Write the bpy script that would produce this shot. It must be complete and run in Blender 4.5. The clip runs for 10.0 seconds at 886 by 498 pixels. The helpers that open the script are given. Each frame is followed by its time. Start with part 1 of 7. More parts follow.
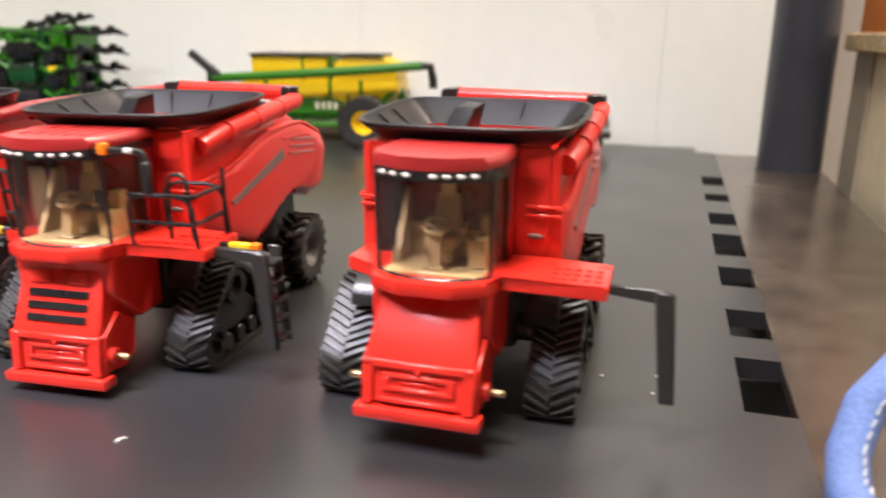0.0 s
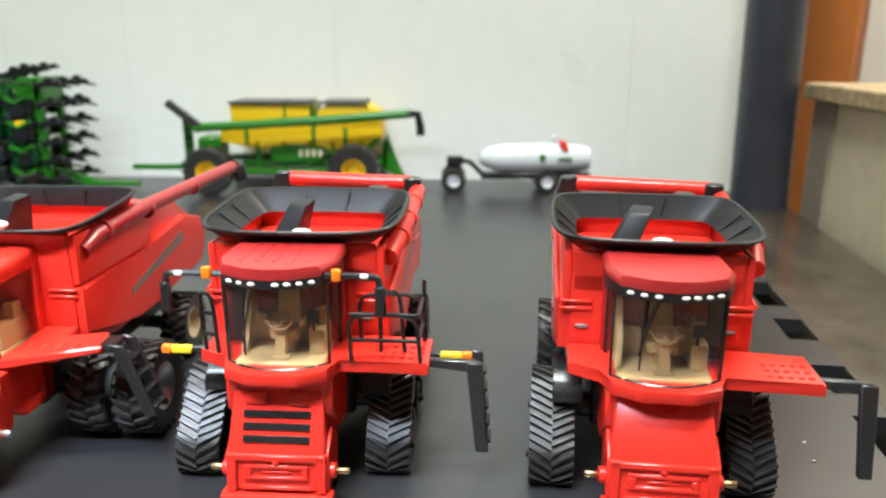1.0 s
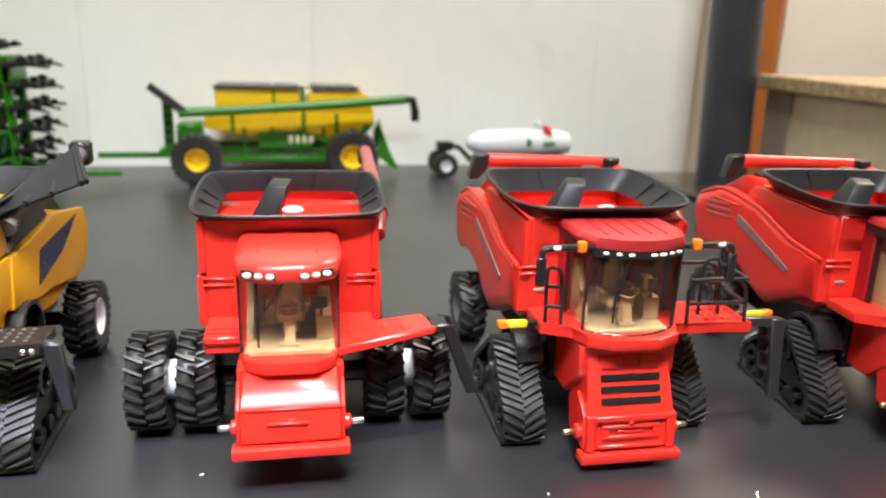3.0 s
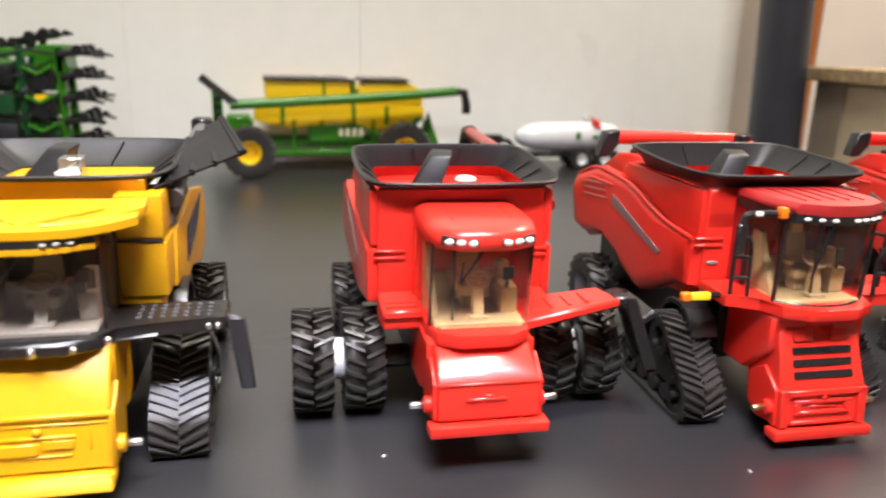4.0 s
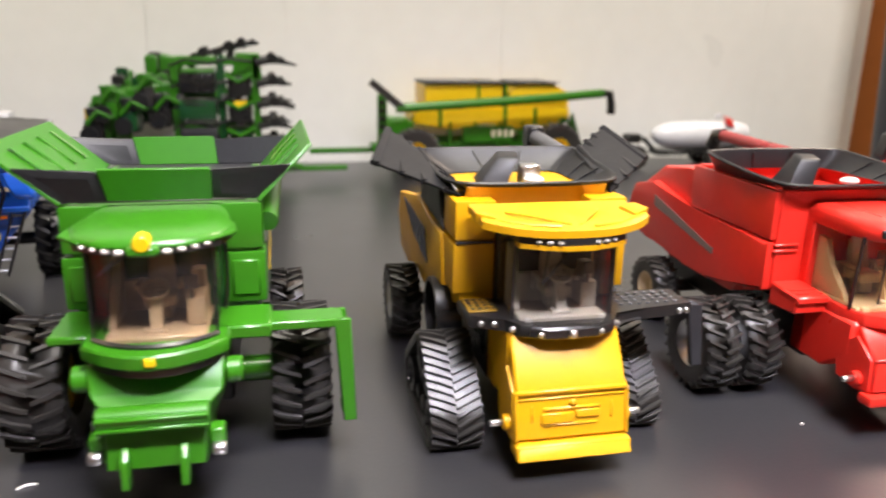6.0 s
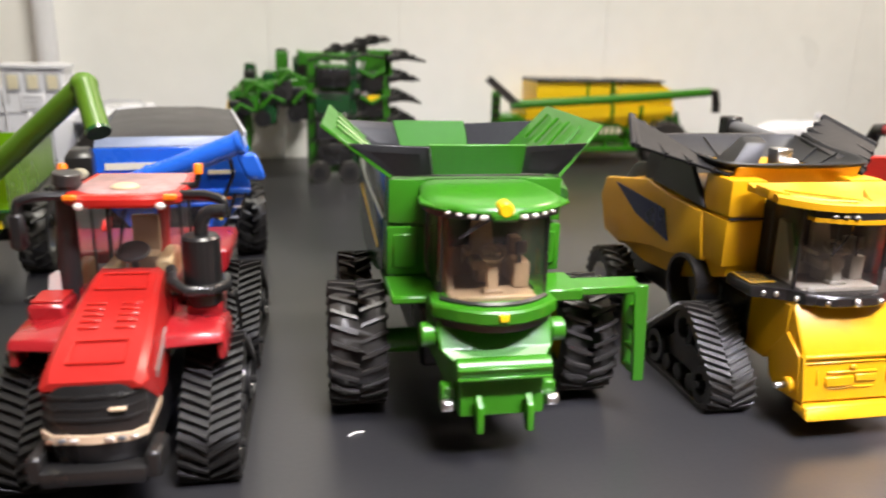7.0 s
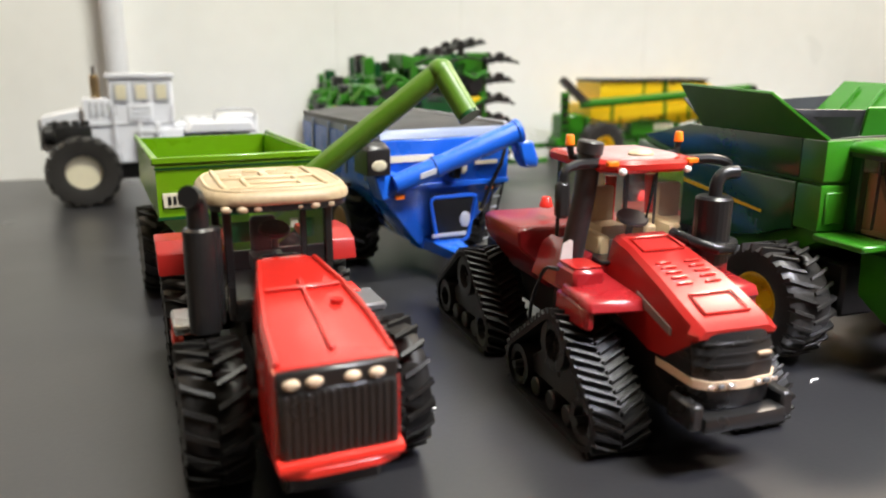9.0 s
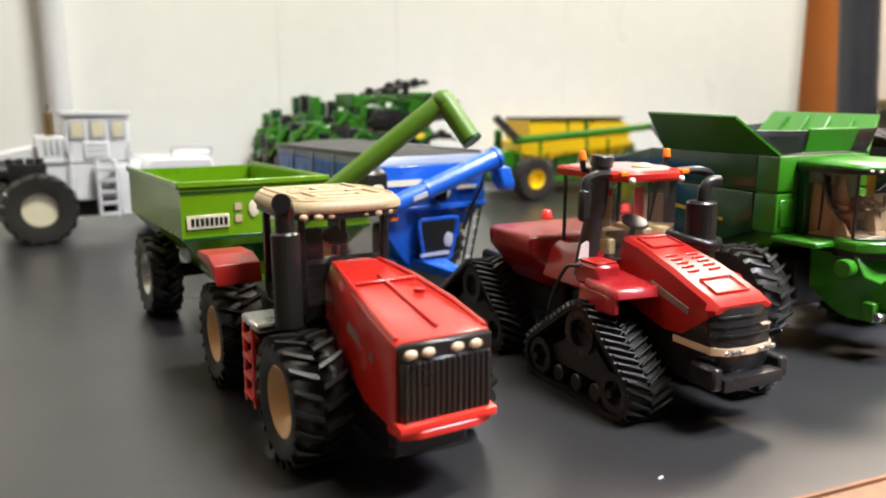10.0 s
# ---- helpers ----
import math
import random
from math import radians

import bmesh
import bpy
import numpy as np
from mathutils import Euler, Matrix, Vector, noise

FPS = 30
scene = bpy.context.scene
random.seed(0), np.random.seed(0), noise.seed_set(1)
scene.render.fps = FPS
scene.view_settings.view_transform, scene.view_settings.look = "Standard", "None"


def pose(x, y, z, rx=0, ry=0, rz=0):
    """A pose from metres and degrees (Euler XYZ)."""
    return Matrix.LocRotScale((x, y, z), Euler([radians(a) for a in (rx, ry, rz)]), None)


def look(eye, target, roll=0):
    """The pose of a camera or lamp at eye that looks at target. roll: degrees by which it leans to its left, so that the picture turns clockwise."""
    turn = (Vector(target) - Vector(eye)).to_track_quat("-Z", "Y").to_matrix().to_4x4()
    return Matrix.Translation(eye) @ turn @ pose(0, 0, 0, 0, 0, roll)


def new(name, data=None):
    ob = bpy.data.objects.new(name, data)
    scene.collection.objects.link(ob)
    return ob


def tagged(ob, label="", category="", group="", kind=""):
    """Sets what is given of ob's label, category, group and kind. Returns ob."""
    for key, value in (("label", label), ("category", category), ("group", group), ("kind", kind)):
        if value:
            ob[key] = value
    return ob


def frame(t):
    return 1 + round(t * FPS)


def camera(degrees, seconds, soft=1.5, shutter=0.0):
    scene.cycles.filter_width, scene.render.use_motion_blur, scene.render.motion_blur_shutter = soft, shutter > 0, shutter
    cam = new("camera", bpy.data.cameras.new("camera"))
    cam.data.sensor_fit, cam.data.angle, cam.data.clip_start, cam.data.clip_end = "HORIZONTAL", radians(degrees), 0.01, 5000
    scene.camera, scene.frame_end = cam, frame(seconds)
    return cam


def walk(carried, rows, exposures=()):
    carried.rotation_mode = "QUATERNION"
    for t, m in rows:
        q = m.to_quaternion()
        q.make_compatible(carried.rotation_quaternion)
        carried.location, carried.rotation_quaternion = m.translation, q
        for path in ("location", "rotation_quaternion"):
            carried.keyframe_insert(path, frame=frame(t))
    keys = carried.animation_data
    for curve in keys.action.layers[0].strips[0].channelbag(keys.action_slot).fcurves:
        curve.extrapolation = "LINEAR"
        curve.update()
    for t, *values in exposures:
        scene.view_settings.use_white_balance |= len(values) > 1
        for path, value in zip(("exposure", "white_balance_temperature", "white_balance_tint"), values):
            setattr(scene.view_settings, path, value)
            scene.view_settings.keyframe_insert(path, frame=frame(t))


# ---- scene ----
cam = camera(61.4, 10.0, soft=1.9, shutter=0.35)
cam.data.dof.use_dof, cam.data.dof.focus_distance, cam.data.dof.aperture_fstop = True, 0.20, 15.0
PATH = [
    (0, (0.105, 0.05, 0.086), (-0.208, 1.942, -0.48), 0.3),
    (0.5, (0.059, 0.037, 0.099), (-0.13, 1.949, -0.458), 1.1),
    (1, (0.028, 0.038, 0.112), (0.011, 1.965, -0.425), 0.1),
    (1.5, (-0.004, 0.035, 0.119), (0.132, 1.952, -0.435), -0.7),
    (2, (-0.046, 0.032, 0.115), (0.226, 1.927, -0.464), 1.0),
    (3.5, (-0.126, 0.049, 0.104), (0.356, 1.911, -0.444), 1.6),
    (4, (-0.151, 0.057, 0.097), (0.337, 1.919, -0.444), 1.7),
    (4.5, (-0.179, 0.058, 0.098), (0.309, 1.919, -0.449), 1.3),
    (5, (-0.204, 0.057, 0.101), (0.286, 1.913, -0.461), 0.9),
    (6.3, (-0.284, 0.061, 0.101), (0.183, 1.926, -0.449), 1.3),
    (6.5, (-0.297, 0.061, 0.099), (0.157, 1.929, -0.454), 1.3),
    (7, (-0.336, 0.06, 0.096), (0.091, 1.936, -0.449), 1.5),
    (7.5, (-0.362, 0.063, 0.092), (0.071, 1.939, -0.45), 1.7),
    (8, (-0.4, 0.075, 0.084), (0.04, 1.95, -0.457), 1.5),
    (8.5, (-0.446, 0.087, 0.08), (0.072, 1.939, -0.469), 0.8),
    (9, (-0.478, 0.092, 0.083), (0.229, 1.897, -0.412), 0.2),
    (9.5, (-0.502, 0.091, 0.079), (0.373, 1.838, -0.348), 0.7),
    (10, (-0.52, 0.085, 0.078), (0.44, 1.797, -0.301), 0.1),
]
walk(cam, [(t, look(eye, target, roll)) for t, eye, target, roll in PATH], [(0, 0.31, 6500, 8), (0.5, 0.31, 6150, 0), (1, 0.2, 5900, -8), (1.5, 0.14, 5900, -6), (2, 0.14, 6100, -2), (3.5, 0.08, 6400, 2), (4.5, 0.02, 6700, 8), (6.5, 0.08, 6650, 7), (8.5, 0.31, 6450, 2), (10, 0.37, 6400, 2)])

# ---------------------------------------------------------------- light
world = bpy.data.worlds.new("room_air")
world.use_nodes = True
world.node_tree.nodes["Background"].inputs[0].default_value = (0.75, 0.85, 1.0, 1)
world.node_tree.nodes["Background"].inputs[1].default_value = 0.3
scene.world = world


def area_lamp(name, eye, target, sx, sy, watts, colour, spread=180):
    data = bpy.data.lights.new(name, "AREA")
    data.shape, data.size, data.size_y, data.energy, data.color, data.spread = "RECTANGLE", sx, sy, watts, colour, radians(spread)
    ob = new(name, data)
    ob.matrix_world = look(eye, target)
    return ob


area_lamp("ceiling_tube_light", (-0.09, -0.08, 1.33), (-0.10, 0.48, 0.0), 0.40, 0.12, 24.0, (1.0, 0.94, 0.86))
area_lamp("shelf_lamp_light", (-0.175, -0.005, 0.42), (-0.185, 0.15, 0.0), 0.24, 0.04, 1.75, (0.88, 0.84, 1.0), 95)
area_lamp("side_room_light", (0.85, 0.80, 1.20), (0.50, 0.9, 0.0), 0.3, 0.3, 20.0, (1.0, 0.80, 0.68))
area_lamp("wall_lamp_light", (-0.95, 0.50, 0.62), (-0.60, 0.48, 0.0), 0.14, 0.14, 0.75, (1.0, 0.70, 0.46))

# ---------------------------------------------------------------- materials


def material(name, colour, rough=0.4, metal=0.0, coat=0.0, vary=0.12, grain=900.0, bump=0.0, blotch=40.0, spec=0.5):
    m = bpy.data.materials.new(name)
    m.use_nodes = True
    nt = m.node_tree
    bs = nt.nodes["Principled BSDF"]
    tc = nt.nodes.new("ShaderNodeTexCoord")
    n1 = nt.nodes.new("ShaderNodeTexNoise")
    n1.inputs["Scale"].default_value, n1.inputs["Detail"].default_value = blotch, 4
    n2 = nt.nodes.new("ShaderNodeTexNoise")
    n2.inputs["Scale"].default_value, n2.inputs["Detail"].default_value = grain, 3
    for n in (n1, n2):
        nt.links.new(tc.outputs["Object"], n.inputs["Vector"])
    mix = nt.nodes.new("ShaderNodeMath")
    mix.operation = "ADD"
    nt.links.new(n1.outputs["Fac"], mix.inputs[0])
    nt.links.new(n2.outputs["Fac"], mix.inputs[1])
    ramp = nt.nodes.new("ShaderNodeMapRange")
    ramp.inputs["From Min"].default_value, ramp.inputs["From Max"].default_value = 0.6, 1.4
    ramp.inputs["To Min"].default_value, ramp.inputs["To Max"].default_value = 1 - vary, 1 + vary
    nt.links.new(mix.outputs[0], ramp.inputs["Value"])
    sc = nt.nodes.new("ShaderNodeVectorMath")
    sc.operation = "SCALE"
    sc.inputs[0].default_value = colour
    nt.links.new(ramp.outputs["Result"], sc.inputs["Scale"])
    nt.links.new(sc.outputs["Vector"], bs.inputs["Base Color"])
    rr = nt.nodes.new("ShaderNodeMapRange")
    rr.inputs["From Min"].default_value, rr.inputs["From Max"].default_value = 0.3, 0.7
    rr.inputs["To Min"].default_value, rr.inputs["To Max"].default_value = max(0.02, rough * 0.8), min(1.0, rough * 1.2)
    nt.links.new(n1.outputs["Fac"], rr.inputs["Value"])
    nt.links.new(rr.outputs["Result"], bs.inputs["Roughness"])
    bs.inputs["Metallic"].default_value = metal
    bs.inputs["Coat Weight"].default_value = coat
    bs.inputs["Coat Roughness"].default_value = 0.16
    bs.inputs["Specular IOR Level"].default_value = spec
    if bump:
        bp = nt.nodes.new("ShaderNodeBump")
        bp.inputs["Strength"].default_value, bp.inputs["Distance"].default_value = bump, 0.0004
        nt.links.new(n2.outputs["Fac"], bp.inputs["Height"])
        nt.links.new(bp.outputs["Normal"], bs.inputs["Normal"])
    return m


def clear(name, tint, rough=0.06, haze=0.10):
    """Thin clear plastic: mostly see-through with a glossy skin."""
    m = bpy.data.materials.new(name)
    m.use_nodes = True
    nt = m.node_tree
    nt.nodes.remove(nt.nodes["Principled BSDF"])
    outp = nt.nodes["Material Output"]
    tr = nt.nodes.new("ShaderNodeBsdfTransparent")
    tr.inputs[0].default_value = (*tint, 1)
    gl = nt.nodes.new("ShaderNodeBsdfGlossy")
    gl.inputs["Roughness"].default_value = rough
    fr = nt.nodes.new("ShaderNodeFresnel")
    fr.inputs["IOR"].default_value = 1.5
    hz = nt.nodes.new("ShaderNodeBsdfDiffuse")
    hz.inputs[0].default_value = (0.55, 0.45, 0.42, 1)
    m0 = nt.nodes.new("ShaderNodeMixShader")
    m0.inputs[0].default_value = haze
    nt.links.new(tr.outputs[0], m0.inputs[1])
    nt.links.new(hz.outputs[0], m0.inputs[2])
    mx = nt.nodes.new("ShaderNodeMixShader")
    nt.links.new(fr.outputs[0], mx.inputs[0])
    nt.links.new(m0.outputs[0], mx.inputs[1])
    nt.links.new(gl.outputs[0], mx.inputs[2])
    nt.links.new(mx.outputs[0], outp.inputs[0])
    return m


RED = material("red_enamel", (0.70, 0.027, 0.017), 0.33, coat=0.32, vary=0.06, grain=400, spec=0.35)
DEEPDIMRED = material("deep_dimmed_red_enamel", (0.33, 0.013, 0.011), 0.36, coat=0.1, vary=0.06, grain=400, spec=0.3)
MIDRED = material("glossy_red_enamel", (0.46, 0.018, 0.013), 0.26, coat=0.3, vary=0.07, grain=400)
OCHRE = material("dull_yellow_tread", (0.26, 0.15, 0.012), 0.5, vary=0.2)
DARKRED = material("dark_red_enamel", (0.30, 0.012, 0.016), 0.3, coat=0.5, vary=0.06, grain=400)
SHADERED = material("shaded_red_enamel", (0.23, 0.009, 0.013), 0.3, coat=0.15, vary=0.08, grain=400)
ROOFRED = material("matt_red_roof", (0.36, 0.02, 0.02), 0.38, coat=0.2, vary=0.1, grain=500)
YELLOW = material("yellow_enamel", (0.60, 0.305, 0.0015), 0.46, coat=0.08, vary=0.05, grain=400)
GREEN = material("green_enamel", (0.030, 0.170, 0.006), 0.34, coat=0.12, vary=0.07, grain=400)
LIME = material("lime_green_enamel", (0.14, 0.30, 0.004), 0.3, coat=0.4, vary=0.07, grain=400)
TUBEGREEN = material("olive_green_tube_paint", (0.075, 0.17, 0.008), 0.42, coat=0.1, vary=0.1, grain=400)
BLUE = material("blue_enamel", (0.017, 0.125, 0.64), 0.28, coat=0.5, vary=0.06, grain=400)
WHITE = material("white_enamel", (0.74, 0.75, 0.80), 0.3, coat=0.3, vary=0.04, grain=300)
PALEBLUE = material("pale_blue_grey_paint", (0.20, 0.24, 0.34), 0.36, vary=0.12, blotch=70)
COVER = material("dark_grey_cover_sheet", (0.035, 0.034, 0.036), 0.42, vary=0.2, bump=0.1, grain=500)
CREAM = material("cream_plastic", (0.52, 0.41, 0.25), 0.45, vary=0.08)
PALE = material("pale_rim_paint", (0.72, 0.66, 0.48), 0.4, vary=0.08)
TAN = material("tan_cab_plastic", (0.57, 0.42, 0.20), 0.42, vary=0.1)
BROWNTAN = material("brown_cab_plastic", (0.36, 0.26, 0.15), 0.4, vary=0.12)
RIMYELLOW = material("yellow_rim_paint", (0.85, 0.55, 0.01), 0.35, vary=0.06)
SILVER = material("bare_metal", (0.62, 0.62, 0.62), 0.3, metal=1.0, vary=0.08)
BRASS = material("dull_brass_pin", (0.55, 0.40, 0.22), 0.35, metal=1.0, vary=0.1)
BLACK = material("black_plastic", (0.014, 0.0135, 0.0135), 0.30, vary=0.2, bump=0.05)
SOFTBLACK = material("matt_black_plastic", (0.022, 0.022, 0.025), 0.5, vary=0.2, bump=0.1)
GREY = material("grey_plastic", (0.10, 0.10, 0.105), 0.45, vary=0.12, bump=0.05)
CHARCOAL = material("charcoal_plastic", (0.030, 0.028, 0.027), 0.36, vary=0.15, bump=0.05)
RUBBER = material("tyre_rubber", (0.027, 0.025, 0.0225), 0.40, vary=0.3, grain=1500, bump=0.25, spec=0.5)
# black rubber with the shadow on tyres and tracks put into its colour
SHADERUBBER = material("shaded_black_tyre_rubber", (0.009, 0.0082, 0.0075), 0.44, vary=0.25, grain=1500, bump=0.25, spec=0.3)
# dark green trim; on the combine's side shields it paints in reflections
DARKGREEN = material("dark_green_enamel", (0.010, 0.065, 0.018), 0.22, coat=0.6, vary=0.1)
HOPPER = material("satin_black_hopper", (0.015, 0.015, 0.0155), 0.42, vary=0.3, bump=0.08, spec=0.35)
TANRIM = material("tan_rim_paint", (0.66, 0.42, 0.20), 0.4, vary=0.08)
WARMLENS = material("warm_lamp_lens", (0.72, 0.55, 0.38), 0.18, coat=0.6, vary=0.06)
TANROOF = material("tan_roof_paint", (0.40, 0.30, 0.175), 0.45, vary=0.2, blotch=90)
PALEGREY = material("pale_grey_plastic", (0.50, 0.51, 0.54), 0.4, vary=0.08)
DARKGREY = material("dark_grey_plastic", (0.012, 0.012, 0.013), 0.55, vary=0.15, bump=0.08, spec=0.25)
GREYTAN = material("grey_cab_plastic", (0.30, 0.28, 0.24), 0.45, vary=0.1)
ORANGE = material("amber_plastic", (0.90, 0.20, 0.01), 0.3, vary=0.05)
LAMPYELLOW = material("yellow_marker", (0.85, 0.62, 0.02), 0.35, vary=0.05)
PINKTOP = material("worn_pinkish_white", (0.33, 0.20, 0.19), 0.4, vary=0.4, grain=500, blotch=120)
LENS = material("lamp_lens", (0.72, 0.69, 0.62), 0.15, coat=0.6, vary=0.04)
DECAL = material("grey_decal", (0.20, 0.15, 0.14), 0.35, vary=0.15)
DARKBLUE = material("dark_blue_decal", (0.012, 0.02, 0.085), 0.3, vary=0.15)
GLASS = clear("smoked_window_plastic", (0.95, 0.91, 0.84), haze=0.025)
CLEARGLASS = clear("clear_window_plastic", (0.95, 0.95, 0.96), haze=0.03)

# ---------------------------------------------------------------- mesh tools (millimetres)
MM = 0.001


class Shape:
    """A mesh in the making; all lengths in millimetres."""

    def __init__(self):
        self.bm = bmesh.new()

    def _soft(self, verts, bev, seg):
        if bev > 0:
            edges = {e for w in verts for e in w.link_edges}
            bmesh.ops.bevel(self.bm, geom=list(edges), offset=bev, segments=seg, affect="EDGES", clamp_overlap=True, profile=0.6)
        return self

    def hexa(self, pts, bev=0.0, seg=1):
        """Eight corners: four below, four above, in turn."""
        w = [self.bm.verts.new(p) for p in pts]
        for f in ((3, 2, 1, 0), (4, 5, 6, 7), (0, 1, 5, 4), (1, 2, 6, 5), (2, 3, 7, 6), (3, 0, 4, 7)):
            self.bm.faces.new([w[i] for i in f])
        return self._soft(w, bev, seg)

    def box(self, x0, x1, y0, y1, z0, z1, bev=0.0, seg=1):
        return self.hexa([(x0, y0, z0), (x1, y0, z0), (x1, y1, z0), (x0, y1, z0), (x0, y0, z1), (x1, y0, z1), (x1, y1, z1), (x0, y1, z1)], bev, seg)

    def prism(self, outline, a, b, axis="x", bev=0.0, seg=1):
        """An outline pulled from a to b along an axis. x: (y, z); y: (x, z); z: (x, y)."""
        put = {"x": lambda p, k: (k, p[0], p[1]), "y": lambda p, k: (p[0], k, p[1]), "z": lambda p, k: (p[0], p[1], k)}[axis]
        lo = [self.bm.verts.new(put(p, a)) for p in outline]
        hi = [self.bm.verts.new(put(p, b)) for p in outline]
        n = len(outline)
        self.bm.faces.new(lo[::-1])
        self.bm.faces.new(hi)
        for i in range(n):
            self.bm.faces.new((lo[i], lo[(i + 1) % n], hi[(i + 1) % n], hi[i]))
        return self._soft(lo + hi, bev, seg)

    def loft(self, rings, caps=True, bev=0.0):
        rows = [[self.bm.verts.new(p) for p in r] for r in rings]
        n = len(rows[0])
        for r, s in zip(rows, rows[1:]):
            for i in range(n):
                self.bm.faces.new((r[i], r[(i + 1) % n], s[(i + 1) % n], s[i]))
        if caps:
            self.bm.faces.new(rows[0][::-1])
            self.bm.faces.new(rows[-1])
        return self._soft([w for r in rows for w in r], bev, 1)

    def plate(self, pts, thick, bev=0.0):
        """A flat polygon given thickness along its own normal."""
        ps = [Vector(p) for p in pts]
        nrm = (ps[1] - ps[0]).cross(ps[2] - ps[0]).normalized() * thick
        return self.loft([ps, [p + nrm for p in ps]], bev=bev)

    def rod(self, p, q, r, r2=None, n=12, bev=0.0):
        p, q = Vector(p), Vector(q)
        d = (q - p).normalized()
        u = d.orthogonal().normalized()
        w = d.cross(u)
        r2 = r if r2 is None else r2
        ring = lambda c, k: [c + (u * math.cos(a) + w * math.sin(a)) * k for a in (2 * math.pi * i / n for i in range(n))]
        return self.loft([ring(p, r), ring(q, r2)], bev=bev)

    def tube(self, pts, r, n=8):
        pts = [Vector(p) for p in pts]
        rings = []
        up = None
        for i, p in enumerate(pts):
            d = (pts[min(i + 1, len(pts) - 1)] - pts[max(i - 1, 0)]).normalized()
            if up is None:
                up = d.orthogonal().normalized()
            up = (up - d * up.dot(d)).normalized()
            w = d.cross(up)
            k = r[i] if isinstance(r, (list, tuple)) else r
            rings.append([p + (up * math.cos(a) + w * math.sin(a)) * k for a in (2 * math.pi * j / n for j in range(n))])
        return self.loft(rings)

    def ball(self, c, rx, ry, rz, n=10):
        rings = []
        for i in range(1, n // 2 + 2):
            t = math.pi * i / (n // 2 + 2)
            rings.append([(c[0] + rx * math.sin(t) * math.cos(a), c[1] + ry * math.sin(t) * math.sin(a), c[2] + rz * math.cos(t)) for a in (2 * math.pi * j / n for j in range(n))])
        return self.loft(rings)

    def root(self, first, each):
        """Tie moulded lugs, made after the first corners, to the carcass below them by a hidden web."""
        self.bm.verts.ensure_lookup_table()
        vs = list(self.bm.verts)
        for k in range(first, len(vs), each):
            mid = (vs[k].co + vs[k + 1].co) / 2
            near = min(vs[:first], key=lambda w: (w.co - mid).length_squared)
            self.bm.faces.new((vs[k], vs[k + 1], near))

    def turn(self, outline, c, n=32, closed=True):
        """A closed (x, radius) outline turned round the x axis through c."""
        rows = []
        for i in range(n):
            a = 2 * math.pi * i / n
            rows.append([self.bm.verts.new((c[0] + x, c[1] + r * math.cos(a), c[2] + r * math.sin(a))) for x, r in outline])
        m = len(outline)
        for i in range(n):
            r, s = rows[i], rows[(i + 1) % n]
            for j in range(m if closed else m - 1):
                self.bm.faces.new((r[j], r[(j + 1) % m], s[(j + 1) % m], s[j]))
        return self


def part(name, sh, mat, parent, label="", sharp=38):
    """One mesh object under a thing or a part."""
    bm = sh.bm
    bmesh.ops.recalc_face_normals(bm, faces=bm.faces[:])
    bmesh.ops.scale(bm, vec=(MM, MM, MM), verts=bm.verts[:])
    me = bpy.data.meshes.new(name)
    bm.to_mesh(me)
    bm.free()
    me.materials.append(mat)
    me.shade_smooth()
    me.set_sharp_from_angle(angle=radians(sharp))
    ob = new(name, me)
    ob.parent = parent
    if label:
        ob["label"] = label
    return ob


def thing(name, label, category, x, y, yaw=0.0, group="", z=0.0, kind=""):
    ob = new(name)
    ob.empty_display_size = 0.01
    ob.matrix_world = pose(x, y, z, 0, 0, yaw)
    return tagged(ob, label, category, group, kind)


def solid(name, sh, mat, label, category, kind="", group="", at=None):
    ob = tagged(part(name, sh, mat, None), label, category, group, kind)
    if at is not None:
        ob.matrix_world = at
    return ob


# ---------------------------------------------------------------- wheels and tracks


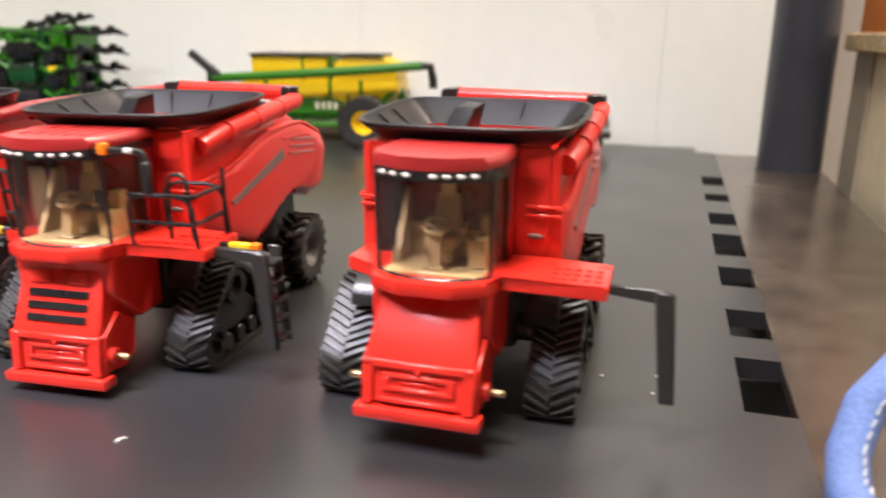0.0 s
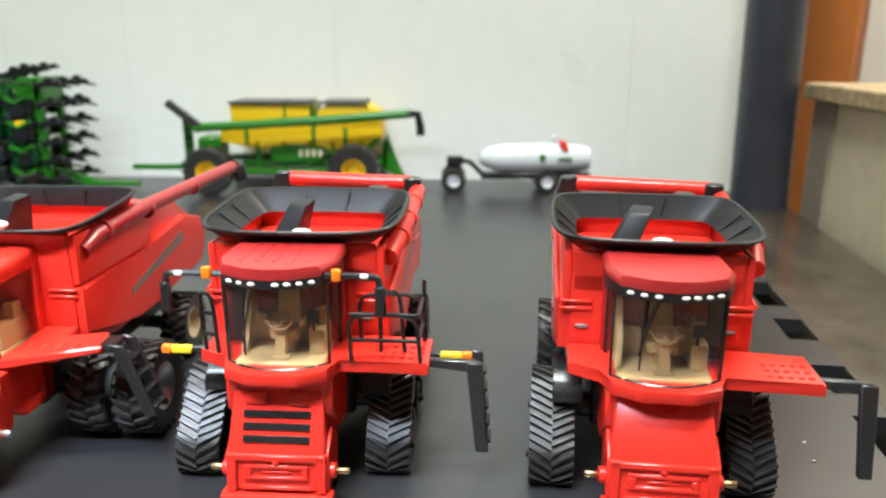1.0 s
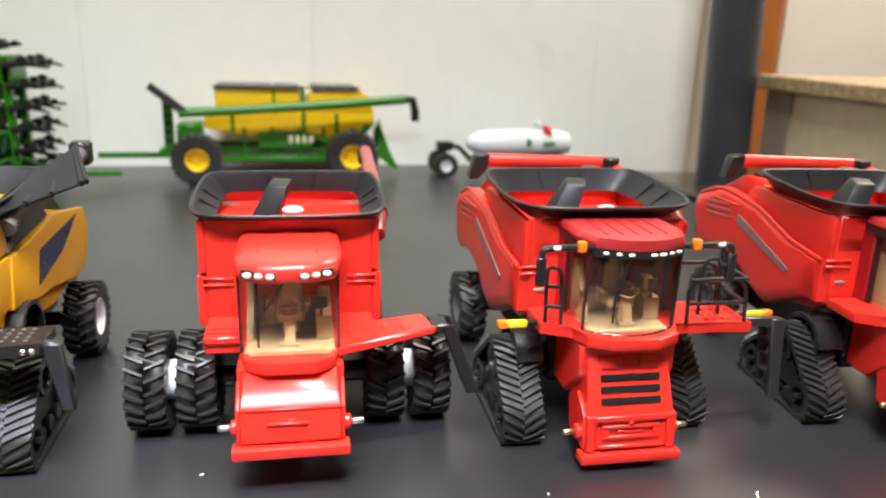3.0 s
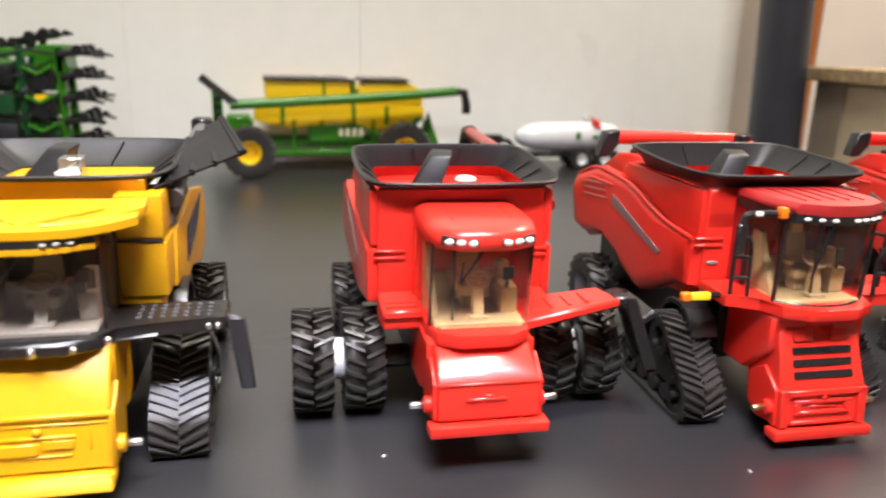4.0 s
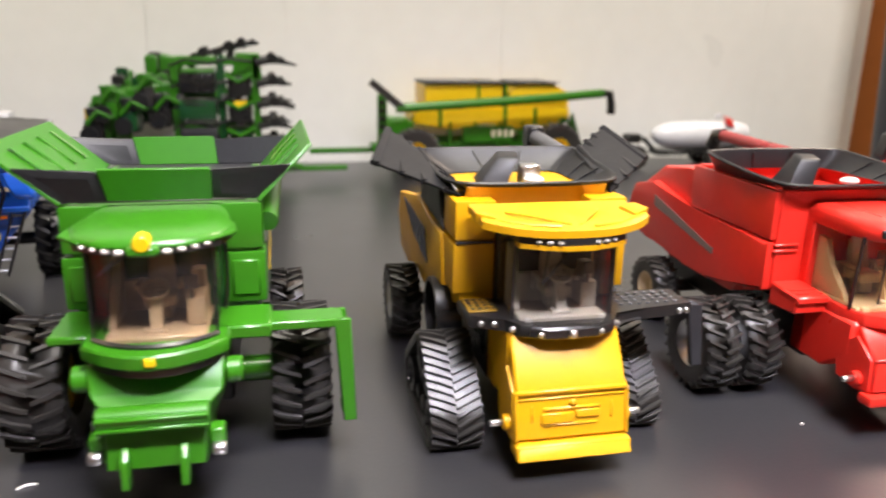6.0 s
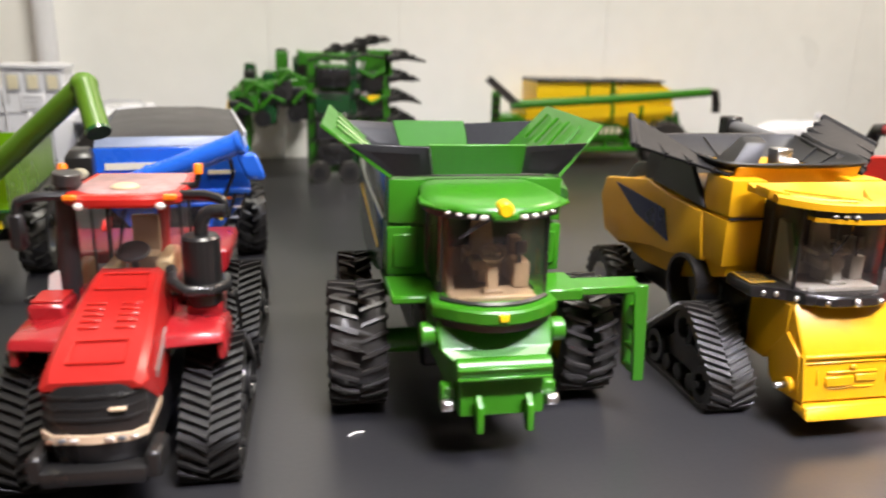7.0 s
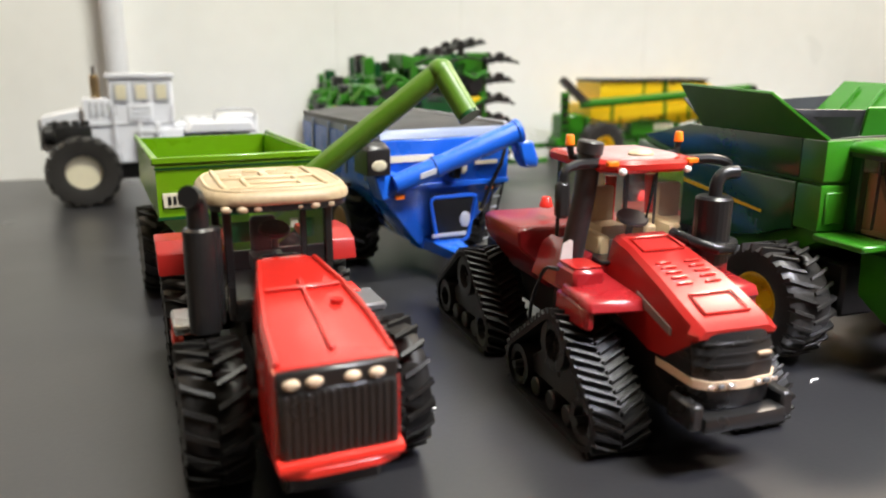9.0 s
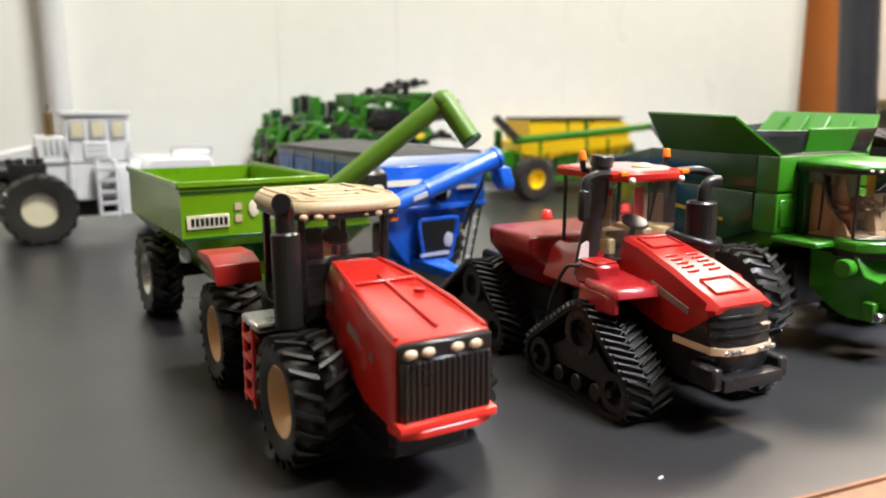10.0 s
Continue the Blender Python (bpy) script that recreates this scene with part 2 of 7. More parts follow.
def wheel(parent, cx, cy, radius, width, rim_mat, side, rim_r=None, lugs=22, lug_h=1.0, dish=0.35, name="wheel", tyre=None):
    """A farm tyre with slanted lugs on a dished rim; side is -1 or 1, the way its face looks."""
    rr = rim_r or radius * 0.52
    w = width / 2
    sh = Shape()
    R = radius - lug_h
    sh.turn([(-w * 0.86, rr), (-w, rr + (R - rr) * 0.45), (-w * 0.96, R * 0.93), (-w * 0.72, R), (0, R + 0.25), (w * 0.72, R), (w * 0.96, R * 0.93), (w, rr + (R - rr) * 0.45), (w * 0.86, rr)], (cx, cy, radius), 40)
    step = 2 * math.pi / lugs
    for i in range(lugs):
        for half in (-1, 1):
            a0 = i * step + (0.5 * step if half > 0 else 0)
            rows = []
            for f, lead, tall in ((0.05, 0.0, 0.95), (0.55, 0.30, 1.0), (0.98, 0.62, 0.95), (1.03, 0.72, 0.5)):
                x = half * w * f
                ring = []
                for dz, k in ((-0.5, 0), (0.5, 0), (0.36, 1), (-0.36, 1)):
                    a = a0 + lead * step + dz * step * 0.30
                    base = R - 0.4 if f < 0.9 else R * 0.90
                    r = base if k == 0 else (R + lug_h * tall if f < 1.0 else R * 0.955)
                    ring.append((cx + x, cy - r * math.cos(a), radius + r * math.sin(a)))
                rows.append(ring)
            sh.loft(rows)
    sh.root(360, 16)
    wh = part(name, sh, tyre or RUBBER, parent, "")
    rm = Shape()
    s = side
    out = w * 0.80
    rm.turn([(s * out, rr + 0.05), (s * (out + 0.35), rr * 0.96), (s * out, rr * 0.88), (s * (out - width * dish), rr * 0.62), (s * (out - width * dish), rr * 0.34), (s * (out - width * dish + 1.0), rr * 0.30), (s * (out - width * dish + 1.1), 0.02), (-s * w * 0.5, 0.02), (-s * w * 0.5, rr + 0.05)], (cx, cy, radius), 28)
    part("rim", rm, rim_mat, wh)
    for i in range(8):
        a = 2 * math.pi * i / 8
        c = (cx + s * (out - width * dish), cy + rr * 0.47 * math.cos(a), radius + rr * 0.47 * math.sin(a))
        part("wheel_bolt", Shape().rod(c, (c[0] + s * 0.5, c[1], c[2]), rr * 0.055, n=6), rim_mat, wh)
    return wh


def hull(circles, n=40):
    pts = []
    for y, z, r in circles:
        pts += [(y + r * math.cos(2 * math.pi * i / n), z + r * math.sin(2 * math.pi * i / n)) for i in range(n)]
    pts = sorted(set(pts))

    def half(seq):
        h = []
        for p in seq:
            while len(h) > 1 and (h[-1][0] - h[-2][0]) * (p[1] - h[-2][1]) - (h[-1][1] - h[-2][1]) * (p[0] - h[-2][0]) <= 0:
                h.pop()
            h.append(p)
        return h[:-1]

    return half(pts) + half(pts[::-1])


class Loop:
    """A closed outline that can be walked by its length."""

    def __init__(self, pts):
        self.p = [Vector((y, z)) for y, z in pts]
        self.s = [0.0]
        for a, b in zip(self.p, self.p[1:] + self.p[:1]):
            self.s.append(self.s[-1] + (b - a).length)
        self.length = self.s[-1]

    def at(self, u, h=0.0):
        u %= self.length
        i = max(k for k in range(len(self.p)) if self.s[k] <= u + 1e-9)
        a, b = self.p[i], self.p[(i + 1) % len(self.p)]
        d = (b - a).normalized()
        q = a + d * (u - self.s[i])
        return q + Vector((d.y, -d.x)) * h


def track(parent, cx, width, circles, side, lugs=47, lug_h=1.0, rollers=3, frame_mat=None, tyre=None):
    """A rubber belt with chevron lugs round wheels, seen as one track unit."""
    loop = Loop(hull(circles))
    w = width / 2
    belt = Shape()
    N = 72
    us = [loop.length * i / N for i in range(N)]
    rows = []
    for u in us:
        o, i = loop.at(u), loop.at(u, -1.3)
        rows.append([(cx - w, o.x, o.y), (cx + w, o.x, o.y), (cx + w, i.x, i.y), (cx - w, i.x, i.y)])
    belt.loft(rows + [rows[0]], caps=False)
    step = loop.length / lugs
    for k in range(lugs):
        for half in (-1, 1):
            u0 = k * step + (0.5 * step if half > 0 else 0)
            rows = []
            for f, lead in ((0.02, 0.0), (0.5, 0.62), (1.0, 1.2)):
                x = cx + half * w * f
                ring = []
                for du, h in ((-0.25, -0.2), (0.25, -0.2), (0.12, lug_h * 1.2), (-0.12, lug_h * 1.2)):
                    q = loop.at(u0 - lead * step + du * step, h)
                    ring.append((x, q.x, q.y))
                rows.append(ring)
            belt.loft(rows)
    belt.root(292, 12)
    unit = part("track_belt", belt, tyre or RUBBER, parent, "black rubber track with chevron lugs")
    for y, z, r in circles:
        sh = Shape()
        q = r - 1.5
        sh.turn([(-w * 0.9, q), (-w * 0.9, q * 0.62), (-w * 0.55, q * 0.55), (-w * 0.55, 0.05), (w * 0.55, 0.05), (w * 0.55, q * 0.55), (w * 0.9, q * 0.62), (w * 0.9, q)], (cx, y, z), 24)
        for i in range(6):
            a = 2 * math.pi * i / 6
            c = (cx + side * w * 0.55, y + q * 0.36 * math.cos(a), z + q * 0.36 * math.sin(a))
            sh.rod(c, (c[0] + side * 0.9, c[1], c[2]), q * 0.10, n=6)
        part("track_wheel", sh, BLACK, unit)
    lo = sorted(circles, key=lambda c: c[1])[:2]
    y0, y1 = sorted((lo[0][0], lo[1][0]))
    for i in range(rollers):
        y = y0 + (y1 - y0) * (i + 1) / (rollers + 1)
        sh = Shape().rod((cx - w * 0.8, y, 3.9), (cx + w * 0.8, y, 3.9), 2.5, n=14, bev=0.3)
        part("roller", sh, BLACK, unit)
    top = max(circles, key=lambda c: c[1])
    fr = Shape()
    fr.prism([(y0 - 1, 6.2), (y1 + 1, 6.2), (y1 - 2, 9.5), (top[0] + 2.2, top[1]), (top[0] - 2.2, top[1]), (y0 + 2, 9.5)], cx + side * w * 0.35, cx + side * w * 0.62, "x", 0.5)
    fr.rod((cx, y0, lo[0][1]), (cx + side * (w + 0.8), y0, lo[0][1]), 1.1, n=8)
    fr.rod((cx, y1, lo[0][1]), (cx + side * (w + 0.8), y1, lo[0][1]), 1.1, n=8)
    part("track_frame", fr, frame_mat or BLACK, unit)
    return unit


# ---------------------------------------------------------------- the shelf and the room
TURN = -7.1  # the shelf stands a little askew to the wall
EDGE = pose(0.144, 0.182, 0, 0, 0, TURN)  # at the mat's right edge: x outwards, y along the edge


MAT = material("dark_grey_mat", (0.0230, 0.0226, 0.0244), 0.32, vary=0.2, grain=700, bump=0.06, blotch=9, spec=1.0)
STRIP = material("worn_dark_resin", (0.050, 0.038, 0.029), 0.25, vary=0.75, grain=60, bump=0.2, blotch=9, spec=1.0, coat=0.25)
WALLPAINT = material("white_wall_board", (0.90, 0.90, 0.89), 0.32, vary=0.03, grain=60, blotch=4)
POSTMAT = material("slate_black_pipe", (0.030, 0.032, 0.044), 0.36, vary=0.12, grain=300, bump=0.05)
ORANGEBOARD = material("orange_brown_board", (0.50, 0.16, 0.035), 0.5, vary=0.12, grain=60, blotch=8)
TANBOARD = material("tan_box_card", (0.54, 0.46, 0.33), 0.6, vary=0.12, grain=80, blotch=10)
SHADETAN = material("shaded_tan_card", (0.26, 0.215, 0.165), 0.65, vary=0.12, grain=80, blotch=10)
CHIP = material("chipboard_edge", (0.34, 0.25, 0.14), 0.7, vary=0.6, grain=420, bump=0.6, blotch=160)
WOOD = material("oiled_wood_edge", (0.22, 0.10, 0.05), 0.5, vary=0.35, grain=300, bump=0.2, blotch=60)
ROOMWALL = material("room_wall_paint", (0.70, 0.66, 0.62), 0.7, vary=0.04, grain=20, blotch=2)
LOWBOUNCE = material("low_bounce_dark_paint", (0.30, 0.28, 0.25), 0.7, vary=0.05, grain=20, blotch=2)
ROOMFLOOR = material("room_floor_concrete", (0.20, 0.18, 0.16), 0.6, vary=0.2, grain=40, blotch=5)
CORD = material("blue_braided_cord", (0.11, 0.175, 0.40), 0.75, vary=0.35, grain=900, bump=0.5)
DUST = material("pale_lint", (0.75, 0.73, 0.70), 0.8, vary=0.1)

# shelf top: smooth mat, slotted resin border, wooden front edge
SLOTS = [(35.5, 67.5), (83, 106), (130, 153), (169, 203), (220, 244), (272, 290), (315, 342)]
comb = [q for a, b in SLOTS for q in ((13, a), (1, a), (1, b), (13, b))]
sh = Shape().prism([(-1150, -77), (13, -77)] + comb + [(13, 440), (0, 440), (0, 462), (-1150, 462)], -6, 0, "z")
solid("table_top", sh, MAT, "dark grey smooth mat with a slotted margin on the display shelf", "table", "structure", at=EDGE)
sh = Shape().box(13.05, 76, -77, 440, -5, -0.5, 0.3)
solid("shelf_border", sh, STRIP, "worn dark brown resin border of the shelf", "shelf edge", "structure", at=EDGE)
sh = Shape().box(-1150, 76, -78, -77.05, -40, 0.4).box(-1150, 76, -112, -78, -40, 0.3, 1.0)
solid("shelf_front_edge", sh, WOOD, "brown wooden front edge of the shelf", "shelf edge", "structure", at=EDGE)
solid("shelf_underside", Shape().box(-1150, 76, -110, 462, -60, -41), SOFTBLACK, "black board under the shelf", "shelf", "structure", at=EDGE)
solid("shelf_base", Shape().box(-1140, 60, -100, 440, -880, -60.2, 1), SOFTBLACK, "black cabinet base under the shelf", "shelf base", "structure", at=EDGE)
sh = Shape()
sh.turn([(-60, 19.5), (900, 19.5), (900, 17.5), (-60, 17.5)], (0, 0, 0), 48)
for w in sh.bm.verts:
    w.co = Vector((w.co.y, w.co.z, w.co.x))
solid("shelf_post", sh, POSTMAT, "black round plastic pipe post holding the shelf", "post", "structure", at=pose(0.248, 0.562, 0, -5.0, 1.0, 0))

# wall boards behind the shelf, with narrow joints
WALL = pose(0.267, 0.6505, 0, 0, 0, -2.0)  # right end of the boards: x along the wall, y into it
wall_group = thing("wall_back", "white smooth wall boards with narrow vertical joints", "wall", 0, 0, kind="structure")
wall_group.matrix_world = WALL
JOINTS = [0, -94, -332, -505, -606, -1000, -1500]
for b, a in zip(JOINTS, JOINTS[1:]):
    part("panel", Shape().box(a + 0.05, b - 0.05, 0, 0.9, -60, 1500, 0.1), WALLPAINT, wall_group)
part("backing", Shape().box(-1500, 0, 1.0, 14, -60, 1500), WALLPAINT, wall_group)
part("recessed_panel", Shape().box(-60, 58, 52, 60, -60, 1500, 0.5), WALLPAINT, wall_group)
solid("orange_board", Shape().prism([(349, 654), (325, 702), (325, 718), (364, 718), (364, 668)], -60, 1500, "z", 0.6), ORANGEBOARD, "orange brown upright board beside the wall", "board", "structure")
solid("wall_far", Shape().box(-200, 1330, 420, 440, -900, 1500), ROOMWALL, "pale pinkish room wall", "wall", "structure", at=WALL)

# boxy cabinet beyond the shelf, with a rough chipboard top
cabinet = thing("side_cabinet", "tan cabinet side with a rough chipboard top edge", "cabinet", 0, 0, kind="structure")
cabinet.matrix_world = pose(0.2805, 0.563, 0, 0, 0, -3.0)
part("body", Shape().box(0, 420, -800, 0, -800, 74, 1.5), TANBOARD, cabinet)
# end strip: shade on the cabinet is painted as a darker tan
part("shaded_end_strip", Shape().box(-1.5, -0.05, -34, -0.5, -800, 73.8, 0.4), SHADETAN, cabinet, "end strip with shade painted in")
part("top_board", Shape().box(-8, 420, -800, 5, 74.2, 85, 1.2), CHIP, cabinet, "rough chipboard top")
part("tag", Shape().box(-0.5, -0.1, -150, -141, 46, 62), DUST, cabinet, "pale paper tag")

# the room round the shelf; its unseen walls are darkened to cut bounce light
sh = Shape().box(-2200, 1600, -2000, 2200, -900, -880)
solid("room_floor", sh, ROOMFLOOR, "grey brown room floor", "floor", "structure")
solid("room_ceiling", Shape().box(-2200, 1600, -2000, 2200, 1500, 1520), ROOMWALL, "pale ceiling", "ceiling", "structure")
solid("wall_left", Shape().box(-2220, -2200, -2000, 2200, -900, 1500), LOWBOUNCE, "unseen room wall kept dark to cut bounce light", "wall", "structure")
solid("wall_right", Shape().box(1600, 1620, -2000, 2200, -900, 1500), ROOMWALL, "pale room wall", "wall", "structure")
solid("wall_front", Shape().box(-2200, 1600, -2020, -2000, -900, 1500), LOWBOUNCE, "unseen room wall kept dark to cut bounce light", "wall", "structure")
solid("wall_behind_boards", Shape().box(-2200, 1600, 2200, 2220, -900, 1500), LOWBOUNCE, "unseen room wall kept dark to cut bounce light", "wall", "structure")

# ---------------------------------------------------------------- combine harvesters
TRACK = [(1.0, 6.5, 6.5), (29.0, 6.5, 6.5), (13.0, 18.3, 6.6)]


def arc_window(x, y_front, bow, z0, z1, top_in=0.0, n=12, back=0.0, lean=0.0):
    """Points of a bowed windscreen from side to side: rows bottom and top."""
    rows = []
    for z, k in ((z0, 0.0), ((z0 + z1) / 2, 0.5), (z1, 1.0)):
        row = []
        for i in range(n + 1):
            f = -1 + 2 * i / n
            xx = x * f * (1 - top_in * k)
            yy = y_front + bow * abs(f) ** 2.2 + lean * k
            row.append((xx, yy, z))
        rows.append(row)
    return rows


def windscreen(parent, x, y_front, bow, y_back, z0, z1, mat, lean=0.0, top_in=0.0):
    rows = arc_window(x, y_front, bow, z0, z1, top_in, lean=lean)
    sh = Shape()
    grid = []
    for r in rows:
        line = [(r[0][0], y_back, r[0][2])] + r + [(r[-1][0], y_back, r[-1][2])]
        grid.append([sh.bm.verts.new(p) for p in line])
    for a, b in zip(grid, grid[1:]):
        for i in range(len(a) - 1):
            sh.bm.faces.new((a[i], a[i + 1], b[i + 1], b[i]))
    ob = part("window", sh, mat, parent, "see-through curved cab window", sharp=60)
    ob.visible_shadow = False
    return ob


def cab_inside(parent, x, y0, y1, z0, mat):
    """Seat, steering column, console and floor of a toy cab."""
    fl = Shape().box(-x, x, y0, y1, z0 - 1.5, z0, 0.3)
    fl.box(-x + 1, x - 1, y0 - 1.2, y0 + 1.0, z0 - 1.4, z0 + 0.5, 0.3)
    part("cab_floor", fl, mat, parent)
    seat = Shape()
    seat.box(-2.2, 2.2, y1 - 8.5, y1 - 4, z0, z0 + 3.8, 0.4)
    seat.box(-3.6, 3.6, y1 - 10.0, y1 - 3, z0 + 3.4, z0 + 6.4, 1.0, 3)
    seat.hexa([(-3.3, y1 - 4.8, z0 + 5.6), (3.3, y1 - 4.8, z0 + 5.6), (3.3, y1 - 2.6, z0 + 5.6), (-3.3, y1 - 2.6, z0 + 5.6), (-2.6, y1 - 3.2, z0 + 14.6), (2.6, y1 - 3.2, z0 + 14.6), (2.6, y1 - 1.4, z0 + 14.6), (-2.6, y1 - 1.4, z0 + 14.6)], 0.9, 3)
    seat.box(-1.7, 1.7, y1 - 3.2, y1 - 1.6, z0 + 14.0, z0 + 17.4, 0.7, 2)
    part("seat", seat, mat, parent)
    for s in (-1, 1):
        part("armrest", Shape().box(s * 4.5 - 0.7, s * 4.5 + 0.7, y1 - 9.4, y1 - 3.2, z0 + 7.2, z0 + 8.6, 0.5, 2).box(s * 4.5 - 0.5, s * 4.5 + 0.5, y1 - 4.6, y1 - 3.4, z0 + 4, z0 + 7.4, 0.2), mat, parent)
    col = Shape()
    col.prism([(y0 + 1.6, z0), (y0 + 5.2, z0), (y0 + 4.6, z0 + 2.0), (y0 + 4.9, z0 + 8.6), (y0 + 3.6, z0 + 8.8), (y0 + 2.4, z0 + 2.0)], -1.25, 1.25, "x", 0.35, 2)
    col.box(-2.4, 2.4, y0 + 1.2, y0 + 4.2, z0, z0 + 1.1, 0.3)
    column = part("steering_column", col, mat, parent)
    ring = [(2.7 * math.cos(a), y0 + 4.5 + 2.3 * math.sin(a), z0 + 9.4 + 1.3 * math.sin(a)) for a in (2 * math.pi * i / 18 for i in range(19))]
    part("steering_wheel", Shape().tube(ring, 0.5, 7).rod((-2.4, y0 + 4.5, z0 + 9.3), (2.4, y0 + 4.5, z0 + 9.3), 0.4, n=6).rod((0, y0 + 4.3, z0 + 8.2), (0, y0 + 4.6, z0 + 9.5), 0.7, n=8), mat, column)
    con = Shape()
    con.box(x - 4.6, x - 0.5, y0 + 5.5, y1 - 2, z0, z0 + 6.6, 0.7, 2)
    con.box(x - 3.9, x - 0.8, y1 - 6.5, y1 - 2.4, z0 + 6.4, z0 + 11.0, 0.9, 2)
    con.rod((x - 3.2, y0 + 7, z0 + 6.4), (x - 3.4, y0 + 6.2, z0 + 9.8), 0.5, n=7)
    part("console", con, mat, parent)
    part("display", Shape().hexa([(x - 4.6, y0 + 4.6, z0 + 8.6), (x - 1.6, y0 + 5.4, z0 + 8.6), (x - 1.7, y0 + 6.0, z0 + 8.6), (x - 4.7, y0 + 5.2, z0 + 8.6), (x - 4.6, y0 + 5.0, z0 + 11.8), (x - 1.6, y0 + 5.8, z0 + 11.8), (x - 1.7, y0 + 6.4, z0 + 11.8), (x - 4.7, y0 + 5.6, z0 + 11.8)], 0.25).rod((x - 3.2, y0 + 6, z0 + 6), (x - 3.2, y0 + 5.8, z0 + 9), 0.4, n=6), CHARCOAL, parent)
    part("side_trim", Shape().prism([(y0 + 5, z0), (y1, z0), (y1, z0 + 15.5), (y1 - 3.5, z0 + 15), (y1 - 6, z0 + 8), (y0 + 7, z0 + 3.2)], -x + 0.1, -x + 1.8, "x", 0.5, 2), mat, parent)
    part("rear_shelf", Shape().box(-x + 1, x - 1, y1 - 2.2, y1 - 0.2, z0, z0 + 7.5, 0.6, 2), mat, parent)


def wiper(parent, a, b, c):
    sh = Shape()
    sh.rod(a, b, 0.28, n=6)
    sh.rod(c, b, 0.22, n=6)
    part("wiper", sh, BLACK, parent)


def rim_shape(yf, yb, xf, xs, xb, y1, y2):
    return [(-xf, yf), (xf, yf), (xs, y1), (xs, y2), (xb, yb), (-xb, yb), (-xs, y2), (-xs, y1)]


def rounded(outline, rounds=2, grow=1.015):
    """Cut the corners of a closed outline until it is rounded."""
    pts = [(a, b) for a, b in outline]
    for _ in range(rounds):
        nxt = []
        for (a, b), (c, d) in zip(pts, pts[1:] + pts[:1]):
            nxt += [(a * 0.78 + c * 0.22, b * 0.78 + d * 0.22), (a * 0.22 + c * 0.78, b * 0.22 + d * 0.78)]
        pts = nxt
    m = sum(p[1] for p in pts) / len(pts)
    return [(a * grow, m + (b - m) * grow) for a, b in pts]


def grain_bin(parent, top, low, z_low, z_front, z_back, y_mid, floor_mat, mat=None, ribs=True, floor_z=None):
    """A flared open hopper with thin walls, rounded corners and a rolled rim over a coloured floor."""
    mat = mat or HOPPER
    yf, yb = min(p[1] for p in top), max(p[1] for p in top)
    zt = lambda y: z_front + (z_back - z_front) * (y - yf) / (yb - yf)
    sh = Shape()
    t3 = [(x, y, zt(y)) for x, y in rounded(top)]
    l3 = [(x, y, z_low) for x, y in rounded(low)]
    cx = lambda p, k, dz=0.0: (p[0] * k, y_mid + (p[1] - y_mid) * k, p[2] + dz)
    sh.loft([l3, [cx(p, 0.985, -0.7) for p in t3], [cx(p, 1.008, -0.3) for p in t3], [cx(p, 1.012, 0.2) for p in t3], [cx(p, 0.995, 0.6) for p in t3], [cx(p, 0.968, 0.35) for p in t3], [cx(p, 0.955, -0.6) for p in t3], [cx(p, 0.93) for p in l3]], caps=False)
    hop = part("hopper", sh, mat, parent, "black flared grain hopper" if mat is HOPPER else "", sharp=50)
    n = len(top)
    if ribs:
        for i in range(n):
            a, b = Vector((*top[i], zt(top[i][1]))), Vector((*top[(i + 1) % n], zt(top[(i + 1) % n][1])))
            c, d = Vector((*low[i], z_low)), Vector((*low[(i + 1) % n], z_low))
            m = Vector((0, y_mid, 0))
            count = 3 if (b - a).length > 15 else 0
            for k in range(1, count):
                f = k / count
                p, q = a.lerp(b, f), c.lerp(d, f)
                inn = (m - p)
                inn.z = 0
                inn = inn.normalized() * 1.1
                part("rib", Shape().rod(p + inn * 1.3 - Vector((0, 0, 0.4)), q + inn, 0.32, n=4), mat, hop)
    fz = z_low - 0.4 if floor_z is None else floor_z
    fl = Shape()
    fl.prism([(p[0] * 0.97, y_mid + (p[1] - y_mid) * 0.97) for p in rounded(low)], fz - 1.1, fz, "z")
    part("hopper_floor", fl, floor_mat, hop)
    au = Shape()
    au.hexa([(-13, y_mid - 6, fz - 1), (-5, y_mid - 8, fz - 1), (-3, y_mid + 6, fz - 1), (-11, y_mid + 8, fz - 1), (-6, y_mid - 3, z_low + 7), (-0.5, y_mid - 5, z_low + 7), (1, y_mid + 1, z_low + 8), (-4.5, y_mid + 3, z_low + 8)], 0.8, 2)
    part("fill_auger", au, mat, hop)
    ca = Shape().ball((1.0, yf + 8, z_low + 2.6), 2.9, 2.4, 1.2, 14)
    ca.rod((1.0, yf + 8, fz - 1), (1.0, yf + 8, z_low + 2.4), 1.3, n=10)
    part("sensor_cap", ca, LENS, hop, "pale cap in the hopper")
    return hop


def lamps(parent, spots, sx, sz, mat=None):
    for x, y, z in spots:
        part("lamp", Shape().ball((x, y, z), sx, 0.7, sz, 12), mat or LENS, parent)


